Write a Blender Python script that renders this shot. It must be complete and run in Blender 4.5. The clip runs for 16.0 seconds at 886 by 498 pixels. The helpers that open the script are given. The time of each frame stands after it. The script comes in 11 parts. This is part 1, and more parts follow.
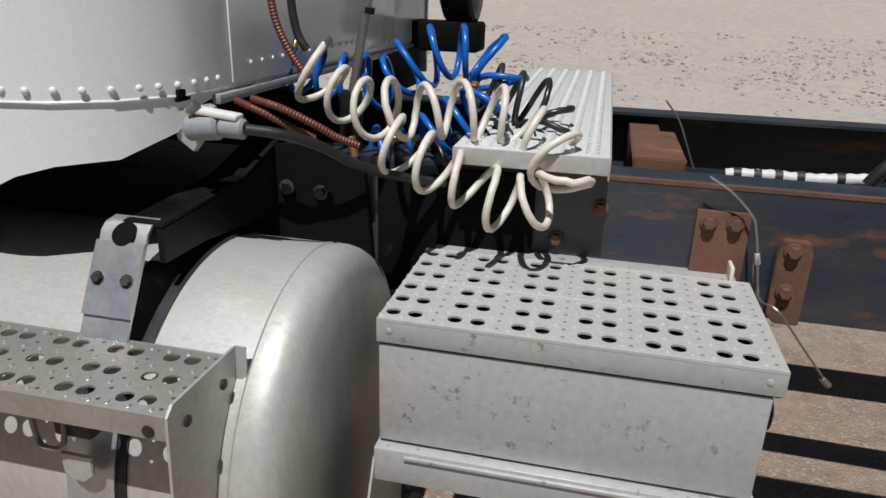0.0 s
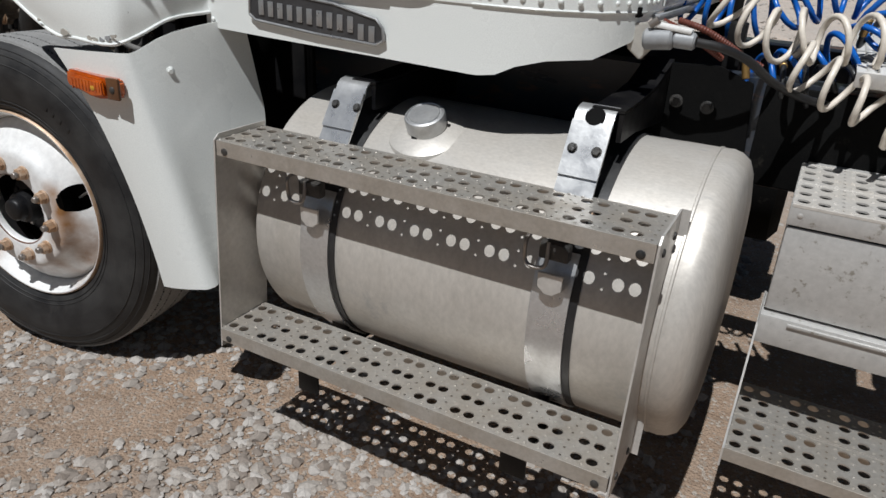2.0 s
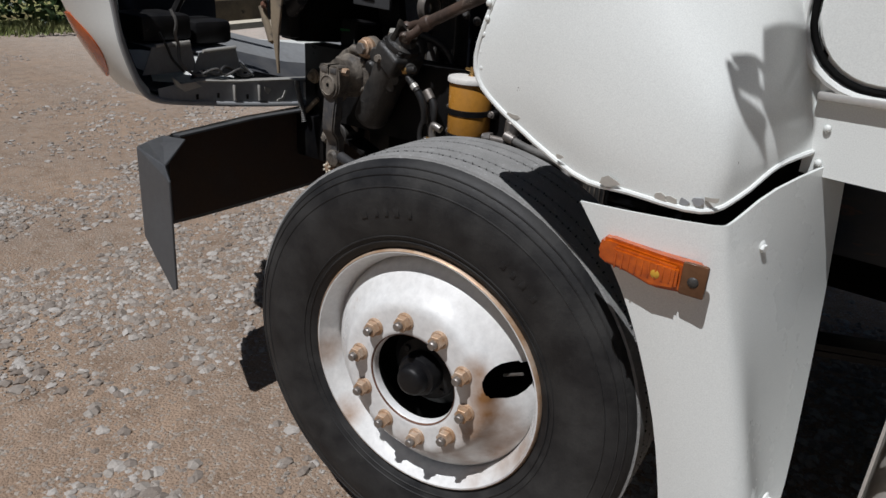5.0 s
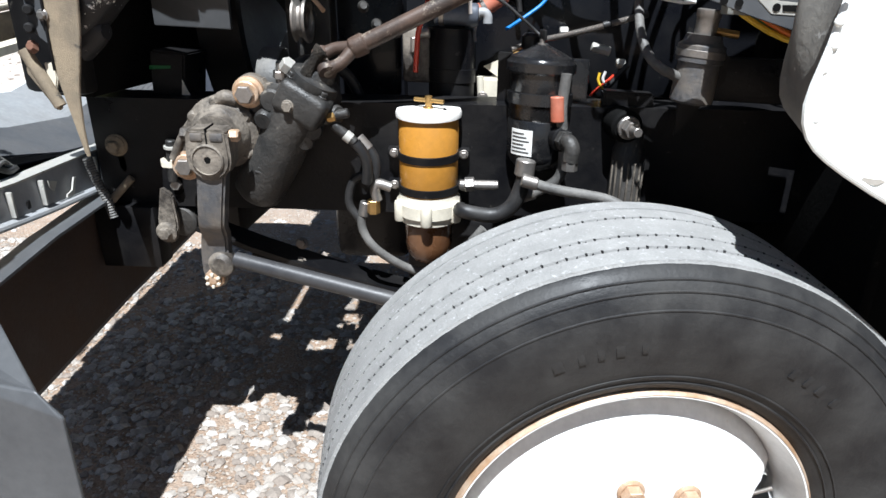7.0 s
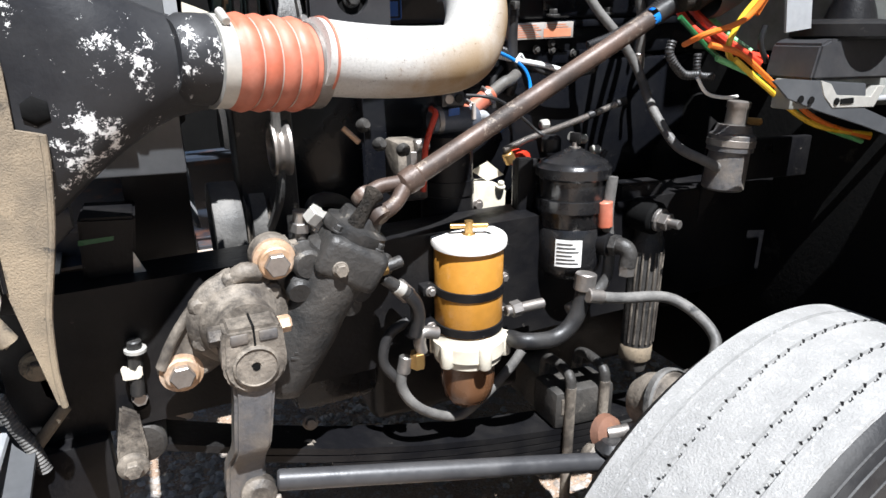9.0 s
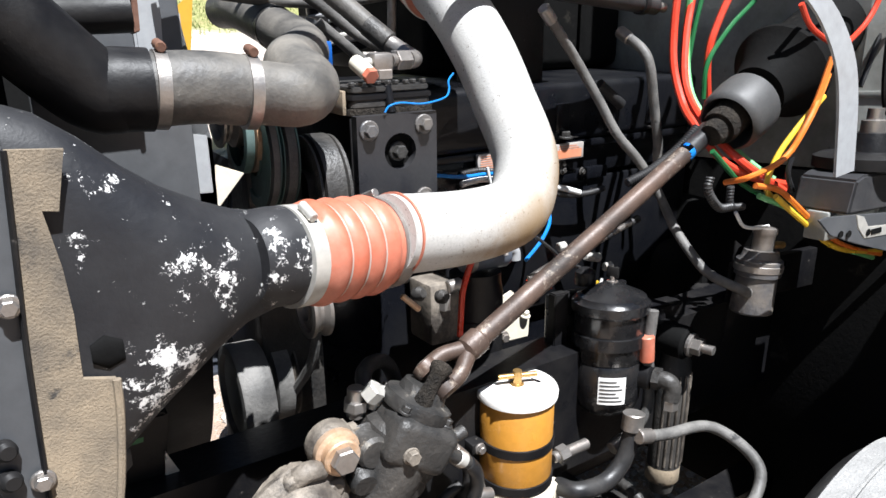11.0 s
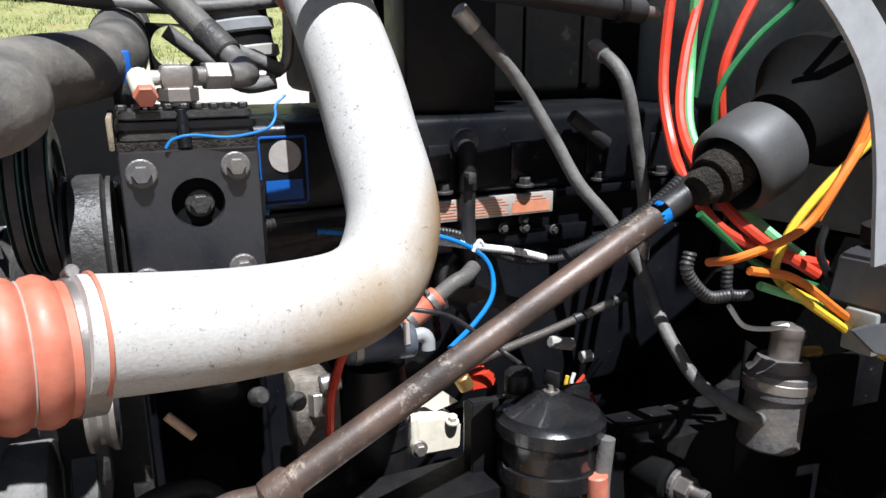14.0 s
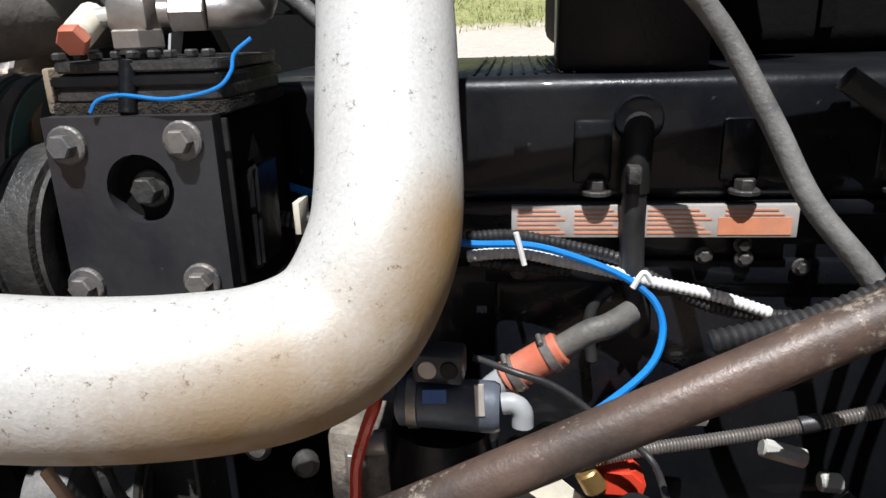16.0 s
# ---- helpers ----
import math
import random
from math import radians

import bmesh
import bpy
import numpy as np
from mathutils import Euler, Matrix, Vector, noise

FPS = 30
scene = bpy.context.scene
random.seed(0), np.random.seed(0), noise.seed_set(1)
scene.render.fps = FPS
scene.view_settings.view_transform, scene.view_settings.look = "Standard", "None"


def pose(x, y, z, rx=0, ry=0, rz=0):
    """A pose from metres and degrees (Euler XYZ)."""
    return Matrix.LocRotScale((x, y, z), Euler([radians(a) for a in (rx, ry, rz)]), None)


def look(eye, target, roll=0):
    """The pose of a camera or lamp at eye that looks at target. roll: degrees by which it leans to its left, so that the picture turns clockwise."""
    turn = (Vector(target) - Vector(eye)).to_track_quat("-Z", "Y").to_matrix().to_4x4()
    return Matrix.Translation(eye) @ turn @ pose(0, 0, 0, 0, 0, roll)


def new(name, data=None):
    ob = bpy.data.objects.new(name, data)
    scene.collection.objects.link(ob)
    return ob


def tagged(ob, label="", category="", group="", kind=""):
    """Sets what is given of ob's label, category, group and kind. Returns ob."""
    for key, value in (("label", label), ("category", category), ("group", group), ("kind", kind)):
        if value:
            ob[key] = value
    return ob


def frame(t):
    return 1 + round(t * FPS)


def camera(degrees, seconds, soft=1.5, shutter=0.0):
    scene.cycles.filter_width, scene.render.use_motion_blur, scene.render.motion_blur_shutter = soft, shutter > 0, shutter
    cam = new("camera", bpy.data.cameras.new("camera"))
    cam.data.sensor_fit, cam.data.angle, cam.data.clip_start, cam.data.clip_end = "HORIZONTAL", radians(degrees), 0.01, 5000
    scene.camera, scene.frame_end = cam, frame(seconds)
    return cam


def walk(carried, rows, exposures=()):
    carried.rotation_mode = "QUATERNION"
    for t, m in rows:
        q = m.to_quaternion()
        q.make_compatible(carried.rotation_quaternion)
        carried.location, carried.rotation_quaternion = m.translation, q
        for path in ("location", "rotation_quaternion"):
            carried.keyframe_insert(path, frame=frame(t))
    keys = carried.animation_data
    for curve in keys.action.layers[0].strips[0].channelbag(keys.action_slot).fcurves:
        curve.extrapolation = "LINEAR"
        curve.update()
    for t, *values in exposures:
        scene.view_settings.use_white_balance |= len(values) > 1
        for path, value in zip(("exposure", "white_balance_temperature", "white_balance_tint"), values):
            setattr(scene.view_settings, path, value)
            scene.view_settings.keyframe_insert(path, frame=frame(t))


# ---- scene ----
cam = camera(65.0, 16.0)
PATH = [
    (0, (2.299, -0.589, 1.348), (1.898, 1.238, 0.639), 1.8),
    (0.5, (2.184, -0.746, 1.347), (1.615, 1.009, 0.575), 2.8),
    (1, (2.18, -0.853, 1.318), (1.408, 0.802, 0.503), 4.2),
    (1.5, (2.119, -0.973, 1.311), (1.299, 0.65, 0.478), 4.1),
    (2, (1.993, -1.063, 1.301), (1.155, 0.55, 0.468), 3.2),
    (2.5, (1.923, -1.053, 1.339), (0.987, 0.547, 0.586), 4.0),
    (3, (1.809, -1.006, 1.359), (0.634, 0.448, 0.651), 4.4),
    (3.5, (1.619, -1.02, 1.34), (0.429, 0.435, 0.654), 3.4),
    (4, (1.387, -1.049, 1.347), (0.231, 0.417, 0.628), 2.5),
    (4.5, (1.127, -0.975, 1.334), (-0.062, 0.447, 0.584), 3.3),
    (5, (0.822, -0.95, 1.343), (-0.303, 0.506, 0.56), 3.4),
    (5.2, (0.687, -0.944, 1.346), (-0.403, 0.538, 0.561), 1.3),
    (7.3, (-0.358, -0.7, 1.356), (-0.278, 1.132, 0.558), 1.4),
    (7.5, (-0.432, -0.657, 1.371), (-0.237, 1.179, 0.602), 1.8),
    (8, (-0.634, -0.573, 1.391), (-0.156, 1.188, 0.572), 2.1),
    (8.5, (-0.794, -0.485, 1.419), (-0.135, 1.218, 0.602), 0.2),
    (9, (-0.88, -0.366, 1.456), (-0.106, 1.325, 0.72), -0.4),
    (9.5, (-0.987, -0.294, 1.498), (-0.101, 1.335, 0.749), -2.0),
    (10, (-1.035, -0.231, 1.531), (-0.068, 1.338, 0.754), -1.9),
    (10.2, (-1.024, -0.204, 1.559), (-0.047, 1.377, 0.82), -1.0),
    (12.3, (-1.016, -0.102, 1.611), (0.097, 1.471, 1.077), -0.6),
    (12.5, (-1.004, -0.099, 1.6), (0.133, 1.459, 1.071), -1.0),
    (13, (-0.921, -0.088, 1.598), (0.176, 1.491, 1.048), -1.9),
    (13.5, (-0.751, -0.058, 1.597), (0.24, 1.604, 1.088), 1.8),
    (14, (-0.582, 0.002, 1.563), (0.201, 1.765, 1.037), -0.3),
    (14.5, (-0.454, 0.094, 1.516), (0.191, 1.893, 0.927), -3.5),
    (15, (-0.324, 0.18, 1.521), (0.101, 2.044, 0.933), -1.1),
    (15.5, (-0.245, 0.226, 1.523), (-0.199, 2.107, 0.845), -0.2),
    (16, (-0.25, 0.257, 1.533), (-0.452, 2.149, 0.919), -1.8),
]
walk(cam, [(t, look(eye, target, roll)) for t, eye, target, roll in PATH],
     [(0, -0.24, 6040, 9), (1.0, -0.22, 6060, 9), (2.3, -0.19, 6060, 9), (3.0, -0.30, 6060, 10), (5.2, -0.34, 6060, 11), (7.3, 1.34, 5780, 7), (8.0, 1.47, 5800, 8), (8.5, 1.44, 5920, 10), (10.2, 1.42, 6020, 10), (12.3, 1.42, 5930, 10), (13.5, 1.22, 5900, 10), (14.5, 0.97, 5930, 10), (16, 0.8, 6060, 10)])

# ---- light ----
SUN_EL, SUN_AZ = 63.0, 180.0
world = bpy.data.worlds.new("world")
scene.world = world
world.use_nodes = True
wn = world.node_tree.nodes
sky = wn.new("ShaderNodeTexSky")
sky.sky_type, sky.sun_disc = 'NISHITA', False
sky.sun_elevation, sky.sun_rotation = radians(SUN_EL), radians(SUN_AZ)
wn["Background"].inputs[1].default_value = 0.02
world.node_tree.links.new(sky.outputs[0], wn["Background"].inputs[0])
sun = new("sun", bpy.data.lights.new("sun", 'SUN'))
sun.data.energy, sun.data.angle, sun.data.color = 5.0, radians(0.5), (1.0, 0.975, 0.935)
sun.matrix_world = look((0.0, -5 * math.cos(radians(SUN_EL)), 5 * math.sin(radians(SUN_EL))), (0.05, 0, 0))


# ---- axes ----
# The engine bay is laid out in axes of its own; these carry it into the truck's.
BAY = Matrix(((1.035, 0.0236, 0.0, -0.0015), (-0.0526, 0.9967, 0.011, 0.0471), (-0.035, -0.0695, 1.0559, -0.0746), (0, 0, 0, 1)))
ENGINE_AXES = Matrix.Translation((0.0151, 0.0437, -0.0769)) @ Matrix.Scale(1.02, 4)
COMPRESSOR_AXES = Matrix.Translation((-0.003, 0.091, -0.0175))
DUCT_SHIFT = (-0.013, 0.043, -0.012)


def marks(rows, shift=(0, 0, 0)):
    """Places of paint marks, carried from the bay's axes into the truck's."""
    return tuple((Matrix.Translation(shift) @ BAY @ Vector(at), radius) for at, radius in rows)


# ---- materials ----
def node_mat(name):
    m = bpy.data.materials.new(name)
    m.use_nodes = True
    return m, m.node_tree.nodes, m.node_tree.links, m.node_tree.nodes["Principled BSDF"]


def ramp_node(n, lo, hi):
    r = n.new("ShaderNodeMapRange")
    r.inputs[1].default_value, r.inputs[2].default_value = lo, hi
    return r


def mat(name, base, rough=0.5, metal=0.0, dirt=None, amount=0.4, scale=6.0, fine=60.0, bump=0.1, spots=None, spot_lo=0.6, spot_hi=0.66,
        spot_scale=14.0, stretch=(1, 1, 1), coat=0.0, rough_var=0.15, spec=0.5, depth=0.004, spot_rough=0.68, flakes=(), stains=(), stain=(0.27, 0.13, 0.045)):
    """A painted, bare or rubber surface: base colour, large soft dirt, fine grain, and spots (chips, rust) with hard outlines."""
    m, n, l, b = node_mat(name)
    tc = n.new("ShaderNodeTexCoord")
    mp = n.new("ShaderNodeMapping")
    mp.inputs["Scale"].default_value = stretch
    l.new(tc.outputs["Object"], mp.inputs[0])
    big, small = n.new("ShaderNodeTexNoise"), n.new("ShaderNodeTexNoise")
    for tex, s, d in ((big, scale, 6), (small, fine, 4)):
        tex.inputs["Scale"].default_value, tex.inputs["Detail"].default_value = s, d
        tex.inputs["Roughness"].default_value = 0.62
        l.new(mp.outputs[0], tex.inputs["Vector"])
    dirt = dirt or tuple(c * 0.6 for c in base)
    mask = ramp_node(n, 0.38, 0.72)
    l.new(big.outputs["Fac"], mask.inputs[0])
    mul = n.new("ShaderNodeMath")
    mul.operation = 'MULTIPLY'
    mul.inputs[1].default_value = amount
    l.new(mask.outputs[0], mul.inputs[0])
    mix = n.new("ShaderNodeMixRGB")
    mix.inputs[1].default_value, mix.inputs[2].default_value = (*base, 1), (*dirt, 1)
    l.new(mul.outputs[0], mix.inputs[0])
    grain = n.new("ShaderNodeMixRGB")
    grain.blend_type = 'MULTIPLY'
    grain.inputs[0].default_value = 0.55
    gr = ramp_node(n, 0.2, 0.8)
    gr.inputs[3].default_value, gr.inputs[4].default_value = 0.72, 1.2
    l.new(small.outputs["Fac"], gr.inputs[0])
    l.new(mix.outputs[0], grain.inputs[1])
    l.new(gr.outputs[0], grain.inputs[2])
    out = grain.outputs[0]
    rough_in = ramp_node(n, 0.3, 0.7)
    rough_in.inputs[3].default_value, rough_in.inputs[4].default_value = max(0.03, rough - rough_var), min(1, rough + rough_var)
    l.new(big.outputs["Fac"], rough_in.inputs[0])
    l.new(rough_in.outputs[0], b.inputs["Roughness"])
    b.inputs["Metallic"].default_value = metal
    if spots:
        sp = n.new("ShaderNodeTexNoise")
        sp.inputs["Scale"].default_value, sp.inputs["Detail"].default_value = spot_scale, 7
        sp.inputs["Roughness"].default_value = spot_rough
        l.new(mp.outputs[0], sp.inputs["Vector"])
        sm = ramp_node(n, spot_lo, spot_hi)
        level = sp.outputs["Fac"]
        for at, radius in flakes:
            dist = n.new("ShaderNodeVectorMath")
            dist.operation = 'DISTANCE'
            dist.inputs[1].default_value = at
            l.new(tc.outputs["Object"], dist.inputs[0])
            near = ramp_node(n, radius, radius * 0.2)
            near.inputs[4].default_value = 0.068
            l.new(dist.outputs["Value"], near.inputs[0])
            plus = n.new("ShaderNodeMath")
            l.new(level, plus.inputs[0])
            l.new(near.outputs[0], plus.inputs[1])
            level = plus.outputs[0]
        l.new(level, sm.inputs[0])
        sx = n.new("ShaderNodeMixRGB")
        sx.inputs[2].default_value = (*spots, 1)
        l.new(sm.outputs[0], sx.inputs[0])
        l.new(out, sx.inputs[1])
        out = sx.outputs[0]
        if metal > 0.3:
            inv = n.new("ShaderNodeMath")
            inv.operation = 'MULTIPLY_ADD'
            inv.inputs[1].default_value, inv.inputs[2].default_value = -metal, metal
            l.new(sm.outputs[0], inv.inputs[0])
            l.new(inv.outputs[0], b.inputs["Metallic"])
    for at, radius in stains:
        dist = n.new("ShaderNodeVectorMath")
        dist.operation = 'DISTANCE'
        dist.inputs[1].default_value = at
        l.new(tc.outputs["Object"], dist.inputs[0])
        near = ramp_node(n, radius, radius * 0.25)
        l.new(dist.outputs["Value"], near.inputs[0])
        patch = ramp_node(n, 0.32, 0.62)
        l.new(big.outputs["Fac"], patch.inputs[0])
        both = n.new("ShaderNodeMath")
        both.operation = 'MULTIPLY'
        l.new(near.outputs[0], both.inputs[0])
        l.new(patch.outputs[0], both.inputs[1])
        st = n.new("ShaderNodeMixRGB")
        st.inputs[2].default_value = (*stain, 1)
        l.new(both.outputs[0], st.inputs[0])
        l.new(out, st.inputs[1])
        out = st.outputs[0]
    l.new(out, b.inputs["Base Color"])
    bp = n.new("ShaderNodeBump")
    bp.inputs["Strength"].default_value, bp.inputs["Distance"].default_value = bump, depth
    l.new(small.outputs["Fac"], bp.inputs["Height"])
    l.new(bp.outputs[0], b.inputs["Normal"])
    b.inputs["Coat Weight"].default_value = coat
    b.inputs["Specular IOR Level"].default_value = spec
    return m


WHITE = mat("white_paint", (0.77, 0.79, 0.765), 0.3, dirt=(0.71, 0.72, 0.685), amount=0.18, scale=1.6, fine=500, bump=0.008, coat=0.3, rough_var=0.06, spots=(0.42, 0.40, 0.36), spot_lo=0.745, spot_hi=0.77, spot_scale=26)
WHITE_WORN = mat("worn_white_paint", (0.77, 0.79, 0.765), 0.32, dirt=(0.71, 0.715, 0.68), amount=0.18, scale=1.8, fine=500, bump=0.008, coat=0.25,
                 spots=(0.22, 0.2, 0.18), spot_lo=0.725, spot_hi=0.74, spot_scale=22, rough_var=0.06)
TANK = mat("brushed_aluminium", (0.58, 0.55, 0.505), 0.48, 0.34, dirt=(0.40, 0.36, 0.31), amount=0.75, scale=3.5, fine=90, bump=0.08, stretch=(1.0, 2.2, 0.5), spots=(0.33, 0.32, 0.31), spot_lo=0.62, spot_hi=0.76, spot_scale=9)
ALU = mat("worn_aluminium", (0.60, 0.58, 0.55), 0.42, 0.45, dirt=(0.42, 0.39, 0.34), amount=0.5, scale=7, fine=80, bump=0.08,
          spots=(0.24, 0.2, 0.16), spot_lo=0.7, spot_hi=0.78, spot_scale=16)
TREAD_ALU = mat("dusty_tread_aluminium", (0.50, 0.475, 0.435), 0.40, 0.6, dirt=(0.34, 0.29, 0.23), amount=0.75, scale=11, fine=110, bump=0.15)
LID_ALU = mat("dusty_lid_aluminium", (0.64, 0.61, 0.565), 0.45, 0.3, dirt=(0.52, 0.47, 0.40), amount=0.6, scale=11, fine=110, bump=0.12)
STRAP = mat("bright_strap_steel", (0.62, 0.625, 0.63), 0.34, 0.75, dirt=(0.46, 0.45, 0.42), amount=0.5, scale=9, fine=110, bump=0.06)
BOX_ALU = mat("spotted_aluminium", (0.51, 0.50, 0.48), 0.42, 0.3, dirt=(0.40, 0.385, 0.355), amount=0.35, scale=4, fine=70, bump=0.06,
              spots=(0.27, 0.25, 0.215), spot_lo=0.60, spot_hi=0.67, spot_scale=42)
RUBBER = mat("tyre_rubber", (0.012, 0.012, 0.013), 0.6, dirt=(0.052, 0.050, 0.047), amount=0.75, scale=9, fine=150, bump=0.2, spec=0.35)
TREAD = mat("dusty_tread_rubber", (0.24, 0.238, 0.232), 0.85, dirt=(0.34, 0.335, 0.325), amount=0.6, scale=24, fine=300, bump=0.6, spec=0.25, spots=(0.42, 0.42, 0.42), spot_lo=0.58, spot_hi=0.70, spot_scale=95)
RIM_PAINT = mat("rusty_white_rim_paint", (0.74, 0.74, 0.73), 0.38, dirt=(0.60, 0.57, 0.53), amount=0.4, scale=5, fine=60, bump=0.05,
                spots=(0.30, 0.15, 0.06), spot_lo=0.62, spot_hi=0.78, spot_scale=7,
                stains=(((0.178, 0.05, 0.52), 0.055), ((0.160, 0.046, 0.575), 0.04), ((0.185, 0.06, 0.46), 0.06), ((0.165, 0.05, 0.41), 0.06), ((0.11, 0.05, 0.335), 0.05), ((0.036, 0.053, 0.297), 0.05), ((-0.203, 0.036, 0.301), 0.05), ((-0.28, 0.027, 0.449), 0.06), ((0.225, 0.095, 0.42), 0.075), ((0.255, 0.088, 0.386), 0.05), ((0.135, 0.09, 0.275), 0.05), ((0.19, 0.095, 0.34), 0.06), ((0.0, 0.03, 0.31), 0.05)))
RUST = mat("rusted_steel", (0.16, 0.075, 0.045), 0.8, 0.1, dirt=(0.08, 0.045, 0.035), amount=0.8, scale=12, fine=90, bump=0.3, spots=(0.26, 0.12, 0.05), spot_lo=0.58, spot_hi=0.7)
RUST_DARK = mat("dark_rusty_steel", (0.035, 0.022, 0.017), 0.8, 0.1, dirt=(0.07, 0.045, 0.03), amount=0.7, scale=9, fine=90, bump=0.3)
NUT_RUST = mat("rust_bronze_nut", (0.46, 0.29, 0.17), 0.5, 0.4, dirt=(0.62, 0.53, 0.44), amount=0.7, scale=30, fine=200, bump=0.2)
RAIL_BLUE = mat("faded_blue_black_paint", (0.018, 0.028, 0.046), 0.36, dirt=(0.065, 0.06, 0.056), amount=0.75, scale=6, fine=90, bump=0.12,
                spots=(0.17, 0.072, 0.038), spot_lo=0.565, spot_hi=0.70, spot_scale=9, stretch=(0.5, 1, 1.6))
BLACK = mat("black_paint", (0.006, 0.006, 0.007), 0.42, dirt=(0.022, 0.020, 0.018), amount=0.55, scale=9, fine=90, bump=0.2, spots=(0.075, 0.068, 0.06), spot_lo=0.66, spot_hi=0.72, spot_scale=38, spec=0.22)
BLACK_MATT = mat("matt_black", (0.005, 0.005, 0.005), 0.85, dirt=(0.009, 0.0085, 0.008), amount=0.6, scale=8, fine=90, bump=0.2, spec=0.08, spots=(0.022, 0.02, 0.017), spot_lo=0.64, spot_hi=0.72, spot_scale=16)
BLACK_PLASTIC = mat("black_plastic", (0.006, 0.006, 0.007), 0.5, dirt=(0.026, 0.024, 0.022), amount=0.5, scale=10, fine=120, bump=0.12, spots=(0.06, 0.055, 0.05), spot_lo=0.67, spot_hi=0.73, spot_scale=45, spec=0.25)
ENGINE = mat("engine_black", (0.0045, 0.005, 0.007), 0.33, dirt=(0.014, 0.0135, 0.013), amount=0.45, scale=7, fine=120, bump=0.12, coat=0.1, spots=(0.07, 0.066, 0.062), spot_lo=0.67, spot_hi=0.74, spot_scale=50, spec=0.22)
IRON = mat("dusty_cast_iron", (0.055, 0.047, 0.040), 0.62, 0.1, dirt=(0.36, 0.31, 0.25), amount=0.85, scale=13, fine=120, bump=0.5, spots=(0.04, 0.034, 0.029), spot_lo=0.53, spot_hi=0.64, spot_scale=8, spot_rough=0.75)
IRON_DARK = mat("oily_cast_iron", (0.020, 0.020, 0.020), 0.5, 0.1, dirt=(0.085, 0.076, 0.066), amount=0.7, scale=12, fine=110, bump=0.5, spots=(0.20, 0.18, 0.15), spot_lo=0.64, spot_hi=0.72, spot_scale=24)
ARM_STEEL = mat("grey_forged_steel", (0.10, 0.10, 0.105), 0.5, 0.3, dirt=(0.24, 0.20, 0.155), amount=0.85, scale=16, fine=120, bump=0.3, spots=(0.04, 0.04, 0.042), spot_lo=0.54, spot_hi=0.64, spot_scale=12)
STEEL = mat("worn_steel", (0.36, 0.34, 0.32), 0.42, 0.8, dirt=(0.18, 0.14, 0.11), amount=0.6, scale=14, fine=120, bump=0.15)
SHAFT = mat("brown_worn_shaft", (0.105, 0.068, 0.051), 0.5, 0.1, dirt=(0.016, 0.012, 0.010), amount=1.0, scale=13, fine=260, bump=0.14, spots=(0.27, 0.225, 0.18), spot_lo=0.56, spot_hi=0.66, spot_scale=30, spot_rough=0.85)
PIPE_SILVER = mat("silver_pipe", (0.46, 0.452, 0.435), 0.5, 0.05, dirt=(0.38, 0.36, 0.315), amount=0.45, scale=7, fine=320, bump=0.14, spots=(0.10, 0.08, 0.055), spot_lo=0.585, spot_hi=0.64, spot_scale=130, spot_rough=0.85, rough_var=0.08,
                  stains=marks((((-0.40, 0.505, 1.31), 0.105), ((-0.335, 0.535, 1.33), 0.105), ((-0.295, 0.575, 1.375), 0.09), ((-0.47, 0.485, 1.30), 0.09), ((-0.285, 0.60, 1.43), 0.06))), stain=(0.24, 0.155, 0.07))
FUNNEL = mat("flaking_black_cast", (0.013, 0.0135, 0.016), 0.5, dirt=(0.03, 0.03, 0.031), amount=0.7, spec=0.4, scale=6, fine=160, bump=0.12, spots=(0.74, 0.73, 0.71), spot_lo=0.622, spot_hi=0.632, spot_scale=34, spot_rough=0.85,
             flakes=marks((((-0.824, 0.360, 1.391), 0.044), ((-0.814, 0.360, 1.374), 0.028), ((-0.872, 0.360, 1.295), 0.036), ((-0.888, 0.360, 1.306), 0.023), ((-0.761, 0.360, 1.373), 0.029), ((-0.909, 0.360, 1.260), 0.052), ((-0.833, 0.360, 1.442), 0.016), ((-0.902, 0.360, 1.434), 0.018), ((-0.868, 0.360, 1.349), 0.021), ((-0.913, 0.360, 1.280), 0.023), ((-0.778, 0.360, 1.392), 0.016), ((-0.898, 0.360, 1.465), 0.016), ((-0.866, 0.36, 1.381), 0.032), ((-0.789, 0.36, 1.411), 0.030), ((-0.722, 0.38, 1.386), 0.034), ((-0.764, 0.37, 1.406), 0.022), ((-0.859, 0.36, 1.466), 0.020), ((-0.809, 0.36, 1.436), 0.020), ((-0.889, 0.36, 1.321), 0.024), ((-0.864, 0.36, 1.296), 0.036), ((-0.824, 0.36, 1.361), 0.030), ((-0.794, 0.36, 1.359), 0.028), ((-0.735, 0.38, 1.365), 0.020)), DUCT_SHIFT))
SILICONE = mat("orange_silicone", (0.42, 0.115, 0.065), 0.5, dirt=(0.5, 0.25, 0.18), amount=0.5, scale=15, fine=90, bump=0.08)
AMBER = mat("amber_filter_can", (0.46, 0.21, 0.03), 0.32, dirt=(0.35, 0.17, 0.04), amount=0.4, scale=12, fine=80, bump=0.03)
AMBER_DARK = mat("brown_filter_bowl", (0.10, 0.045, 0.02), 0.25, dirt=(0.2, 0.10, 0.05), amount=0.6, scale=14, fine=80, bump=0.03)
CREAM = mat("cream_paint", (0.66, 0.61, 0.50), 0.45, dirt=(0.5, 0.44, 0.34), amount=0.5, scale=18, fine=90, bump=0.05, spots=(0.25, 0.22, 0.18), spot_lo=0.66, spot_hi=0.7)
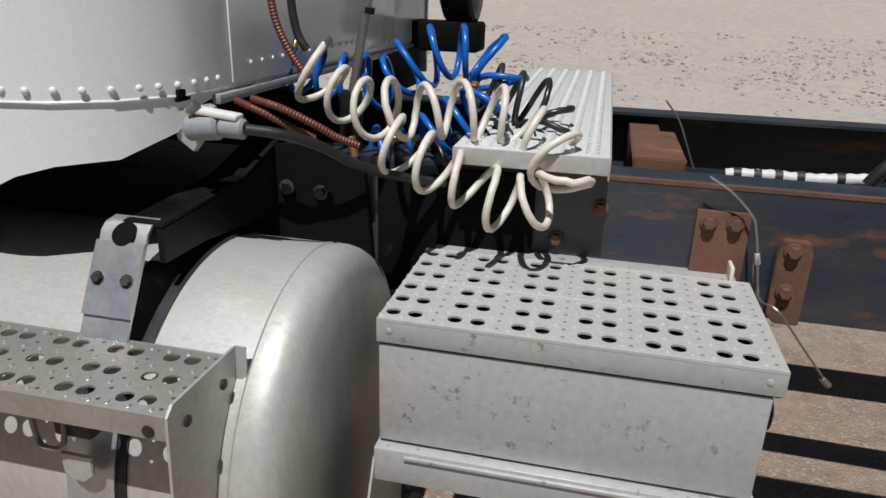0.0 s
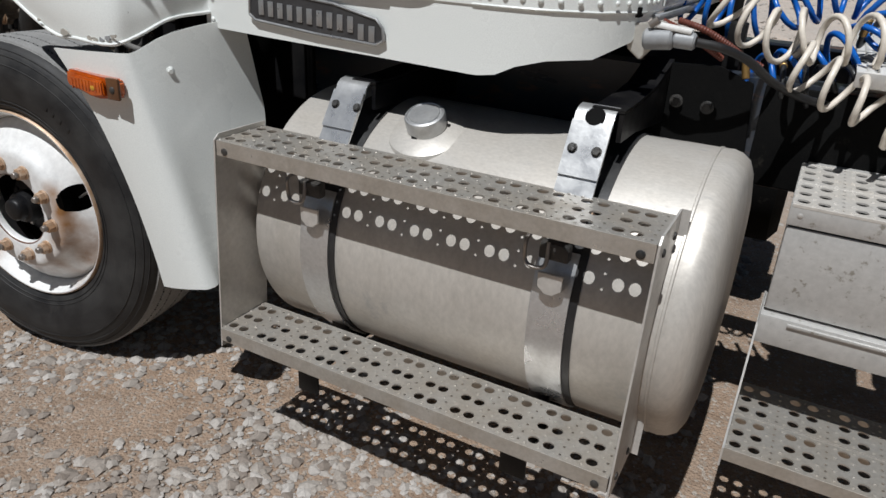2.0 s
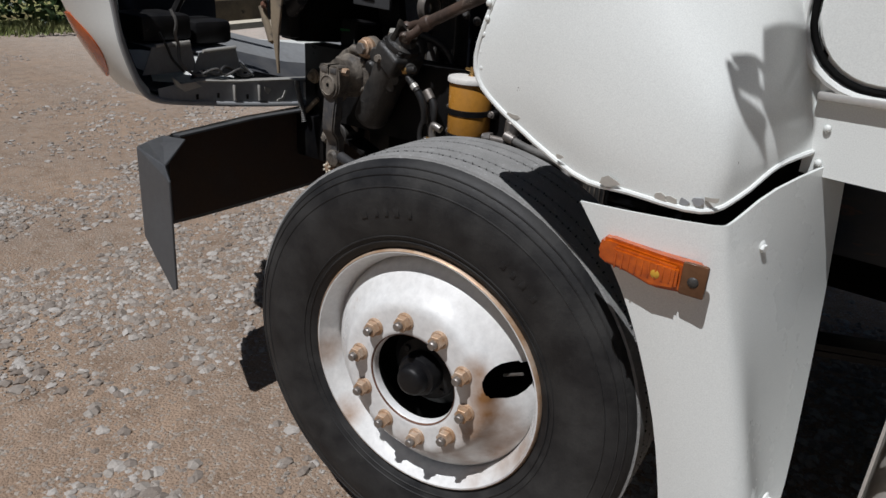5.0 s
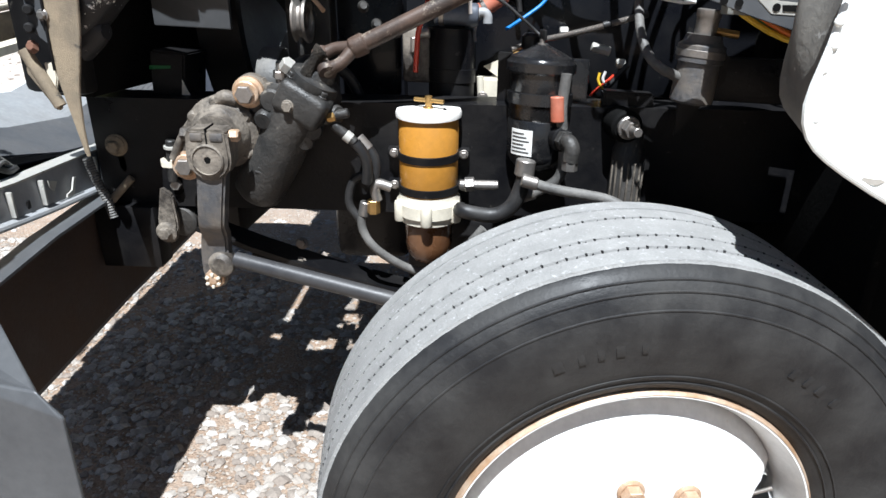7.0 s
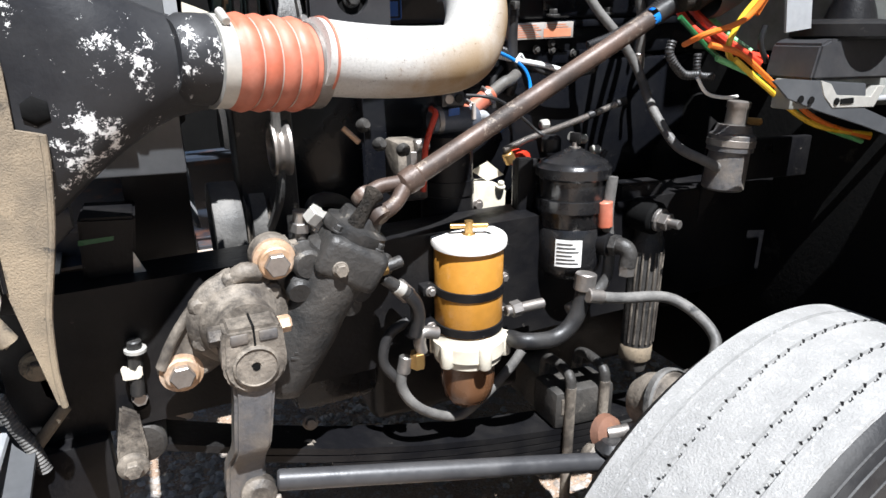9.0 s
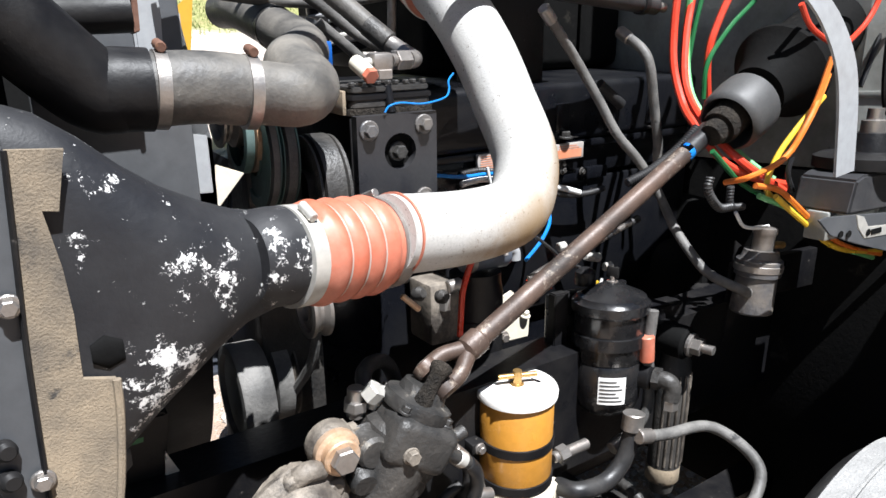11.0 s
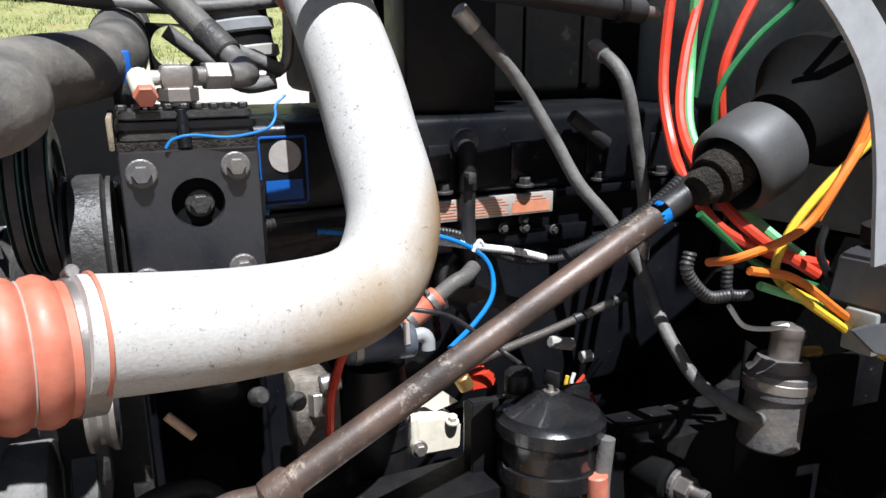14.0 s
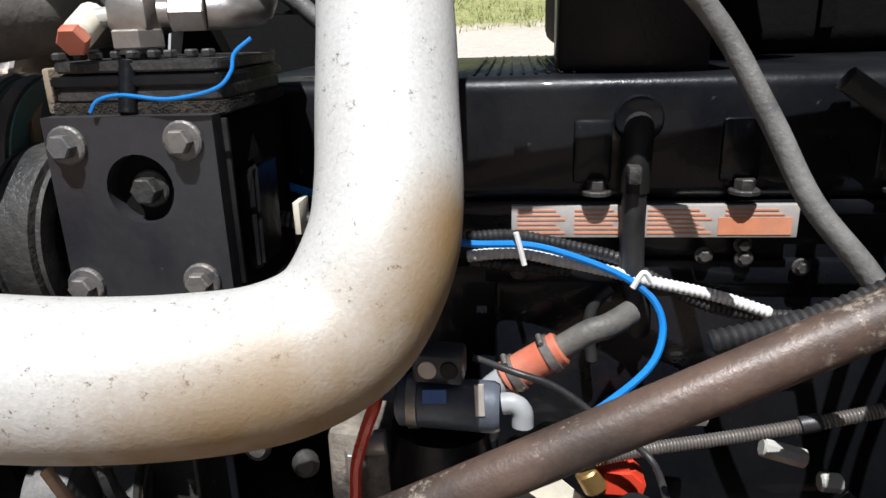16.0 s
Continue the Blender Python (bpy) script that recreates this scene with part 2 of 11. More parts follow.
WHITE_LID = mat("white_lid", (0.78, 0.76, 0.72), 0.4, dirt=(0.66, 0.62, 0.56), amount=0.4, scale=15, fine=80, bump=0.02)
BRASS = mat("brass", (0.45, 0.28, 0.10), 0.4, 0.8, dirt=(0.28, 0.17, 0.07), amount=0.5, scale=20, fine=100, bump=0.05)
HOSE_GREY = mat("grey_rubber_hose", (0.065, 0.063, 0.06), 0.6, dirt=(0.21, 0.20, 0.185), amount=0.8, scale=14, fine=160, bump=0.3, spots=(0.02, 0.02, 0.02), spot_lo=0.62, spot_hi=0.70, spot_scale=18)
HOSE_BLACK = mat("black_rubber_hose", (0.013, 0.013, 0.014), 0.5, dirt=(0.045, 0.042, 0.039), amount=0.55, scale=16, fine=140, bump=0.15)
COIL_WHITE = mat("off_white_nylon", (0.72, 0.66, 0.57), 0.4, dirt=(0.55, 0.48, 0.40), amount=0.5, scale=14, fine=90, bump=0.04)
COIL_BLUE = mat("blue_nylon", (0.010, 0.12, 0.48), 0.3, dirt=(0.01, 0.07, 0.30), amount=0.4, scale=14, fine=90, bump=0.03)
COIL_BLACK = mat("black_nylon", (0.018, 0.018, 0.019), 0.35, dirt=(0.05, 0.05, 0.05), amount=0.4, scale=14, fine=90, bump=0.03)
HOSE_RED = mat("brick_red_hose", (0.15, 0.038, 0.022), 0.5, dirt=(0.07, 0.025, 0.018), amount=0.5, scale=20, fine=120, bump=0.1)
WIRE_RED = mat("red_wire", (0.55, 0.045, 0.02), 0.35, dirt=(0.4, 0.06, 0.03), amount=0.3, scale=20, fine=90, bump=0.03)
WIRE_GREEN = mat("green_wire", (0.14, 0.42, 0.16), 0.35, dirt=(0.2, 0.4, 0.22), amount=0.3, scale=20, fine=90, bump=0.03)
WIRE_DKGREEN = mat("dark_green_wire", (0.02, 0.12, 0.04), 0.35, dirt=(0.02, 0.1, 0.03), amount=0.3, scale=20, fine=90, bump=0.03)
WIRE_ORANGE = mat("orange_wire", (0.65, 0.16, 0.02), 0.35, dirt=(0.5, 0.15, 0.03), amount=0.3, scale=20, fine=90, bump=0.03)
WIRE_YELLOW = mat("yellow_wire", (0.70, 0.44, 0.03), 0.35, dirt=(0.6, 0.4, 0.05), amount=0.3, scale=20, fine=90, bump=0.03)
WIRE_BLUE = mat("blue_wire", (0.015, 0.17, 0.50), 0.3, dirt=(0.01, 0.12, 0.4), amount=0.3, scale=20, fine=90, bump=0.03)
WIRE_WHITE = mat("white_conduit", (0.66, 0.66, 0.64), 0.45, dirt=(0.5, 0.49, 0.46), amount=0.4, scale=20, fine=90, bump=0.05)
CHROME = mat("chrome", (0.75, 0.75, 0.76), 0.12, 1.0, dirt=(0.6, 0.6, 0.6), amount=0.3, scale=10, fine=80, bump=0.02, rough_var=0.05)
BADGE = mat("grey_badge", (0.045, 0.045, 0.048), 0.42, 0.2, dirt=(0.085, 0.082, 0.08), amount=0.5, scale=14, fine=80, bump=0.1)
BADGE_BAR = mat("badge_bars", (0.36, 0.36, 0.36), 0.35, 0.6, dirt=(0.25, 0.25, 0.25), amount=0.4, scale=20, fine=80, bump=0.05)
LENS_AMBER = mat("amber_lens", (0.55, 0.105, 0.004), 0.12, dirt=(0.26, 0.032, 0.002), amount=0.9, scale=40, fine=60, bump=0.2, coat=0.8, rough_var=0.05)
BUMPER = mat("charcoal_bumper", (0.06, 0.063, 0.068), 0.5, dirt=(0.12, 0.12, 0.12), amount=0.4, scale=6, fine=60, bump=0.06)
GREY_PANEL = mat("grey_paint_panel", (0.30, 0.31, 0.32), 0.45, dirt=(0.2, 0.19, 0.18), amount=0.5, scale=8, fine=60, bump=0.08)
FIREWALL = mat("pale_grey_firewall", (0.30, 0.31, 0.29), 0.5, dirt=(0.15, 0.145, 0.13), amount=0.8, spots=(0.08, 0.075, 0.07), spot_lo=0.62, spot_hi=0.68, scale=6, fine=60, bump=0.1)
MUD_STEEL = mat("mud_caked_steel", (0.285, 0.225, 0.152), 0.95, dirt=(0.09, 0.078, 0.065), amount=1.0, scale=9, fine=420, bump=0.5, depth=0.003, spots=(0.05, 0.045, 0.04), spot_lo=0.58, spot_hi=0.66, spot_scale=20)
PUMP_GREY = mat("blue_grey_pump_paint", (0.10, 0.115, 0.145), 0.42, 0.2, dirt=(0.045, 0.045, 0.05), amount=0.6, scale=18, fine=150, bump=0.1, spots=(0.30, 0.29, 0.28), spot_lo=0.66, spot_hi=0.7, spot_scale=40)
GLOSS_BLACK = mat("oily_gloss_black", (0.008, 0.008, 0.009), 0.26, dirt=(0.022, 0.021, 0.02), amount=0.5, scale=14, fine=150, bump=0.08, spec=0.5, coat=0.3, spots=(0.14, 0.13, 0.12), spot_lo=0.68, spot_hi=0.71, spot_scale=60)
DECK = mat("bright_deck_aluminium", (0.70, 0.69, 0.665), 0.45, 0.15, dirt=(0.5, 0.48, 0.44), amount=0.4, scale=8, fine=120, bump=0.05)
PLATE_BLACK = mat("scuffed_black_plate", (0.019, 0.019, 0.022), 0.42, dirt=(0.035, 0.033, 0.031), amount=0.6, scale=16, fine=160, bump=0.08, spots=(0.10, 0.09, 0.08), spot_lo=0.68, spot_hi=0.71, spot_scale=40)
CUP = mat("smooth_grey_rubber", (0.05, 0.05, 0.05), 0.55, dirt=(0.075, 0.073, 0.07), amount=0.5, scale=9, fine=200, bump=0.05)
MUD_DARK = mat("gritty_black_dirt", (0.016, 0.014, 0.012), 0.95, dirt=(0.06, 0.05, 0.04), amount=0.8, scale=40, fine=220, bump=1.0, depth=0.008, spec=0.2)
TEAL = mat("teal_green_paint", (0.07, 0.14, 0.13), 0.5, dirt=(0.13, 0.14, 0.13), amount=0.7, scale=14, fine=120, bump=0.15, spots=(0.25, 0.23, 0.20), spot_lo=0.62, spot_hi=0.70)
TAG = mat("data_plate", (0.48, 0.45, 0.42), 0.4, 0.3, dirt=(0.36, 0.30, 0.26), amount=0.5, scale=20, fine=90, bump=0.03)
TAG_ORANGE = mat("data_plate_orange", (0.55, 0.20, 0.10), 0.45, dirt=(0.5, 0.3, 0.22), amount=0.4, scale=20, fine=90, bump=0.03)
PAPER = mat("paper_label", (0.74, 0.73, 0.70), 0.5, dirt=(0.6, 0.58, 0.55), amount=0.3, scale=20, fine=90, bump=0.02)
INK = mat("print_ink", (0.05, 0.05, 0.05), 0.5, dirt=(0.1, 0.1, 0.1), amount=0.3)
INK_BLUE = mat("blue_print", (0.006, 0.075, 0.30), 0.4, dirt=(0.01, 0.1, 0.4), amount=0.3)
LABEL_BLUE = mat("faded_blue_label", (0.30, 0.42, 0.50), 0.5, dirt=(0.45, 0.50, 0.52), amount=0.5, scale=20, fine=90, bump=0.02)
HOOD_INSIDE = mat("dark_blue_inside", (0.012, 0.015, 0.024), 0.6, dirt=(0.03, 0.032, 0.04), amount=0.5, scale=5, fine=50, bump=0.1, spec=0.25)
GRILLE = mat("grille_slat", (0.10, 0.105, 0.115), 0.5, 0.3, dirt=(0.2, 0.19, 0.18), amount=0.5, scale=8, fine=60, bump=0.05)
LEAF = mat("leaf", (0.030, 0.062, 0.016), 0.55, dirt=(0.06, 0.10, 0.028), amount=0.8, scale=3, fine=20, bump=0.02)
BARK = mat("bark", (0.09, 0.07, 0.05), 0.9, dirt=(0.16, 0.13, 0.10), amount=0.6, scale=8, fine=60, bump=0.3)
GRASS = mat("grass_blade", (0.18, 0.215, 0.065), 0.6, dirt=(0.38, 0.36, 0.17), amount=0.8, scale=1.2, fine=9, bump=0.02)
YELLOW_PLATE = mat("yellow_ochre_paint", (0.55, 0.30, 0.03), 0.45, dirt=(0.4, 0.22, 0.04), amount=0.4, scale=10, fine=60, bump=0.05)
TIN = mat("pale_tin", (0.54, 0.525, 0.485), 0.4, 0.4, dirt=(0.45, 0.42, 0.36), amount=0.4, scale=12, fine=80, bump=0.04)
MOULDED = mat("grey_liner", (0.085, 0.082, 0.078), 0.6, dirt=(0.20, 0.185, 0.16), amount=0.9, scale=9, fine=70, bump=0.35, spots=(0.36, 0.35, 0.33), spot_lo=0.62, spot_hi=0.68)
HOSE_DUSTY = mat("dusty_rubber_hose", (0.040, 0.039, 0.038), 0.6, dirt=(0.20, 0.182, 0.155), amount=0.95, scale=9, fine=160, bump=0.25, spots=(0.27, 0.25, 0.22), spot_lo=0.64, spot_hi=0.74, spot_scale=30)


def ground_mat():
    m, n, l, b = node_mat("gravel")
    tc = n.new("ShaderNodeTexCoord")
    def noise_tex(scale, detail=6):
        t = n.new("ShaderNodeTexNoise")
        t.inputs["Scale"].default_value, t.inputs["Detail"].default_value, t.inputs["Roughness"].default_value = scale, detail, 0.65
        l.new(tc.outputs["Object"], t.inputs["Vector"])
        return t
    def mixed(fac, a, c, kind='MIX'):
        x = n.new("ShaderNodeMixRGB")
        x.blend_type = kind
        l.new(fac, x.inputs[0])
        for k, v in ((1, a), (2, c)):
            if isinstance(v, tuple):
                x.inputs[k].default_value = (*v, 1)
            else:
                l.new(v, x.inputs[k])
        return x.outputs[0]
    def ranged(out, lo, hi):
        r = ramp_node(n, lo, hi)
        l.new(out, r.inputs[0])
        return r.outputs[0]
    big, mid, fine = noise_tex(0.9), noise_tex(9), noise_tex(140, 3)
    vor = n.new("ShaderNodeTexVoronoi")
    vor.inputs["Scale"].default_value = 105
    l.new(tc.outputs["Object"], vor.inputs["Vector"])
    vor2 = n.new("ShaderNodeTexVoronoi")
    vor2.inputs["Scale"].default_value = 190
    l.new(tc.outputs["Object"], vor2.inputs["Vector"])
    soil = mixed(ranged(big.outputs["Fac"], 0.35, 0.68), (0.385, 0.272, 0.19), (0.30, 0.235, 0.185))
    soil = mixed(ranged(mid.outputs["Fac"], 0.42, 0.68), soil, (0.245, 0.175, 0.125))
    hsv = n.new("ShaderNodeSeparateColor")
    l.new(vor.outputs["Color"], hsv.inputs[0])
    peb = mixed(hsv.outputs[0], (0.27, 0.22, 0.175), (0.40, 0.35, 0.30))
    col = mixed(ranged(hsv.outputs[1], 0.76, 0.84), soil, peb)
    grain = ramp_node(n, 0.25, 0.75)
    grain.inputs[3].default_value, grain.inputs[4].default_value = 0.7, 1.2
    l.new(fine.outputs["Fac"], grain.inputs[0])
    g = n.new("ShaderNodeMixRGB")
    g.blend_type, g.inputs[0].default_value = 'MULTIPLY', 0.9
    l.new(col, g.inputs[1])
    l.new(grain.outputs[0], g.inputs[2])
    # Paler, slightly bluer gravel from y 2.0 to 4.5 and beyond.
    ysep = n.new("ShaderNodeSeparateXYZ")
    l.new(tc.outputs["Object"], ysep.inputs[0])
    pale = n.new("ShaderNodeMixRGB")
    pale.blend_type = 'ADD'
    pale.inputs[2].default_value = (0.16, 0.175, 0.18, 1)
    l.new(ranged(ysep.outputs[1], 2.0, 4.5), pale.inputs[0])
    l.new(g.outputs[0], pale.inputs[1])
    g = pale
    # Grass takes over on the rising ground behind the truck.
    sep = n.new("ShaderNodeSeparateXYZ")
    l.new(tc.outputs["Object"], sep.inputs[0])
    edge = n.new("ShaderNodeMath")
    edge.operation = 'MULTIPLY_ADD'
    edge.inputs[1].default_value = 3.0
    l.new(big.outputs["Fac"], edge.inputs[0])
    l.new(sep.outputs[1], edge.inputs[2])
    gmask = ranged(edge.outputs[0], GRASS_Y + 1.2, GRASS_Y + 2.2)
    side = n.new("ShaderNodeMath")
    side.operation = 'MULTIPLY_ADD'
    side.inputs[1].default_value = -1.0
    l.new(sep.outputs[0], side.inputs[0])
    l.new(edge.outputs[0], side.inputs[2])
    side.inputs[1].default_value = -1.6
    gmask2 = ranged(side.outputs[0], 20.5, 22.5)
    mx = n.new("ShaderNodeMath")
    mx.operation = 'MAXIMUM'
    l.new(gmask, mx.inputs[0])
    l.new(gmask2, mx.inputs[1])
    grass = mixed(ranged(mid.outputs["Fac"], 0.38, 0.62), (0.17, 0.195, 0.06), (0.33, 0.31, 0.15))
    grass = mixed(ranged(big.outputs["Fac"], 0.55, 0.75), grass, (0.30, 0.22, 0.12))
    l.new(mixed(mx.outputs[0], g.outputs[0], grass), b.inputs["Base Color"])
    b.inputs["Roughness"].default_value = 0.95
    b.inputs["Specular IOR Level"].default_value = 0.15
    h = n.new("ShaderNodeMath")
    h.operation = 'MULTIPLY_ADD'
    h.inputs[1].default_value = -0.7
    l.new(vor.outputs["Distance"], h.inputs[0])
    l.new(fine.outputs["Fac"], h.inputs[2])
    bp = n.new("ShaderNodeBump")
    bp.inputs["Strength"].default_value, bp.inputs["Distance"].default_value = 0.7, 0.012
    l.new(h.outputs[0], bp.inputs["Height"])
    l.new(bp.outputs[0], b.inputs["Normal"])
    return m


def stone_mat():
    m, n, l, b = node_mat("loose_stone")
    geo = n.new("ShaderNodeNewGeometry")
    cr = n.new("ShaderNodeValToRGB")
    cr.color_ramp.elements[0].color, cr.color_ramp.elements[1].color = (0.25, 0.205, 0.17, 1), (0.54, 0.50, 0.46, 1)
    e = cr.color_ramp.elements.new(0.5)
    e.color = (0.39, 0.345, 0.30, 1)
    l.new(geo.outputs["Random Per Island"], cr.inputs[0])
    tc, t = n.new("ShaderNodeTexCoord"), n.new("ShaderNodeTexNoise")
    t.inputs["Scale"].default_value = 150
    l.new(tc.outputs["Object"], t.inputs["Vector"])
    g = n.new("ShaderNodeMixRGB")
    g.blend_type, g.inputs[0].default_value = 'MULTIPLY', 0.5
    l.new(cr.outputs[0], g.inputs[1])
    l.new(t.outputs["Fac"], g.inputs[2])
    l.new(g.outputs[0], b.inputs["Base Color"])
    b.inputs["Roughness"].default_value = 0.9
    return m


GRASS_Y = 13.0


# ---- mesh helpers ----
axes = [Matrix.Identity(4)]


def in_axes(m, build, shift=(0, 0, 0)):
    """Builds a thing in the axes m, moved by shift."""
    axes.append(Matrix.Translation(shift) @ m)
    ob = build()
    axes.pop()
    return ob


def part(name, bm, material, parent=None, label="", smooth=True):
    """Links a bmesh, written in metres of the current axes, as ONE mesh object under a thing or a part."""
    me = bpy.data.meshes.new(name)
    bmesh.ops.transform(bm, matrix=axes[-1], verts=bm.verts)
    bm.normal_update()
    bm.to_mesh(me)
    bm.free()
    me.materials.append(material)
    if smooth:
        me.shade_smooth()
        me.set_sharp_from_angle(angle=radians(38))
    ob = new(name, me)
    if parent is not None:
        ob.parent = parent
        top = parent
        while top.parent:
            top = top.parent
        if parent is top:
            ob.matrix_parent_inverse = Matrix.Translation(-top.location)
    if label:
        ob["label"] = label
    return ob


def thing(name, base, label, category, group="", kind=""):
    ob = new(name)
    ob.empty_display_size = 0.1
    ob.location = axes[-1] @ Vector(base)
    return tagged(ob, label, category, group, kind)


def V(*a):
    return Vector(a)


def frame_of(axis):
    axis = Vector(axis).normalized()
    side = axis.cross(V(0, 0, 1)) if abs(axis.z) < 0.95 else axis.cross(V(0, 1, 0))
    side.normalize()
    return axis, side, side.cross(axis).normalized()


def add_box(bm, x0, x1, y0, y1, z0, z1, bevel=0.0, m=None, seg=2):
    r = bmesh.ops.create_cube(bm, size=1.0)
    vs = r["verts"]
    mm = Matrix.Translation(((x0 + x1) / 2, (y0 + y1) / 2, (z0 + z1) / 2)) @ Matrix.Diagonal((abs(x1 - x0), abs(y1 - y0), abs(z1 - z0), 1))
    bmesh.ops.transform(bm, matrix=(m @ mm) if m else mm, verts=vs)
    if bevel:
        es = list({e for v in vs for e in v.link_edges})
        bmesh.ops.bevel(bm, geom=es, offset=bevel, segments=seg, affect='EDGES', profile=0.5)
    return bm


def box(x0, x1, y0, y1, z0, z1, bevel=0.002, m=None, seg=2):
    return add_box(bmesh.new(), x0, x1, y0, y1, z0, z1, bevel, m, seg)


def rings(bm, rows, closed_u=True, cap0=True, cap1=True):
    """Skins rows of equal length with quads."""
    vs = [[bm.verts.new(p) for p in row] for row in rows]
    k = len(vs[0])
    for a, b in zip(vs, vs[1:]):
        for i in range(k if closed_u else k - 1):
            j = (i + 1) % k
            bm.faces.new((a[i], a[j], b[j], b[i]))
    if cap0:
        bm.faces.new(list(reversed(vs[0])))
    if cap1:
        bm.faces.new(vs[-1])
    return bm


def lathe(origin, axis, profile, n=24, bm=None, cap0=True, cap1=True):
    """Turns (radius, distance along the axis) pairs round an axis."""
    bm = bm or bmesh.new()
    origin = Vector(origin)
    ax, u, w = frame_of(axis)
    rows = [[origin + ax * d + (u * math.cos(2 * math.pi * i / n) + w * math.sin(2 * math.pi * i / n)) * max(r, 1e-4) for i in range(n)] for r, d in profile]
    rings(bm, rows, True, cap0, cap1)
    bmesh.ops.recalc_face_normals(bm, faces=bm.faces)
    return bm


def rod(p, q, r, n=16, bevel=0.0, bm=None, r2=None):
    p, q = Vector(p), Vector(q)
    d = (q - p).length
    r2 = r if r2 is None else r2
    b = min(bevel, r * 0.5, d * 0.3)
    prof = [(r - b, 0), (r, b), (r2, d - b), (r2 - b, d)] if b else [(r, 0), (r2, d)]
    return lathe(p, q - p, prof, n, bm)


def hexnut(p, axis, r, h, bm=None):
    return rod(p, Vector(p) + Vector(axis).normalized() * h, r, 6, 0.0012, bm)


def smooth_path(pts, per=6):
    pts = [Vector(p) for p in pts]
    if len(pts) < 3:
        return pts
    out = []
    ext = [pts[0] * 2 - pts[1]] + pts + [pts[-1] * 2 - pts[-2]]
    for a, b, c, d in zip(ext, ext[1:], ext[2:], ext[3:]):
        for i in range(per):
            t = i / per
            out.append(0.5 * ((2 * b) + (c - a) * t + (2 * a - 5 * b + 4 * c - d) * t * t + (3 * b - a - 3 * c + d) * t ** 3))
    out.append(pts[-1])
    return out


def sweep(path, r, n=10, bm=None, cap=True):
    """A round section carried along a path; r may be a number or a function of the position 0 to 1."""
    bm = bm or bmesh.new()
    rows, up = [], None
    for i, p in enumerate(path):
        d = (path[min(i + 1, len(path) - 1)] - path[max(i - 1, 0)]).normalized()
        if up is None:
            up = frame_of(d)[1]
        up = (up - d * up.dot(d))
        up = up.normalized() if up.length > 1e-6 else frame_of(d)[1]
        w = d.cross(up)
        rr = r(i / (len(path) - 1)) if callable(r) else r
        rows.append([p + (up * math.cos(2 * math.pi * k / n) + w * math.sin(2 * math.pi * k / n)) * rr for k in range(n)])
    rings(bm, rows, True, cap, cap)
    bmesh.ops.recalc_face_normals(bm, faces=bm.faces)
    return bm


def tube(pts, r, n=10, per=6, bm=None):
    return sweep(smooth_path(pts, per), r, n, bm)


def conduit(pts, r, pitch=0.006, n=10):
    """Corrugated conduit."""
    path = smooth_path(pts, 8)
    length = sum((b - a).length for a, b in zip(path, path[1:]))
    steps = max(8, int(length / pitch) * 2)
    # resample evenly
    acc, out = 0.0, [path[0]]
    want = length / steps
    for a, b in zip(path, path[1:]):
        seg = (b - a).length
        while acc + seg >= want and seg > 1e-9:
            a = a + (b - a) * ((want - acc) / seg)
            seg = (b - a).length
            out.append(a.copy())
            acc = 0.0
        acc += seg
    k = len(out) - 1
    return sweep(out, lambda s: r * (1.0 if int(round(s * k)) % 2 else 0.84), n)


def plate(outline, thick, m=None, bevel=0.0):
    """An outline in x, z, extruded along y from 0 to thick, then placed by m."""
    bm = bmesh.new()
    vs = [bm.verts.new((x, 0, z)) for x, z in outline]
    f = bm.faces.new(vs)
    r = bmesh.ops.extrude_face_region(bm, geom=[f])
    bmesh.ops.translate(bm, vec=(0, thick, 0), verts=[v for v in r["geom"] if isinstance(v, bmesh.types.BMVert)])
    bmesh.ops.recalc_face_normals(bm, faces=bm.faces)
    if bevel:
        bmesh.ops.bevel(bm, geom=list(bm.edges), offset=bevel, segments=2, affect='EDGES')
    if m:
        bmesh.ops.transform(bm, matrix=m, verts=bm.verts)
    return bm


def round_rect(x0, x1, z0, z1, r, k=5):
    pts = []
    for cx, cz, a0 in ((x1 - r, z1 - r, 0), (x0 + r, z1 - r, 90), (x0 + r, z0 + r, 180), (x1 - r, z0 + r, 270)):
        pts += [(cx + r * math.cos(radians(a0 + 90 * i / k)), cz + r * math.sin(radians(a0 + 90 * i / k))) for i in range(k + 1)]
    return pts


def sheet(rows, thick=0.004):
    """A curved sheet through a grid of points, with thickness."""
    bm = bmesh.new()
    rings(bm, [[Vector(p) for p in row] for row in rows], False, False, False)
    bmesh.ops.recalc_face_normals(bm, faces=bm.faces)
    r = bmesh.ops.solidify(bm, geom=list(bm.faces), thickness=thick)
    bmesh.ops.recalc_face_normals(bm, faces=bm.faces)
    return bm


def spline_rows(rows, per=4):
    """Makes a coarse grid of points smooth both ways."""
    rows = [smooth_path(r, per) for r in rows]
    cols = [smooth_path(list(c), per) for c in zip(*rows)]
    return [list(r) for r in zip(*cols)]


def rivet_mesh(r, axis):
    bm = lathe((0, 0, 0), axis, [(r, 0), (r * 0.92, r * 0.3), (r * 0.6, r * 0.55), (r * 0.15, r * 0.66)], 10)
    me = bpy.data.meshes.new("rivet")
    bm.to_mesh(me)
    bm.free()
    me.materials.append(WHITE)
    me.shade_smooth()
    return me


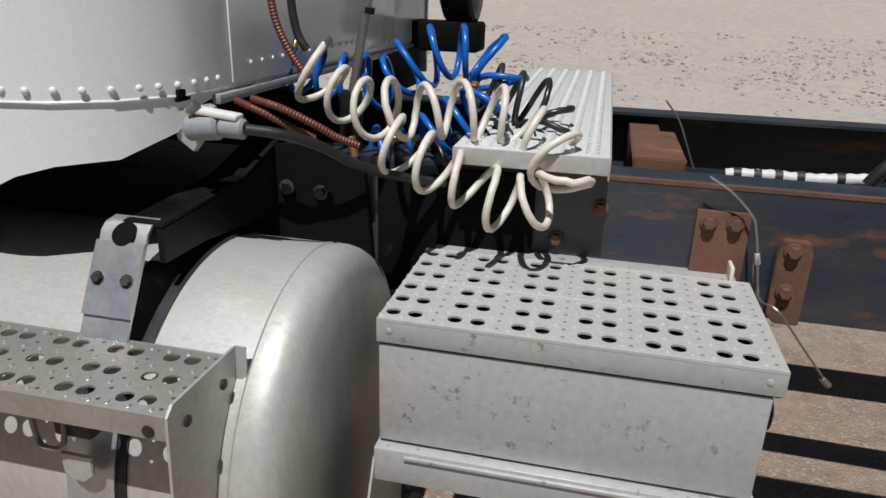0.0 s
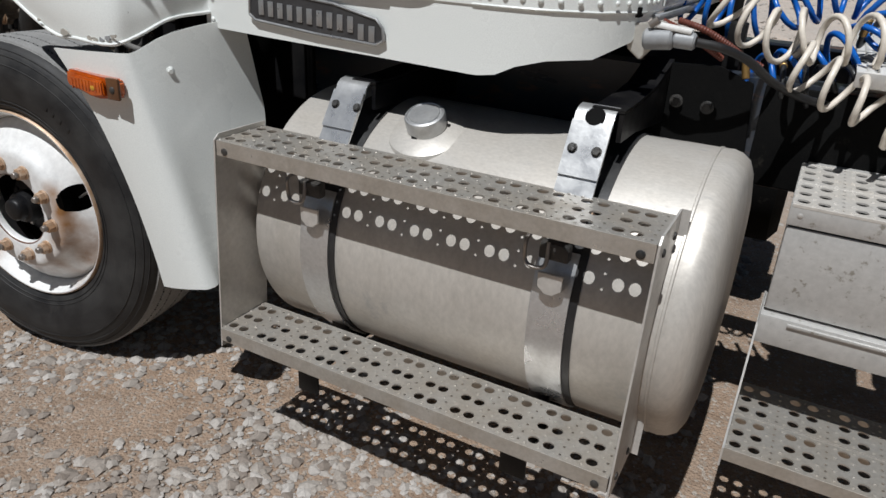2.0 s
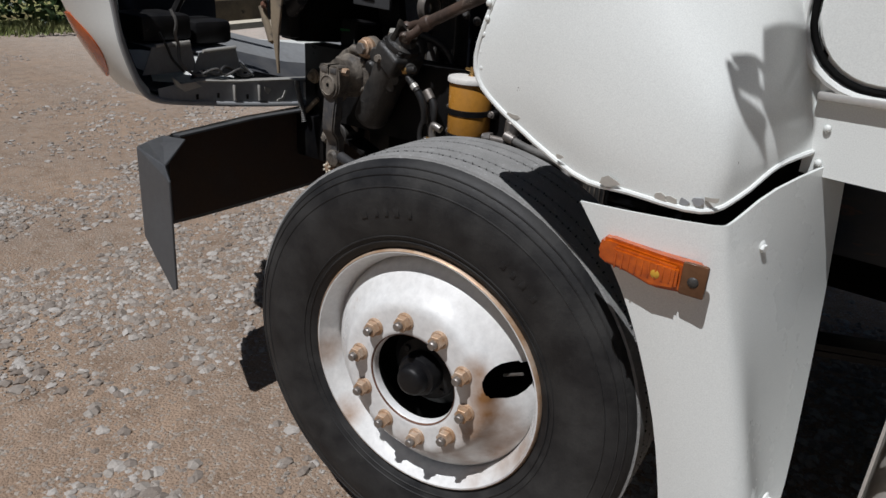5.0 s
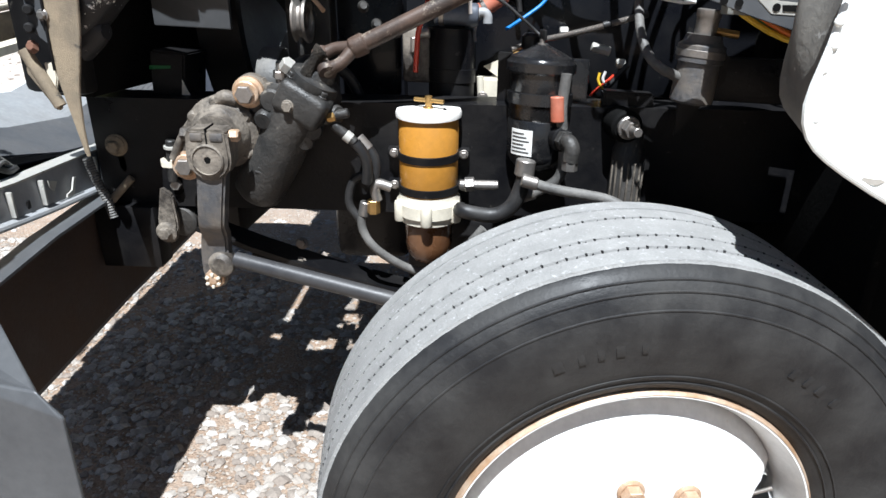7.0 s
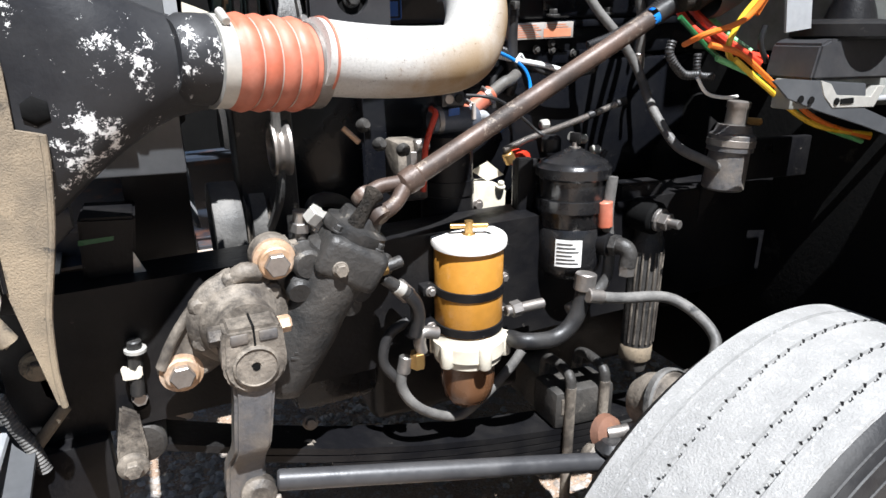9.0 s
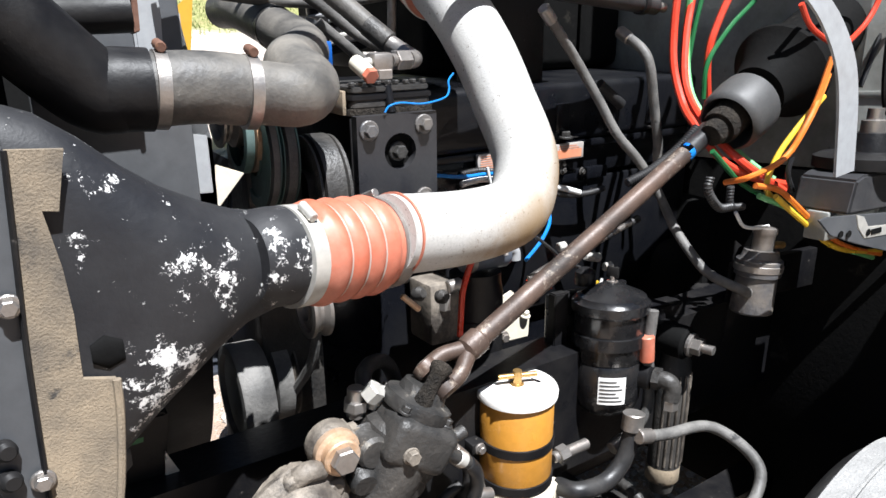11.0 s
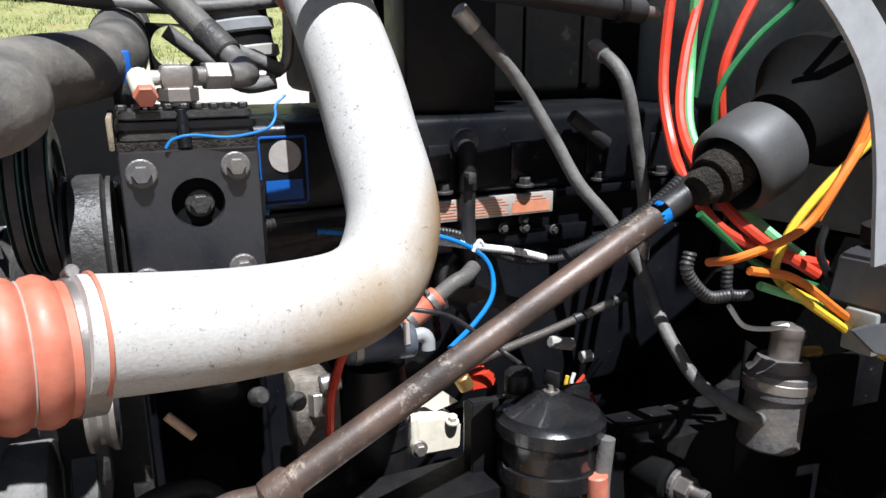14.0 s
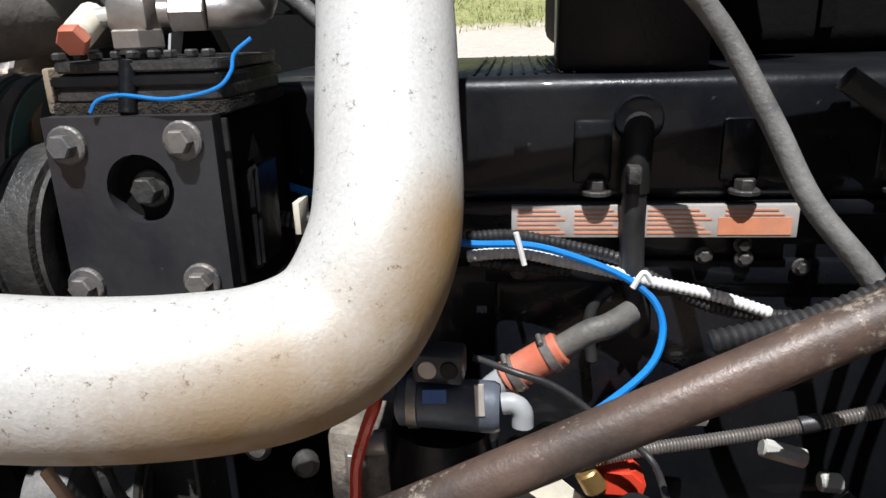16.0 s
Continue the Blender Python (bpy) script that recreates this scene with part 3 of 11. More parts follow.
def shared(name, me, loc, parent, rot=None):
    ob = new(name, me)
    ob.parent = parent
    top = parent
    while top.parent:
        top = top.parent
    if parent is top:
        ob.matrix_parent_inverse = Matrix.Translation(-top.location)
    ob.location = loc
    if rot:
        ob.rotation_euler = rot
    return ob


# ---- ground ----
def land(x, y):
    """Flat round the truck, rising behind it."""
    d = max(0.0, y - 3.2)
    rise = 0.17 * d * min(1.0, d / 2.5) * 0.5 if d < 2.5 else 0.17 * (d - 1.25)
    return rise if rise < 8.0 else 8.0 + (rise - 8.0) * 0.02


def ground_line(v, fine, limit, step):
    out = [-limit, -limit * 0.4, -limit * 0.15, -40, -20, -12]
    x = -9.0
    while x < 9.0:
        out.append(x)
        x += step
    return out + [9, 12, 16, 20, 26, 34, 44, 60, 90, 150, limit * 0.2, limit]


def build_ground():
    xs, ys = ground_line(0, 0, 2000, 0.25), ground_line(0, 0, 2000, 0.25)
    rng = random.Random(3)
    verts = []
    for y in ys:
        for x in xs:
            wob = 0.006 * noise.noise((x * 1.7, y * 1.7, 0.3)) if abs(x) < 9 and abs(y) < 9 else 0
            verts.append((x, y, land(x, y) + wob))
    k = len(xs)
    faces = [(j * k + i, j * k + i + 1, (j + 1) * k + i + 1, (j + 1) * k + i) for j in range(len(ys) - 1) for i in range(k - 1)]
    me = bpy.data.meshes.new("ground")
    me.from_pydata(verts, [], faces)
    me.materials.append(ground_mat())
    me.shade_smooth()
    return tagged(new("ground", me), "beige crushed gravel yard rising to patchy grass", "ground", kind="structure")


build_ground()


def scatter(name, count, area, size, material, seed, label, category):
    """Loose stones as one mesh."""
    rng = np.random.RandomState(seed)
    base = np.array([(1, 0, 0), (-1, 0, 0), (0, 1, 0), (0, -1, 0), (0, 0, 1), (0, 0, -0.4),
                     (0.6, 0.6, 0.5), (-0.6, 0.55, 0.55), (0.6, -0.6, 0.45), (-0.55, -0.6, 0.5)], float)
    bm = bmesh.new()
    for p in base:
        bm.verts.new(p)
    hull = bmesh.ops.convex_hull(bm, input=bm.verts)
    bm.verts.index_update()
    tri = np.array([[v.index for v in f.verts] for f in bm.faces])
    bm.free()
    x = rng.uniform(area[0], area[1], count)
    y = rng.uniform(area[2], area[3], count)
    patch = np.array([noise.noise((a * 1.3, b * 1.3, 4.2)) + 0.5 * noise.noise((a * 4.1, b * 4.1, 1.7)) for a, b in zip(x, y)])
    keep = rng.uniform(-0.34, 0.42, count) < patch
    x, y = x[keep], y[keep]
    count = len(x)
    s = size[0] + (size[1] - size[0]) * rng.uniform(0, 1, count) ** 3.0
    sc = np.stack([s * rng.uniform(0.7, 1.3, count), s * rng.uniform(0.6, 1.1, count), s * rng.uniform(0.4, 0.8, count)], -1)
    a = rng.uniform(0, 2 * np.pi, count)
    jit = base[None] * (1 + rng.uniform(-0.25, 0.25, (count, len(base), 3)))
    p = jit * sc[:, None]
    c, d = np.cos(a)[:, None], np.sin(a)[:, None]
    z = np.array([land(u, v) for u, v in zip(x, y)])
    v = np.stack([p[..., 0] * c - p[..., 1] * d + x[:, None], p[..., 0] * d + p[..., 1] * c + y[:, None], p[..., 2] + (z - 0.12 * s)[:, None] + 0.001], -1)
    f = tri[None] + (np.arange(count) * len(base))[:, None, None]
    me = bpy.data.meshes.new(name)
    me.from_pydata(v.reshape(-1, 3), [], f.reshape(-1, 3))
    me.materials.append(material)
    return tagged(new(name, me), label, category, kind="stuff")


STONE = stone_mat()
scatter("gravel_stones", 70000, (-3.4, 1.9, -0.75, 2.2), (0.004, 0.026), STONE, 5, "loose pale limestone gravel on the yard", "gravel")
scatter("far_gravel", 22000, (-6, 6, 2.2, 9.5), (0.008, 0.034), STONE, 6, "loose pale gravel behind the truck", "gravel")
scatter("side_gravel", 20000, (-3.4, 3.2, -2.8, -0.75), (0.004, 0.024), STONE, 8, "loose pale gravel beside the truck", "gravel")
scatter("front_gravel", 7000, (-8.5, -3.4, -0.8, 2.4), (0.008, 0.028), STONE, 7, "loose pale gravel ahead of the truck", "gravel")


# ---- wheel ----
WHEEL_M = pose(0.006, 0.008, 0.489, 0, 0, 7.5) @ Matrix.Scale(0.98, 4)


def placed(bm, m):
    bmesh.ops.transform(bm, matrix=m, verts=bm.verts)
    return bm


def build_wheel():
    w = thing("front_wheel", (0.02, 0.16, 0.0), "white rusty steel steer wheel with dusty black tyre", "wheel")
    IN = (0, 1, 0)
    side = [(0.288, 0.062), (0.305, 0.045), (0.33, 0.036), (0.36, 0.029), (0.40, 0.024), (0.435, 0.028), (0.462, 0.038), (0.476, 0.047), (0.487, 0.060)]
    tyre = part("tyre", placed(lathe((0, 0, 0), IN, side + [(0.489, 0.066), (0.489, 0.281), (0.487, 0.285), (0.462, 0.308), (0.40, 0.32), (0.33, 0.31), (0.288, 0.286), (0.27, 0.2), (0.27, 0.1), (0.288, 0.062)], 96, None, False, False), WHEEL_M), RUBBER, w, "black tyre sidewall with faded lettering")
    prof, y = [], 0.0625
    prof.append((0.484, y - 0.004))
    ribs = [(0.064, 0.098), (0.104, 0.138), (0.144, 0.205), (0.211, 0.245), (0.251, 0.284)]
    for a, b in ribs:
        c0 = 0.497 - 0.10 * abs((a + 0) - 0.174) ** 1.6
        c1 = 0.497 - 0.10 * abs((b + 0) - 0.174) ** 1.6
        prof += [(c0 - 0.006, a - 0.0005), (c0 - 0.0008, a + 0.0008), (c1 - 0.0008, b - 0.0008), (c1 - 0.006, b + 0.0005)]
    prof.append((0.484, 0.288))
    bm = lathe((0, 0, 0), IN, prof, 160, cap0=False, cap1=False)
    part("tread", placed(bm, WHEEL_M), TREAD, tyre, "dusty worn grey tread ribs")
    # Small wear notches along the groove edges.
    notch = bmesh.new()
    for gi, yy in enumerate((0.0985, 0.1035, 0.1385, 0.1435, 0.2055, 0.2105)):
        for i in range(110):
            a = 2 * math.pi * (i + 0.5 * (gi % 2) + 0.15 * math.sin(i * 2.1)) / 110
            m = Matrix.Rotation(a, 4, 'Y') @ Matrix.Translation((0, yy, 0.4935))
            add_box(notch, -0.0006, 0.0006, -0.0020, 0.0020, -0.004, 0.0027, 0, m @ pose(0, 0, 0, 0, 0, 35 if gi % 2 else -35))
    tagged(part("tread_pattern", placed(notch, WHEEL_M), RUBBER, tyre, "dark wear notches along the grooves", False), kind="stuff")
    # sidewall ribs
    rib = bmesh.new()
    for r, yy in ((0.315, 0.0405), (0.328, 0.0365), (0.436, 0.0285), (0.460, 0.0370), (0.474, 0.0455)):
        lathe((0, 0, 0), IN, [(r - 0.002, yy + 0.001), (r - 0.001, yy - 0.0015), (r + 0.001, yy - 0.0015), (r + 0.002, yy + 0.001)], 96, rib, False, False)
    part("sidewall_rib", placed(rib, WHEEL_M), RUBBER, tyre)
    # rim: flange, well and bowl
    flange = [(0.262, 0.17), (0.262, 0.12), (0.268, 0.085), (0.279, 0.066), (0.286, 0.050), (0.288, 0.044), (0.292, 0.0445), (0.294, 0.050), (0.293, 0.058), (0.288, 0.064), (0.288, 0.07), (0.275, 0.17)]
    rim = part("rim", placed(lathe((0, 0, 0), IN, flange, 80, cap0=False, cap1=False), WHEEL_M), RIM_PAINT, w, "white rim flange with rust along its edge")
    part("rust_line", placed(lathe((0, 0, 0), IN, [(0.2915, 0.0430), (0.2952, 0.0465), (0.2965, 0.054)], 80, None, False, False), WHEEL_M), NUT_RUST, rim, "rusty edge of the rim lip")
    hole_c, hole_r = V(0.212, 0.062), 0.040
    bm = bmesh.new()
    disc = [(0.268, 0.115), (0.262, 0.098), (0.25, 0.082), (0.235, 0.068), (0.218, 0.055), (0.205, 0.044), (0.195, 0.033), (0.187, 0.024), (0.178, 0.0185), (0.165, 0.0175), (0.15, 0.0175), (0.135, 0.0175), (0.12, 0.0175), (0.112, 0.018), (0.108, 0.021), (0.106, 0.028), (0.106, 0.04)]
    lathe((0, 0, 0), IN, disc, 120, bm, False, False)
    kill = [v for v in bm.verts if (Vector((v.co.x, v.co.z)) - hole_c).length < hole_r * 0.94 and v.co.y < 0.2]
    bmesh.ops.delete(bm, geom=kill, context='VERTS')
    for v in bm.verts:
        if v.is_boundary:
            d = Vector((v.co.x, v.co.z)) - hole_c
            if d.length < hole_r * 1.5:
                d = d.normalized() * hole_r
                v.co.x, v.co.z = hole_c.x + d.x, hole_c.y + d.y
    d = part("disc", placed(bm, WHEEL_M), RIM_PAINT, w, "white dished wheel disc with rust streaks")
    part("rust_ring", placed(lathe((0, 0, 0), IN, [(0.111, 0.0172), (0.1085, 0.0195), (0.1068, 0.027)], 60, None, False, False), WHEEL_M), RUST, d, "rusty rim of the centre bore")
    # valve stem seen in the hand hole
    part("valve_stem", placed(rod((0.19, 0.085, 0.052), (0.236, 0.075, 0.078), 0.0035, 10), WHEEL_M), STEEL, rim, "bright metal valve stem")
    # studs and nuts
    for i in range(10):
        a = radians(98.5 + 36 * i)
        c = V(0.1429 * math.cos(a), 0, 0.1429 * math.sin(a))
        bm = lathe(c + V(0, 0.018, 0), (0, -1, 0), [(0.0205, 0), (0.021, 0.002), (0.0205, 0.004), (0.0175, 0.006)], 20)
        hexnut(c + V(0, 0.012, 0), (0, -1, 0), 0.0175, 0.017, bm)
        nut = part("wheel_nut", placed(bm, WHEEL_M), NUT_RUST, w, "rust-bronze hexagonal wheel nut", False)
        part("stud", placed(rod(c + V(0, -0.004, 0), c + V(0, -0.019, 0), 0.0095, 12, 0.002), WHEEL_M), STEEL, nut)
    # hub
    bm = lathe((0, 0, 0), IN, [(0.0, 0.002), (0.022, 0.003), (0.030, 0.006), (0.034, 0.012), (0.036, 0.03), (0.046, 0.034), (0.05, 0.045), (0.05, 0.07), (0.075, 0.075), (0.082, 0.09), (0.10, 0.1), (0.10, 0.14)], 32)
    hub = part("hub", placed(bm, WHEEL_M), BLACK_PLASTIC, w, "greasy black hub with round cap")
    for i in range(6):
        a = radians(20 + 60 * i)
        part("hub_bolt", placed(hexnut((0.063 * math.cos(a), 0.075, 0.063 * math.sin(a)), (0, -1, 0), 0.008, 0.008), WHEEL_M), STEEL if i == 4 else BLACK, hub)
    bm = lathe((0, 0, 0), IN, [(0.10, 0.14), (0.20, 0.145), (0.205, 0.16), (0.205, 0.33), (0.10, 0.34)], 40)
    part("brake_drum", placed(bm, WHEEL_M), BLACK_MATT, w)
    for k, (a0, wd) in enumerate(((112, 5), (107, 3), (103, 3), (99, 4), (94, 3), (60, 4), (56, 3), (52, 4), (47, 3))):
        m = Matrix.Rotation(radians(90 - a0), 4, 'Y') @ Matrix.Translation((0, 0.0255, 0.385))
        part("raised_bar", placed(box(-0.003 * wd / 2, 0.003 * wd / 2, -0.0004, 0.0015, -0.011, 0.011, 0.0002, m), WHEEL_M), RUBBER, tyre)
    return w


build_wheel()


# ---- fuel tank ----
TY, TZ, TR = 0.44, 0.588, 0.326


def on_tank(x, deg, off=0.0):
    """A place on the tank's skin: degrees from the top towards the outer side."""
    a = radians(deg)
    return V(x, TY - (TR + off) * math.sin(a), TZ + (TR + off) * math.cos(a))


def strap_band(x0, x1, d0, d1, off, thick, step=6):
    rows = []
    for d in np.arange(d0, d1 + 0.1, (d1 - d0) / max(2, round((d1 - d0) / step))):
        rows.append([on_tank(x0, d, off + thick), on_tank(x1, d, off + thick), on_tank(x1, d, off), on_tank(x0, d, off)])
    bm = bmesh.new()
    rings(bm, rows)
    bmesh.ops.recalc_face_normals(bm, faces=bm.faces)
    return bm


def build_tank():
    t = thing("fuel_tank", (1.36, TY, TZ - TR), "large dull brushed aluminium cylindrical fuel tank", "fuel tank")
    X0, X1 = 0.865, 1.838
    prof = [(TR - 0.10, -0.036), (TR - 0.05, -0.032), (TR - 0.018, -0.02), (TR - 0.004, -0.008), (TR, 0), (TR, X1 - X0)]
    shell = part("shell", lathe((X0, TY, TZ), (1, 0, 0), prof, 96, cap1=False), TANK, t, "satin aluminium shell with faint stains")
    part("seam", lathe((X1 - 0.002, TY, TZ), (1, 0, 0), [(TR - 0.001, 0), (TR + 0.0022, 0.002), (TR + 0.0022, 0.006), (TR - 0.001, 0.0085)], 96, None, False, False), TANK, shell, "raised weld seam")
    end = [(TR, 0), (TR + 0.001, 0.02), (TR - 0.004, 0.038), (TR - 0.016, 0.055), (TR - 0.04, 0.066), (TR - 0.09, 0.074), (TR - 0.2, 0.079), (0.002, 0.08)]
    part("end_cap", lathe((X1 + 0.006, TY, TZ), (1, 0, 0), end, 96, cap0=False), TANK, t, "domed stained aluminium end cap")
    # filler neck
    base, ax = on_tank(1.227, 25, -0.014), on_tank(0, 25, 1) - on_tank(0, 25, 0)
    part("filler_collar", lathe(base, ax, [(0.096, 0.003), (0.092, 0.010), (0.078, 0.0155), (0.06, 0.019), (0.048, 0.022)], 48), TANK, t, "pressed round collar of the filler")
    cap = part("filler_cap", lathe(base + ax * 0.018, ax, [(0.043, 0), (0.0465, 0.003), (0.0475, 0.010), (0.0475, 0.034), (0.0455, 0.039), (0.041, 0.0405), (0.039, 0.0385), (0.036, 0.0385), (0.034, 0.041), (0.002, 0.041)], 48), STRAP, t, "round scuffed aluminium filler cap")
    part("neck", lathe(base + ax * 0.002, ax, [(0.042, 0), (0.042, 0.022)], 32), RUST, cap, "brown stained filler neck")
    for k in range(3):
        a = radians(40 + 120 * k)
        _, u, w = frame_of(ax)
        c = base + ax * 0.020 + (u * math.cos(a) + w * math.sin(a)) * 0.046
        part("cap_lug", box(-0.008, 0.008, -0.004, 0.004, -0.006, 0.006, 0.002, Matrix.Translation(c)), BLACK, cap)
    # straps: a bright band over a black liner, with the upper plate, buckle and arm of each
    for k, (x0, x1, px0, px1, top) in enumerate(((1.003, 1.083, 1.000, 1.082, 0.975), (1.585, 1.665, 1.581, 1.660, 1.000))):
        name = "strap"
        s = part(name, strap_band(x0, x1, 62, 168, 0.004, 0.004), STRAP, t, "flat stainless tank strap")
        part("liner", strap_band(x0 + 0.008, x1 + 0.016, -28, 170, 0.0005, 0.0032), HOSE_BLACK, s, "black rubber strap liner")
        # tilted upper plate
        yb, zb = 0.165, 0.80
        yt, zt = 0.262, top - 0.028
        pl = bmesh.new()
        rows = []
        for yy, zz in ((yb, zb), (yb + 0.35 * (yt - yb), zb + 0.35 * (zt - zb)), (yt, zt), (yt + 0.008, zt + 0.016), (yt + 0.02, zt + 0.025), (yt + 0.045, zt + 0.029)):
            rows.append([V(px0, yy - 0.004, zz), V(px1, yy - 0.004, zz), V(px1, yy, zz - 0.003), V(px0, yy, zz - 0.003)])
        rings(pl, rows)
        bmesh.ops.recalc_face_normals(pl, faces=pl.faces)
        p = part("upper_plate", pl, STRAP, s, "tilted bright strap plate")
        # doubled upper part
        dirn = (V(0, yt, zt) - V(0, yb, zb)).normalized()
        nrm = V(0, -dirn.z, dirn.y)
        cp = bmesh.new()
        q0, q1 = V(0, yb, zb) + dirn * 0.085, V(0, yt, zt)
        rows = [[V(px0 - 0.001, 0, 0) + q + nrm * 0.009, V(px1 + 0.001, 0, 0) + q + nrm * 0.009, V(px1 + 0.001, 0, 0) + q + nrm * 0.004, V(px0 - 0.001, 0, 0) + q + nrm * 0.004] for q in (q0, q1)]
        rings(cp, rows)
        bmesh.ops.recalc_face_normals(cp, faces=cp.faces)
        part("cover_plate", cp, STRAP, s, "lapped cover plate")
        if k == 1:
            part("top_notch", lathe(V(1.622, yt + 0.006, zt + 0.010), (0, -0.72, 0.69), [(0.020, 0), (0.020, 0.0062)], 24), BLACK_MATT, s, "dark round notch in the plate top")
        for bx in ((1.018, 1.078) if k == 0 else (1.596, 1.645)):
            c = q0 + dirn * 0.055
            c = V(bx, c.y, c.z) + nrm * 0.0085
            bm = lathe(c, nrm, [(0.0105, 0), (0.0105, 0.002)], 16)
            hexnut(c + nrm * 0.002, nrm, 0.0085, 0.006, bm)
            part("strap_bolt", bm, IRON_DARK, s, "dark hexagon bolt", False)
        side = lathe(V(px1 + 0.004, yb + 0.02, zb + 0.01), (1, 0, 0), [(0.009, 0), (0.009, 0.004), (0.006, 0.007)], 12)
        part("side_rivet", side, NUT_RUST, s, "rusty rivet on the strap edge")
        # buckle: a bent loop of rod and a T bolt below the upper plate
        ybk, zbk = 0.088, 0.725
        bk = tube([(x0 - 0.012, ybk + 0.03, zbk + 0.055), (x0 - 0.012, ybk + 0.0, zbk + 0.05), (x0 - 0.012, ybk, zbk + 0.012), (x0 + 0.0, ybk - 0.004, zbk), (x0 + 0.022, ybk - 0.004, zbk), (x0 + 0.032, ybk, zbk + 0.012), (x0 + 0.03, ybk + 0.01, zbk + 0.05)], 0.0042, 8, 4)
        part("buckle", bk, STEEL, s, "bent steel rod buckle")
        part("tightener", box(x0 + 0.012, x1 - 0.008, ybk + 0.006, ybk + 0.03, zbk + 0.015, zbk + 0.05, 0.004), IRON_DARK, s, "dark tightening block")
        part("tongue", plate([(x0 + 0.016, zbk - 0.012), (x1 - 0.012, zbk - 0.012), (x1 - 0.014, zbk - 0.045), (x1 - 0.03, zbk - 0.058), (x0 + 0.034, zbk - 0.058), (x0 + 0.018, zbk - 0.045)], 0.006, Matrix.Translation((0, 0.092, 0)), 0.0015), ALU, s, "flat strap tongue")
        arm = bmesh.new()
        rows = []
        for yy, zz, hh in ((yt + 0.02, zt + 0.02, 0.055), (0.40, zt + 0.022, 0.06), (0.54, zt + 0.03, 0.085), (0.69, zt + 0.07, 0.14)):
            rows.append([V(px1 + 0.004, yy, zz), V(px1 + 0.014, yy, zz), V(px1 + 0.014, yy, zz - hh), V(px1 + 0.004, yy, zz - hh)])
        rings(arm, rows)
        for xx0, xx1, dz in ((px1 - 0.052, px1 + 0.014, 0.006),):
            rows = [[V(xx0, yy, zz + dz), V(xx1, yy, zz + dz), V(xx1, yy, zz), V(xx0, yy, zz)] for yy, zz in ((yt + 0.02, zt + 0.022), (0.40, zt + 0.024), (0.54, zt + 0.032), (0.69, zt + 0.072))]
            rings(arm, rows)
        bmesh.ops.recalc_face_normals(arm, faces=arm.faces)
        part("hanger_arm", arm, BLACK, s, "black angle hanger arm to the frame", False)
    return t


build_tank()


# ---- perforated step treads ----
def perforated(length, depth, pitch, thick=0.0035, big=0.0118, lip=0.036, groups=None, top_lip=0.036):
    """A folded tread, its top at z 0, from x 0 to length and y 0 (outer edge) to depth, with round holes in threes and small raised dots."""
    bm = bmesh.new()
    n = max(1, round(length / pitch))
    pitch = length / n
    rows = 3
    ry = depth / rows

    def cell(x0, x1, y0, y1, holes):
        # holes: list of (cx, cy, r) side by side in y
        k = len(holes)
        for i, (cx, cy, r) in enumerate(holes):
            a, b = y0 + (y1 - y0) * i / k, y0 + (y1 - y0) * (i + 1) / k
            seg = 16 if r > 0.006 else 8
            per = seg // 4
            outer, inner = [], []
            cor = [(x1, a), (x1, b), (x0, b), (x0, a)]
            for s in range(4):
                p, q = cor[s], cor[(s + 1) % 4]
                for j in range(per):
                    t = j / per
                    outer.append((p[0] + (q[0] - p[0]) * t, p[1] + (q[1] - p[1]) * t))
            for ox, oy in outer:
                ang = math.atan2((oy - cy) / (b - a), (ox - cx) / (x1 - x0))
                inner.append((cx + r * math.cos(ang), cy + r * math.sin(ang)))
            for z, flip in ((0.0, False), (-thick, True)):
                vo = [bm.verts.new((x, y, z)) for x, y in outer]
                vi = [bm.verts.new((x, y, z)) for x, y in inner]
                for j in range(seg):
                    f = (vo[j], vo[(j + 1) % seg], vi[(j + 1) % seg], vi[j])
                    bm.faces.new(f if not flip else f[::-1])
                if not flip:
                    low = [bm.verts.new((x, y, -thick)) for x, y in inner]
                    for j in range(seg):
                        bm.faces.new((vi[j], vi[(j + 1) % seg], low[(j + 1) % seg], low[j]))

    for i in range(n):
        x = i * pitch
        w = pitch * 0.36
        xs = [x, x + w, x + 2 * w, x + pitch]
        for j in range(rows):
            y0, y1 = j * ry, (j + 1) * ry
            for c in range(2):
                cell(xs[c], xs[c + 1], y0, y1, [((xs[c] + xs[c + 1]) / 2, (y0 + y1) / 2, big)])
            cell(xs[2], xs[3], y0, y1, [((xs[2] + xs[3]) / 2, y0 + ry * 0.25, 0.0032), ((xs[2] + xs[3]) / 2, y0 + ry * 0.75, 0.0032)])
        # raised dots
        for j in range(rows + 1):
            for xx in (xs[0] + 0.002, xs[1], xs[2]):
                yy = min(max(j * ry, 0.010), depth - 0.010)
                lathe((xx, yy, -0.0002), (0, 0, 1), [(0.0042, 0), (0.0036, 0.0016), (0.0022, 0.0022)], 8, bm, False, True)
    # folded lips
    add_box(bm, 0, length, -0.0025, 0.0005, -lip, 0.0004, 0.0008)
    add_box(bm, 0, length, depth - 0.0005, depth + 0.0025, -lip * 0.8, 0.0004, 0.0008)
    bmesh.ops.remove_doubles(bm, verts=bm.verts, dist=0.0001)
    return bm


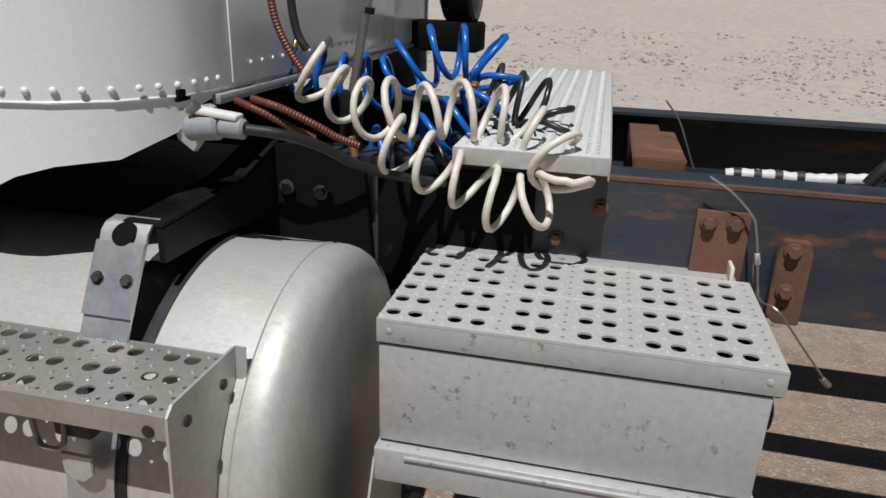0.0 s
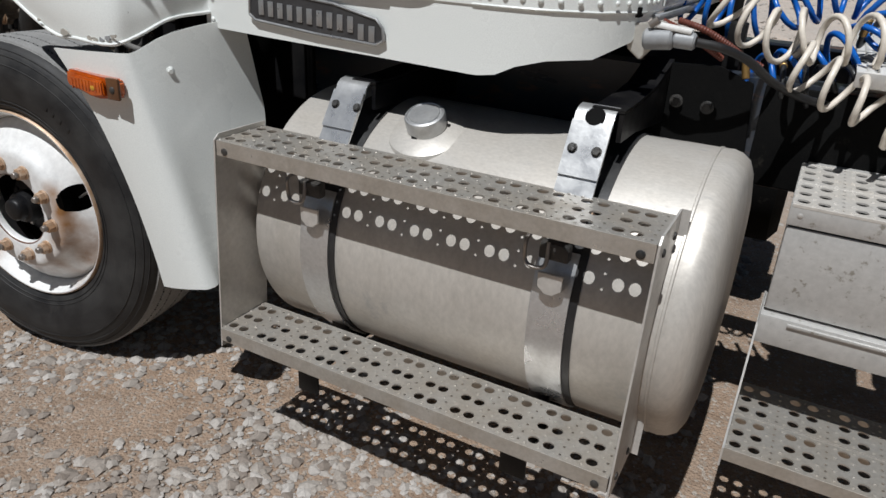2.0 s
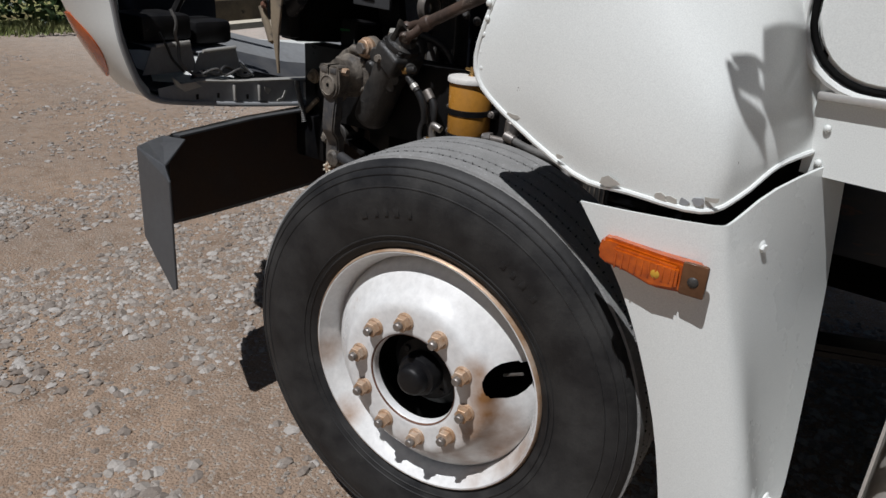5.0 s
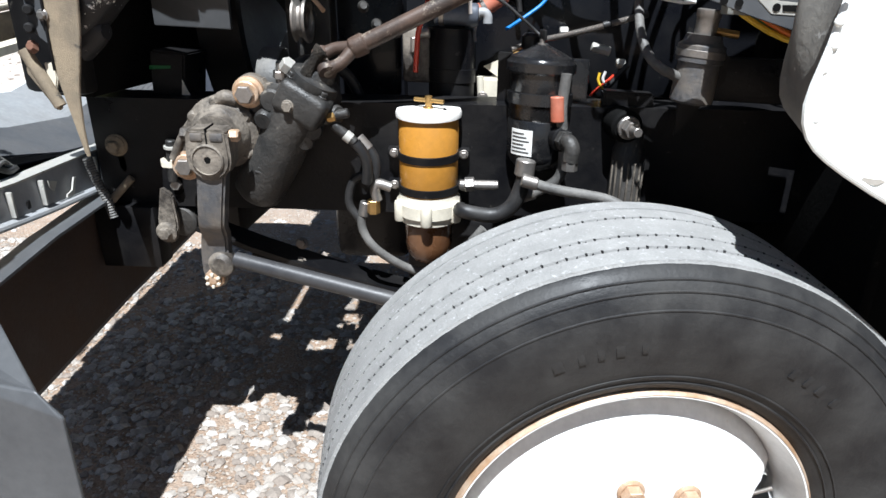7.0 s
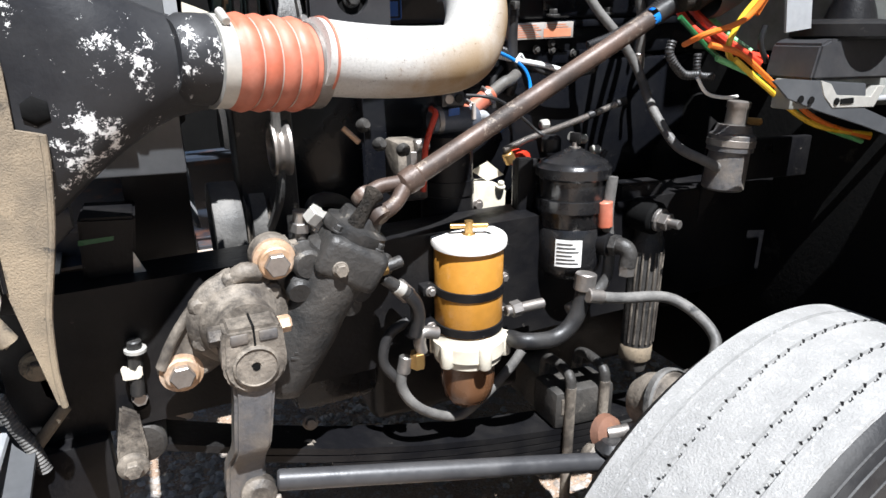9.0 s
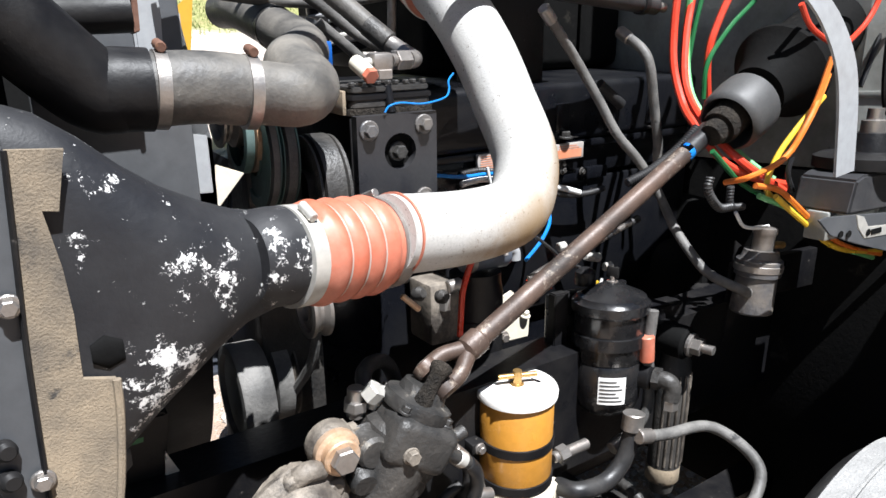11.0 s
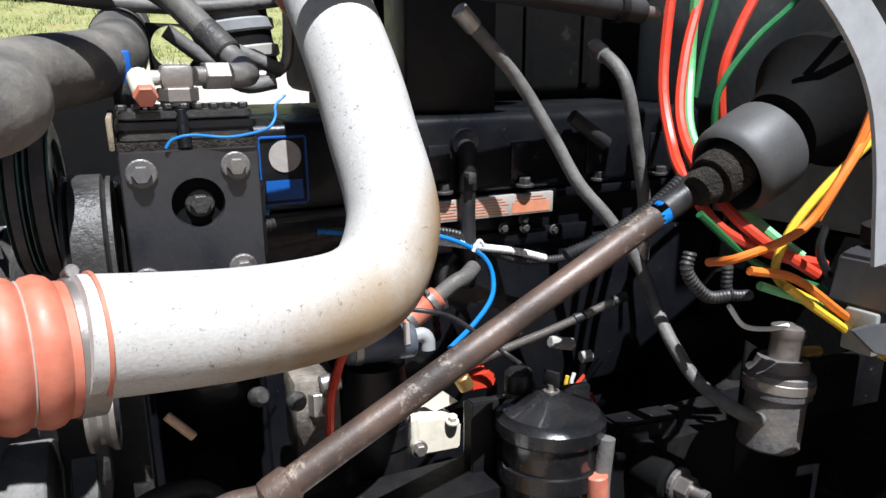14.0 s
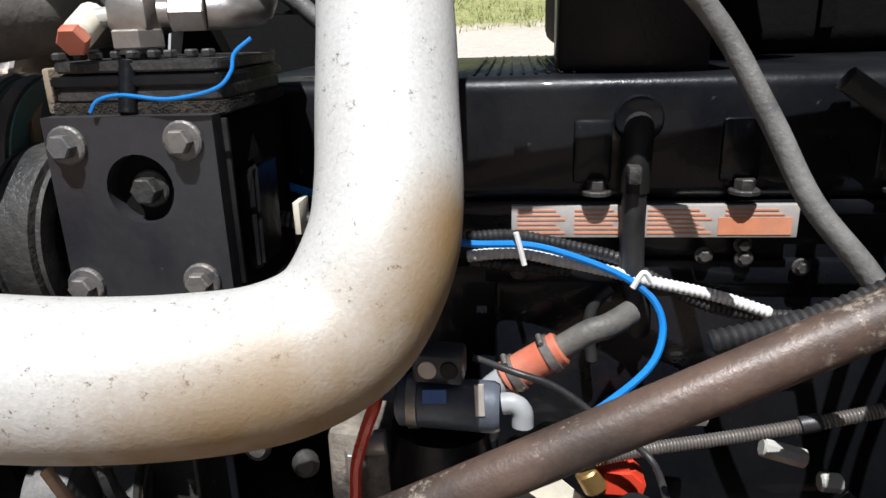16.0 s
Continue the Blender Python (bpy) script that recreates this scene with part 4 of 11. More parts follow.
def build_tank_step():
    s = thing("tank_step", (1.32, 0.10, 0.22), "two-tread perforated aluminium step frame over the fuel tank", "step")
    L0, L1 = 0.826, 1.824
    up = part("tread_board", placed(perforated(L1 - L0 - 0.008, 0.155, 0.0925), pose(L0 + 0.004, 0.040, 0.846)), TREAD_ALU, s, "perforated upper tread", False)
    lo = part("tread_board", placed(perforated(L1 - L0 - 0.008, 0.155, 0.0925), pose(L0 + 0.004, 0.004, 0.372)), TREAD_ALU, s, "perforated lower tread", False)
    for x, sgn in ((L0, -1), (L1, 1)):
        bm = bmesh.new()
        rows = [[V(x + dx, y0, z) if k == 0 else V(x + dx, y1, z) for dx, k in ((-0.002, 0), (0.002, 0), (0.002, 1), (-0.002, 1))] for z, y0, y1 in ((0.318, 0.003, 0.168), (0.846, 0.036, 0.200), (0.858, 0.05, 0.203))]
        rings(bm, rows)
        rows = [[V(x, y0, z), V(x + sgn * 0.018, y0, z), V(x + sgn * 0.018, y0 + 0.003, z), V(x, y0 + 0.003, z)] for z, y0 in ((0.318, 0.165), (0.60, 0.183), (0.858, 0.203))]
        if sgn > 0:
            rings(bm, rows)
        bmesh.ops.recalc_face_normals(bm, faces=bm.faces)
        e = part("end_plate", bm, ALU, s, "bent aluminium end plate", False)
        for z, y in ((0.818, 0.075), (0.818, 0.165), (0.352, 0.04), (0.352, 0.125)):
            bm = lathe((x + sgn * 0.002, y, z), (sgn, 0, 0), [(0.008, 0), (0.008, 0.002), (0.005, 0.004)], 12)
            part("bolt", bm, IRON_DARK, e)
        for z, yy in ((0.822, 0.036), (0.348, 0.0)):
            bm = lathe((x - sgn * 0.028, yy + 0.002, z), (0, -1, 0), [(0.0085, 0), (0.0085, 0.0025), (0.005, 0.0045)], 14)
            part("bolt", bm, IRON_DARK, e)
        part("hook", plate([(0, 0), (0.0, 0.05), (0.012, 0.058), (0.012, -0.012)], 0.02, pose(x - sgn * 0.012, 0.185, 0.595)), ALU, e)
    for x in (1.03, 1.58):
        bm = bmesh.new()
        add_box(bm, x, x + 0.06, 0.06, 0.30, 0.300, 0.306, 0.001)
        add_box(bm, x, x + 0.06, 0.05, 0.056, 0.24, 0.306, 0.001)
        part("under_bracket", bm, BLACK, s, "black bracket below the lower tread")
        part("stand_off", box(x, x + 0.05, 0.19, 0.2, 0.3, 0.845, 0.002), BLACK, s)
    for x in (1.03, 1.60):
        part("stay", box(x, x + 0.04, 0.10, 0.30, 0.806, 0.812, 0.001), ALU, s)
    return s


build_tank_step()


# ---- battery box with step lid ----
def build_box():
    b = thing("step_box", (2.28, 0.46, 0.40), "spotted aluminium equipment box with perforated step lid and lower step", "tool box")
    X0, X1, Y0, Y1 = 1.998, 2.588, 0.322, 0.636
    part("body", box(X0 + 0.002, X1 - 0.012, Y0 + 0.004, Y1, 0.648, 0.826, 0.004), BOX_ALU, b, "folded aluminium box body with dark spots")
    lid = part("lid", box(X0, X1, Y0, Y0 + 0.003, 0.830, 0.8705, 0.001), BOX_ALU, b, "lid with a dented front edge")
    for x0, x1, y0, y1 in ((X0, X1, Y1, Y1 + 0.003), (X0, X0 + 0.003, Y0 + 0.003, Y1), (X1 - 0.003, X1, Y0 + 0.003, Y1)):
        part("lid_edge", box(x0, x1, y0, y1, 0.830, 0.8705, 0.001), BOX_ALU, lid)
    # Thin black sheet stands in for the shade seen through the lid's holes.
    part("lid_shade_sheet", box(X0 + 0.004, X1 - 0.004, Y0 + 0.004, Y1 - 0.002, 0.8265, 0.8295, 0), BLACK_MATT, b, "black sheet standing in for the shade below the lid", False)
    for y in (Y0 + 0.002, Y0 + 0.160):
        part("tread_board", placed(perforated(X1 - X0 - 0.004, 0.152, 0.0935, big=0.0115, lip=0.006), pose(X0 + 0.002, y, 0.8718)), LID_ALU, lid, "perforated tread on the lid", False)
    part("back_rail", box(X0 + 0.012, X1 - 0.02, Y1 + 0.008, Y1 + 0.075, 0.860, 0.867, 0.002), BOX_ALU, b, "flat rail behind the lid")
    part("latch", box(X1 - 0.035, X1 - 0.028, Y1 + 0.004, Y1 + 0.05, 0.861, 0.895, 0.002), COIL_WHITE, b)
    for x in (X0 + 0.02, X1 - 0.022):
        part("rivet", lathe((x, Y0 + 0.001, 0.851), (0, -1, 0), [(0.0055, 0), (0.005, 0.002), (0.002, 0.0032)], 12), ALU, lid)
    # lower trim: folded lip below the door
    part("sill", box(X0 - 0.002, X1 - 0.004, Y0 - 0.012, Y0 + 0.10, 0.578, 0.642, 0.003), BOX_ALU, b, "folded sill below the box")
    part("sill_edge", box(X0 + 0.05, X1 - 0.01, Y0 - 0.017, Y0 - 0.011, 0.629, 0.635, 0.001), BOX_ALU, b)
    # lower treads
    for y in (Y0 - 0.12, Y0 + 0.015):
        part("lower_tread", placed(perforated(X1 - X0, 0.128, 0.0935, big=0.0115, lip=0.03), pose(X0, y, 0.385)), TREAD_ALU, b, "perforated lower tread", False)
    for x in (X0 - 0.004, X1):
        part("side_plate", plate([(Y0 - 0.125, 0.34), (Y0 + 0.15, 0.34), (Y0 + 0.15, 0.62), (Y0 - 0.01, 0.62), (Y0 - 0.125, 0.385)], 0.004, Matrix.Translation((x, 0, 0)) @ Matrix.Rotation(radians(90), 4, 'Z') @ Matrix.Diagonal((1, -1, 1, 1))), ALU, b, "", False)
    part("bracket", box(X0 + 0.1, X0 + 0.16, Y1 - 0.01, 0.70, 0.70, 0.80, 0.004), BLACK, b)
    part("bracket", box(X1 - 0.16, X1 - 0.1, Y1, 0.70, 0.70, 0.80, 0.004), BLACK, b)
    part("knob", lathe((X1 - 0.012, Y0 + 0.12, 0.735), (1, 0, 0), [(0.03, 0), (0.034, 0.01), (0.03, 0.03), (0.012, 0.036)], 16), BLACK, b, "black side fitting")
    return b


build_box()


# ---- chassis frame ----
def channel(x0, x1, y, z0, z1, flange, thick=0.008, sgn=1):
    prof = [(0, z0), (flange, z0), (flange, z0 + thick), (thick, z0 + thick), (thick, z1 - thick), (flange, z1 - thick), (flange, z1), (0, z1)]
    bm = rings(bmesh.new(), [[V(x, y + sgn * u, z) for u, z in prof] for x in (x0, x1)])
    bmesh.ops.recalc_face_normals(bm, faces=bm.faces)
    return bm


def build_frame():
    fr = thing("chassis_frame", (1.0, 1.1, 0.78), "blue-black rusty steel truck chassis frame with rivets and brackets", "truck frame")
    part("side_rail", channel(0.6, 4.2, 0.69, 0.785, 1.03, 0.085), RAIL_BLUE, fr, "faded blue-black channel rail", False)
    part("front_rail", channel(-1.1, 0.598, 0.69, 0.785, 1.03, 0.085), BLACK, fr, "greasy black front rail", False)
    part("side_rail", channel(-1.1, 4.2, 1.53, 0.785, 1.03, 0.085, sgn=-1), RAIL_BLUE, fr, "faded blue-black channel rail", False)
    for x in (2.42, 3.6):
        bm = bmesh.new()
        add_box(bm, x - 0.04, x + 0.04, 0.70, 1.52, 0.985, 0.998, 0.002)
        add_box(bm, x - 0.04, x - 0.034, 0.70, 1.52, 0.86, 0.99, 0.002)
        part("cross_member", bm, RUST, fr, "rust-brown cross member")
        part("gusset", plate([(-0.045, 0.0), (0.045, 0.0), (0.052, 0.045), (-0.052, 0.045)], 0.30, pose(x, 0.80, 1.0), 0.003), RUST, fr, "rust-brown gusset plate")
    part("cross_member", box(0.35, 0.45, 0.7, 1.52, 0.80, 0.98, 0.01), BLACK, fr)
    # bolted plates on the outer face
    part("bolt_plate", box(2.487, 2.580, 0.678, 0.689, 0.80, 0.985, 0.002), RUST, fr, "rust-brown bolted plate")
    part("bolt_plate", plate([(2.632, 0.80), (2.648, 0.785), (2.69, 0.785), (2.69, 0.925), (2.682, 0.945), (2.64, 0.945), (2.632, 0.925)], 0.02, Matrix.Translation((0, 0.668, 0)), 0.002), RUST, fr, "rusty folded bracket")
    for x, z, y in ((2.317, 0.968, 0.689), (2.509, 0.964, 0.677), (2.554, 0.965, 0.677), (2.655, 0.928, 0.667), (2.655, 0.85, 0.667), (1.70, 0.96, 0.661), (1.772, 0.955, 0.661), (1.95, 0.93, 0.689), (2.24, 0.90, 0.689), (1.74, 0.86, 0.689), (2.9, 0.93, 0.689), (3.1, 0.95, 0.689)):
        bm = lathe((x, y, z), (0, -1, 0), [(0.0155, 0), (0.0155, 0.003), (0.012, 0.004)], 18)
        hexnut((x, y - 0.003, z), (0, -1, 0), 0.0115, 0.011, bm)
        part("frame_bolt", bm, RUST if x > 2.2 else IRON_DARK, fr, "rusty hexagon bolt", False)
    # suspension hanger seen behind the tank
    part("hanger_plate", plate([(1.60, 0.80), (1.88, 0.78), (1.86, 1.02), (1.78, 1.05), (1.60, 1.04)], 0.012, Matrix.Translation((0, 0.668, 0)), 0.002), BLACK_MATT, fr, "black gusset on the rail")
    # Plate added to make this stretch of the rail black.
    part("rail_cover", box(1.885, 2.195, 0.674, 0.6885, 0.79, 1.022, 0.004), BLACK_MATT, fr, "matt black plate added over the rail")
    part("rust_edge", box(2.20, 4.2, 0.6885, 0.70, 1.0225, 1.0312, 0.001), RUST, fr, "rusted top edge of the rail", False)
    # paint splashes
    for x, z, w in ((2.40, 1.0305, 0.05), (2.53, 1.0305, 0.025)):
        part("paint_splash", plate([(x - w, 0.70), (x - w * 0.2, 0.695), (x + w, 0.71), (x + w * 0.7, 0.73), (x - w * 0.4, 0.725)], 0.0012, Matrix.Translation((0, 0, 1.0302)) @ Matrix.Rotation(radians(90), 4, 'X') @ Matrix.Diagonal((1, -1, 1, 1))), WHITE_LID, fr, "white paint splash on the rail")
    return fr


build_frame()


def build_catwalk():
    c = thing("deck_plate", (2.17, 1.2, 1.035), "ribbed bright aluminium deck plate over the frame", "deck plate")
    X0, X1, Y0, Y1 = 2.05, 2.322, 0.60, 1.95
    Z = 1.082
    part("deck", box(X0, X1, Y0, Y1, Z - 0.004, Z, 0.001), DECK, c, "bright aluminium deck")
    part("front_lip", box(X0, X1, Y0 - 0.003, Y0 + 0.001, Z - 0.03, Z + 0.0005, 0.001), ALU, c)
    part("side_lip", box(X1, X1 + 0.003, Y0, Y1, Z - 0.04, Z + 0.0005, 0.001), ALU, c)
    part("support", box(X0 + 0.02, X1 - 0.02, 0.70, 0.76, 1.030, Z - 0.004, 0.002), ALU, c)
    part("support", box(X0 + 0.02, X1 - 0.02, 1.46, 1.52, 1.030, Z - 0.004, 0.002), ALU, c)
    bm = bmesh.new()
    for i in range(6):
        for j in range(46):
            x, y = X0 + 0.03 + i * 0.0425, Y0 + 0.03 + j * 0.0288
            lathe((x, y, Z - 0.001), (0, 0, 1), [(0.0130, 0), (0.0115, 0.006), (0.0085, 0.0068), (0.006, 0.001)], 10, bm, False, True)
    tagged(part("raised_buttons", bm, DECK, c, "rows of raised grip buttons"), kind="stuff")
    return c


build_catwalk()


def build_round_tank():
    t = thing("round_tank", (1.7, 1.75, 1.03), "black round tank on a dark beam behind the cab", "tank")
    part("drum", lathe((1.74, 1.86, 1.365), (1, 0, 0), [(0.10, 0), (0.128, 0.012), (0.132, 0.02), (0.132, 0.10), (0.122, 0.115), (0.06, 0.125), (0.002, 0.127)], 40), BLACK, t, "dull black drum")
    part("rim_band", lathe((1.845, 1.86, 1.365), (1, 0, 0), [(0.127, -0.008), (0.135, -0.006), (0.135, 0.006), (0.127, 0.008)], 40, None, False, False), RUST_DARK, t, "brown rusty band")
    part("beam", box(1.56, 1.88, 1.76, 1.90, 1.14, 1.236, 0.01), BLACK_MATT, t, "dark support beam")
    part("foot", box(1.60, 1.68, 1.46, 1.78, 1.0305, 1.15, 0.006), BLACK_MATT, t, "dark foot on the rail")
    return t


build_round_tank()


# ---- cab ----
CAB_Y = 0.262


def build_cab():
    c = thing("cab", (1.1, 1.1, 1.03), "white riveted truck cab with rounded rear corner", "truck cab")
    # lower skirt with its notched bottom edge, upper body
    low = [(0.60, 1.050), (0.80, 1.044), (1.10, 1.037), (1.341, 1.030), (1.36, 1.030), (1.40, 1.036), (1.44, 1.056), (1.50, 1.073), (1.58, 1.080), (1.632, 1.112), (1.644, 1.148), (1.648, 1.163), (1.65, 1.16), (1.65, 1.16)]
    def skirt(z_of):
        out = []
        base = [(0.60, 0), (0.80, 0), (1.10, 0), (1.341, 0), (1.36, 0), (1.40, 0.002), (1.44, 0.007), (1.50, 0.022), (1.58, 0.070), (1.632, 0.150), (1.644, 0.20), (1.648, 0.28), (1.65, 0.84), (1.65, 1.69)]
        return [V(x, CAB_Y + dy, z_of(i, x)) for i, (x, dy) in enumerate(base)]
    rows = [skirt(lambda i, x: low[i][1]), skirt(lambda i, x: 1.1 + 0.5 * (low[i][1] - 1.05) if x < 1.45 else max(low[i][1] + 0.004, 1.125)), skirt(lambda i, x: 1.172)]
    sk = part("skirt", sheet(rows, 0.006), WHITE, c, "white lower skirt with a notched lower edge")
    up = [[p + V(0, -0.003, 0) if p.x < 1.6 else p + V(0.003, 0, 0) for p in skirt(lambda i, x: zz)] for zz in (1.1685, 1.30, 1.6, 2.0, 2.5)]
    part("body_side", sheet(up, 0.006), WHITE, c, "white riveted body panel")
    part("skirt_step", sweep([p + V(0, -0.002, 0) for p in skirt(lambda i, x: 1.1695)[3:]], 0.0032, 6), WHITE, c)
    me = rivet_mesh(0.0062, (0, -1, 0))
    seam = smooth_path(skirt(lambda i, x: 1.187)[2:12], 10)
    run, last = 0.0, None
    for p, q in zip(seam, seam[1:]):
        run += (q - p).length
        if q.x < 1.16 or q.y > 0.62 or (last is not None and run - last < 0.030):
            continue
        last = run
        d = (q - p).normalized()
        ob = shared("rivet", me, q + V(d.y, -d.x, 0) * 0.003, c)
        ob.rotation_euler = (0, 0, math.atan2(d.y, d.x))
    # door
    dz0, dz1 = 1.196, 1.95
    outline = round_rect(0.575, 1.290, dz0, dz1, 0.105, 8)
    d = part("door", plate(outline, 0.012, pose(0, CAB_Y - 0.011, 0) @ Matrix.Identity(4), 0.003), WHITE, c, "white cab door with rounded lower corners")
    seal = [V(x, CAB_Y - 0.006, z) for x, z in round_rect(0.567, 1.298, dz0 - 0.008, dz1 + 0.01, 0.11, 8)]
    part("door_seal", sweep(seal + [seal[0]], 0.0055, 8), BLACK_MATT, d, "black door seal")
    drip = [V(x, CAB_Y - 0.008, z) for x, z in round_rect(0.553, 1.312, dz0 - 0.020, dz1 + 0.03, 0.12, 8)]
    part("drip_moulding", sweep(drip + [drip[0]], 0.0065, 8), WHITE, c, "white moulding round the door")
    part("lower_moulding", box(0.60, 1.145, CAB_Y - 0.016, CAB_Y - 0.003, dz0 - 0.029, dz0 - 0.016, 0.004), ALU, c, "bright sill moulding")
    dm = rivet_mesh(0.005, (0, -1, 0))
    for x, z in ((0.70, 1.225), (0.80, 1.225), (0.90, 1.225), (1.0, 1.225), (1.09, 1.225), (1.185, 1.228), (1.262, 1.30), (1.262, 1.40)):
        shared("rivet", dm, (x, CAB_Y - 0.0105, z), d)
    for x, z in ((1.335, 1.245), (1.325, 1.29), (1.327, 1.33), (1.337, 1.37), (1.37, 1.31), (0.625, 1.07), (0.625, 1.125)):
        shared("rivet", me, (x, CAB_Y - 0.003, z), c)
    # handle: black rounded recess with chrome paddle
    h = part("door_handle", plate(round_rect(1.032, 1.186, 1.272, 1.42, 0.022, 5), 0.006, pose(0, CAB_Y - 0.017, 0), 0.002), BLACK_PLASTIC, d, "black recess with chrome paddle handle")
    part("paddle", box(1.095, 1.172, CAB_Y - 0.026, CAB_Y - 0.016, 1.288, 1.41, 0.004), CHROME, h, "chrome paddle") if False else None
    hp = [(1.050, 1.082, STEEL), (1.084, 1.120, CHROME), (1.123, 1.128, CHROME), (1.13, 1.172, GREY_PANEL)]
    for a, b, mt in hp:
        bm = box(a, b, CAB_Y - 0.024, CAB_Y - 0.016, 1.287, 1.412, 0.003)
        ob = part("handle_piece", bm, mt, d)
    part("lock", lathe((1.062, CAB_Y - 0.024, 1.33), (0, -1, 0), [(0.010, 0), (0.010, 0.004), (0.007, 0.006)], 16), STEEL, d, "round key lock")
    # badge: plain dark plate with a row of plain raised bars
    pts = [(0.752, 1.095), (0.770, 1.083), (0.95, 1.070), (1.115, 1.064), (1.135, 1.075), (1.132, 1.10), (1.115, 1.118), (1.0, 1.140), (0.86, 1.150), (0.775, 1.148), (0.755, 1.138)]
    bd = part("badge", plate(pts, 0.008, pose(0, CAB_Y - 0.0085, 0), 0.002), BADGE, c, "dark grey cast badge with plain raised bars")
    for i in range(12):
        x = 0.783 + 0.0285 * i
        zc = 1.113 - 0.05 * (x - 0.78) - (0.012 if x > 1.06 else 0)
        part("badge_bar", box(x, x + 0.016, CAB_Y - 0.0115, CAB_Y - 0.008, zc - 0.017, zc + 0.017, 0.001), BADGE_BAR, bd)
    part("badge_rim", sweep([V(x, CAB_Y - 0.0085, z) for x, z in pts + pts[:1]], 0.0035, 6), BADGE_BAR, bd)
    # rear wall stays with the body sheet; floor and firewall close the cab
    part("floor", box(0.62, 1.64, CAB_Y + 0.15, 1.95, 1.16, 1.18, 0.002), BLACK_MATT, c)
    part("roof", box(0.3, 1.66, CAB_Y, 1.95, 2.5, 2.52, 0.005), WHITE, c)
    part("far_side", box(0.3, 1.66, 1.94, 1.96, 1.05, 2.5, 0.005), WHITE, c)
    # rear wall panel edges and rivets
    part("rear_panel", box(1.652, 1.656, 0.56, 1.55, 1.175, 1.42, 0.001), WHITE, c, "white rear wall panel")
    part("rear_foot", box(1.646, 1.662, 0.50, 1.90, 1.145, 1.162, 0.003), GREY_PANEL, c, "grey foot rail of the rear wall")
    rm = rivet_mesh(0.005, (1, 0, 0))
    for i in range(14):
        shared("rivet", rm, (1.66, 0.62 + i * 0.045, 1.205), c)
    return c


build_cab()


def build_cowl():
    """The fixed rear quarter of the fender, curving from the outer face back to the cab side."""
    f = thing("fender_quarter", (0.4, 0.15, 1.02), "white fixed rear fender quarter with chipped lower edge", "fender")
    rows = []
    #        z,   front x, list of (x, y)
    rows.append([(0.325, 0.022, 1.030), (0.42, 0.020, 1.024), (0.53, 0.030, 1.020), (0.565, 0.080, 1.040), (0.588, 0.160, 1.075), (0.612, 0.262, 1.085), (0.66, 0.264, 1.075)])
    rows.append([(0.170, 0.026, 1.108), (0.36, 0.014, 1.090), (0.525, 0.030, 1.090), (0.562, 0.082, 1.10), (0.585, 0.165, 1.12), (0.60, 0.262, 1.135), (0.64, 0.264, 1.135)])
    rows.append([(0.114, 0.028, 1.165), (0.30, 0.014, 1.165), (0.50, 0.034, 1.17), (0.545, 0.092, 1.18), (0.568, 0.17, 1.19), (0.583, 0.262, 1.20), (0.60, 0.264, 1.20)])
    rows.append([(0.126, 0.034, 1.25), (0.26, 0.020, 1.26), (0.43, 0.046, 1.27), (0.50, 0.11, 1.28), (0.535, 0.18, 1.29), (0.555, 0.262, 1.30), (0.57, 0.264, 1.30)])
    rows.append([(0.150, 0.056, 1.325), (0.25, 0.034, 1.345), (0.38, 0.070, 1.36), (0.45, 0.13, 1.37), (0.49, 0.19, 1.38), (0.52, 0.262, 1.39), (0.55, 0.264, 1.39)])
    rows.append([(0.20, 0.088, 1.385), (0.27, 0.085, 1.41), (0.34, 0.12, 1.43), (0.40, 0.17, 1.44), (0.44, 0.22, 1.45), (0.47, 0.27, 1.46), (0.5, 0.275, 1.46)])
    rows.append([(0.25, 0.18, 1.42), (0.29, 0.20, 1.45), (0.33, 0.23, 1.47), (0.36, 0.26, 1.48), (0.39, 0.29, 1.49), (0.42, 0.31, 1.50), (0.45, 0.33, 1.50)])
    part("skin", sheet(spline_rows(rows, 4), 0.005), WHITE_WORN, f, "curved white skin with chipped lower edge")
    edge = [V(*r[0]) for r in rows][::-1] + [V(*p) for p in rows[0][1:6]]
    part("edge_bead", sweep(smooth_path(edge, 4), 0.0045, 8), WHITE_WORN, f, "rolled chipped edge")
    rng = random.Random(8)
    for x, z in ((0.505, 1.030), (0.485, 1.026), (0.525, 1.034), (0.47, 1.028), (0.39, 1.034), (0.30, 1.055), (0.20, 1.10), (0.545, 1.04)):
        k, r0 = rng.randint(6, 9), rng.uniform(0.005, 0.011)
        chip = [(x + r0 * rng.uniform(0.5, 1.3) * 1.6 * math.cos(2 * math.pi * i / k), z + r0 * rng.uniform(0.4, 1.1) * math.sin(2 * math.pi * i / k)) for i in range(k)]
        part("paint_chip", plate(chip, 0.002, Matrix.Translation((0, 0.0125 + max(0.0, x - 0.42) * 0.13 + max(0, 0.3 - x) * 0.1, 0))), TIN if rng.random() < 0.7 else GREY_PANEL, f, "", False)
    me = rivet_mesh(0.006, (-0.2, -1, 0.1))
    for x, y, z in ((0.131, 0.037, 1.30), (0.128, 0.036, 1.272), (0.127, 0.036, 1.248), (0.122, 0.036, 1.222), (0.120, 0.036, 1.193), (0.125, 0.034, 1.168)):
        shared("rivet", me, (x, y - 0.004, z), f)
    # bent liner hanging inside the front edge
    line = [(0.178, 0.034, 1.115), (0.136, 0.040, 1.165), (0.138, 0.046, 1.25), (0.155, 0.068, 1.325), (0.205, 0.10, 1.39)]
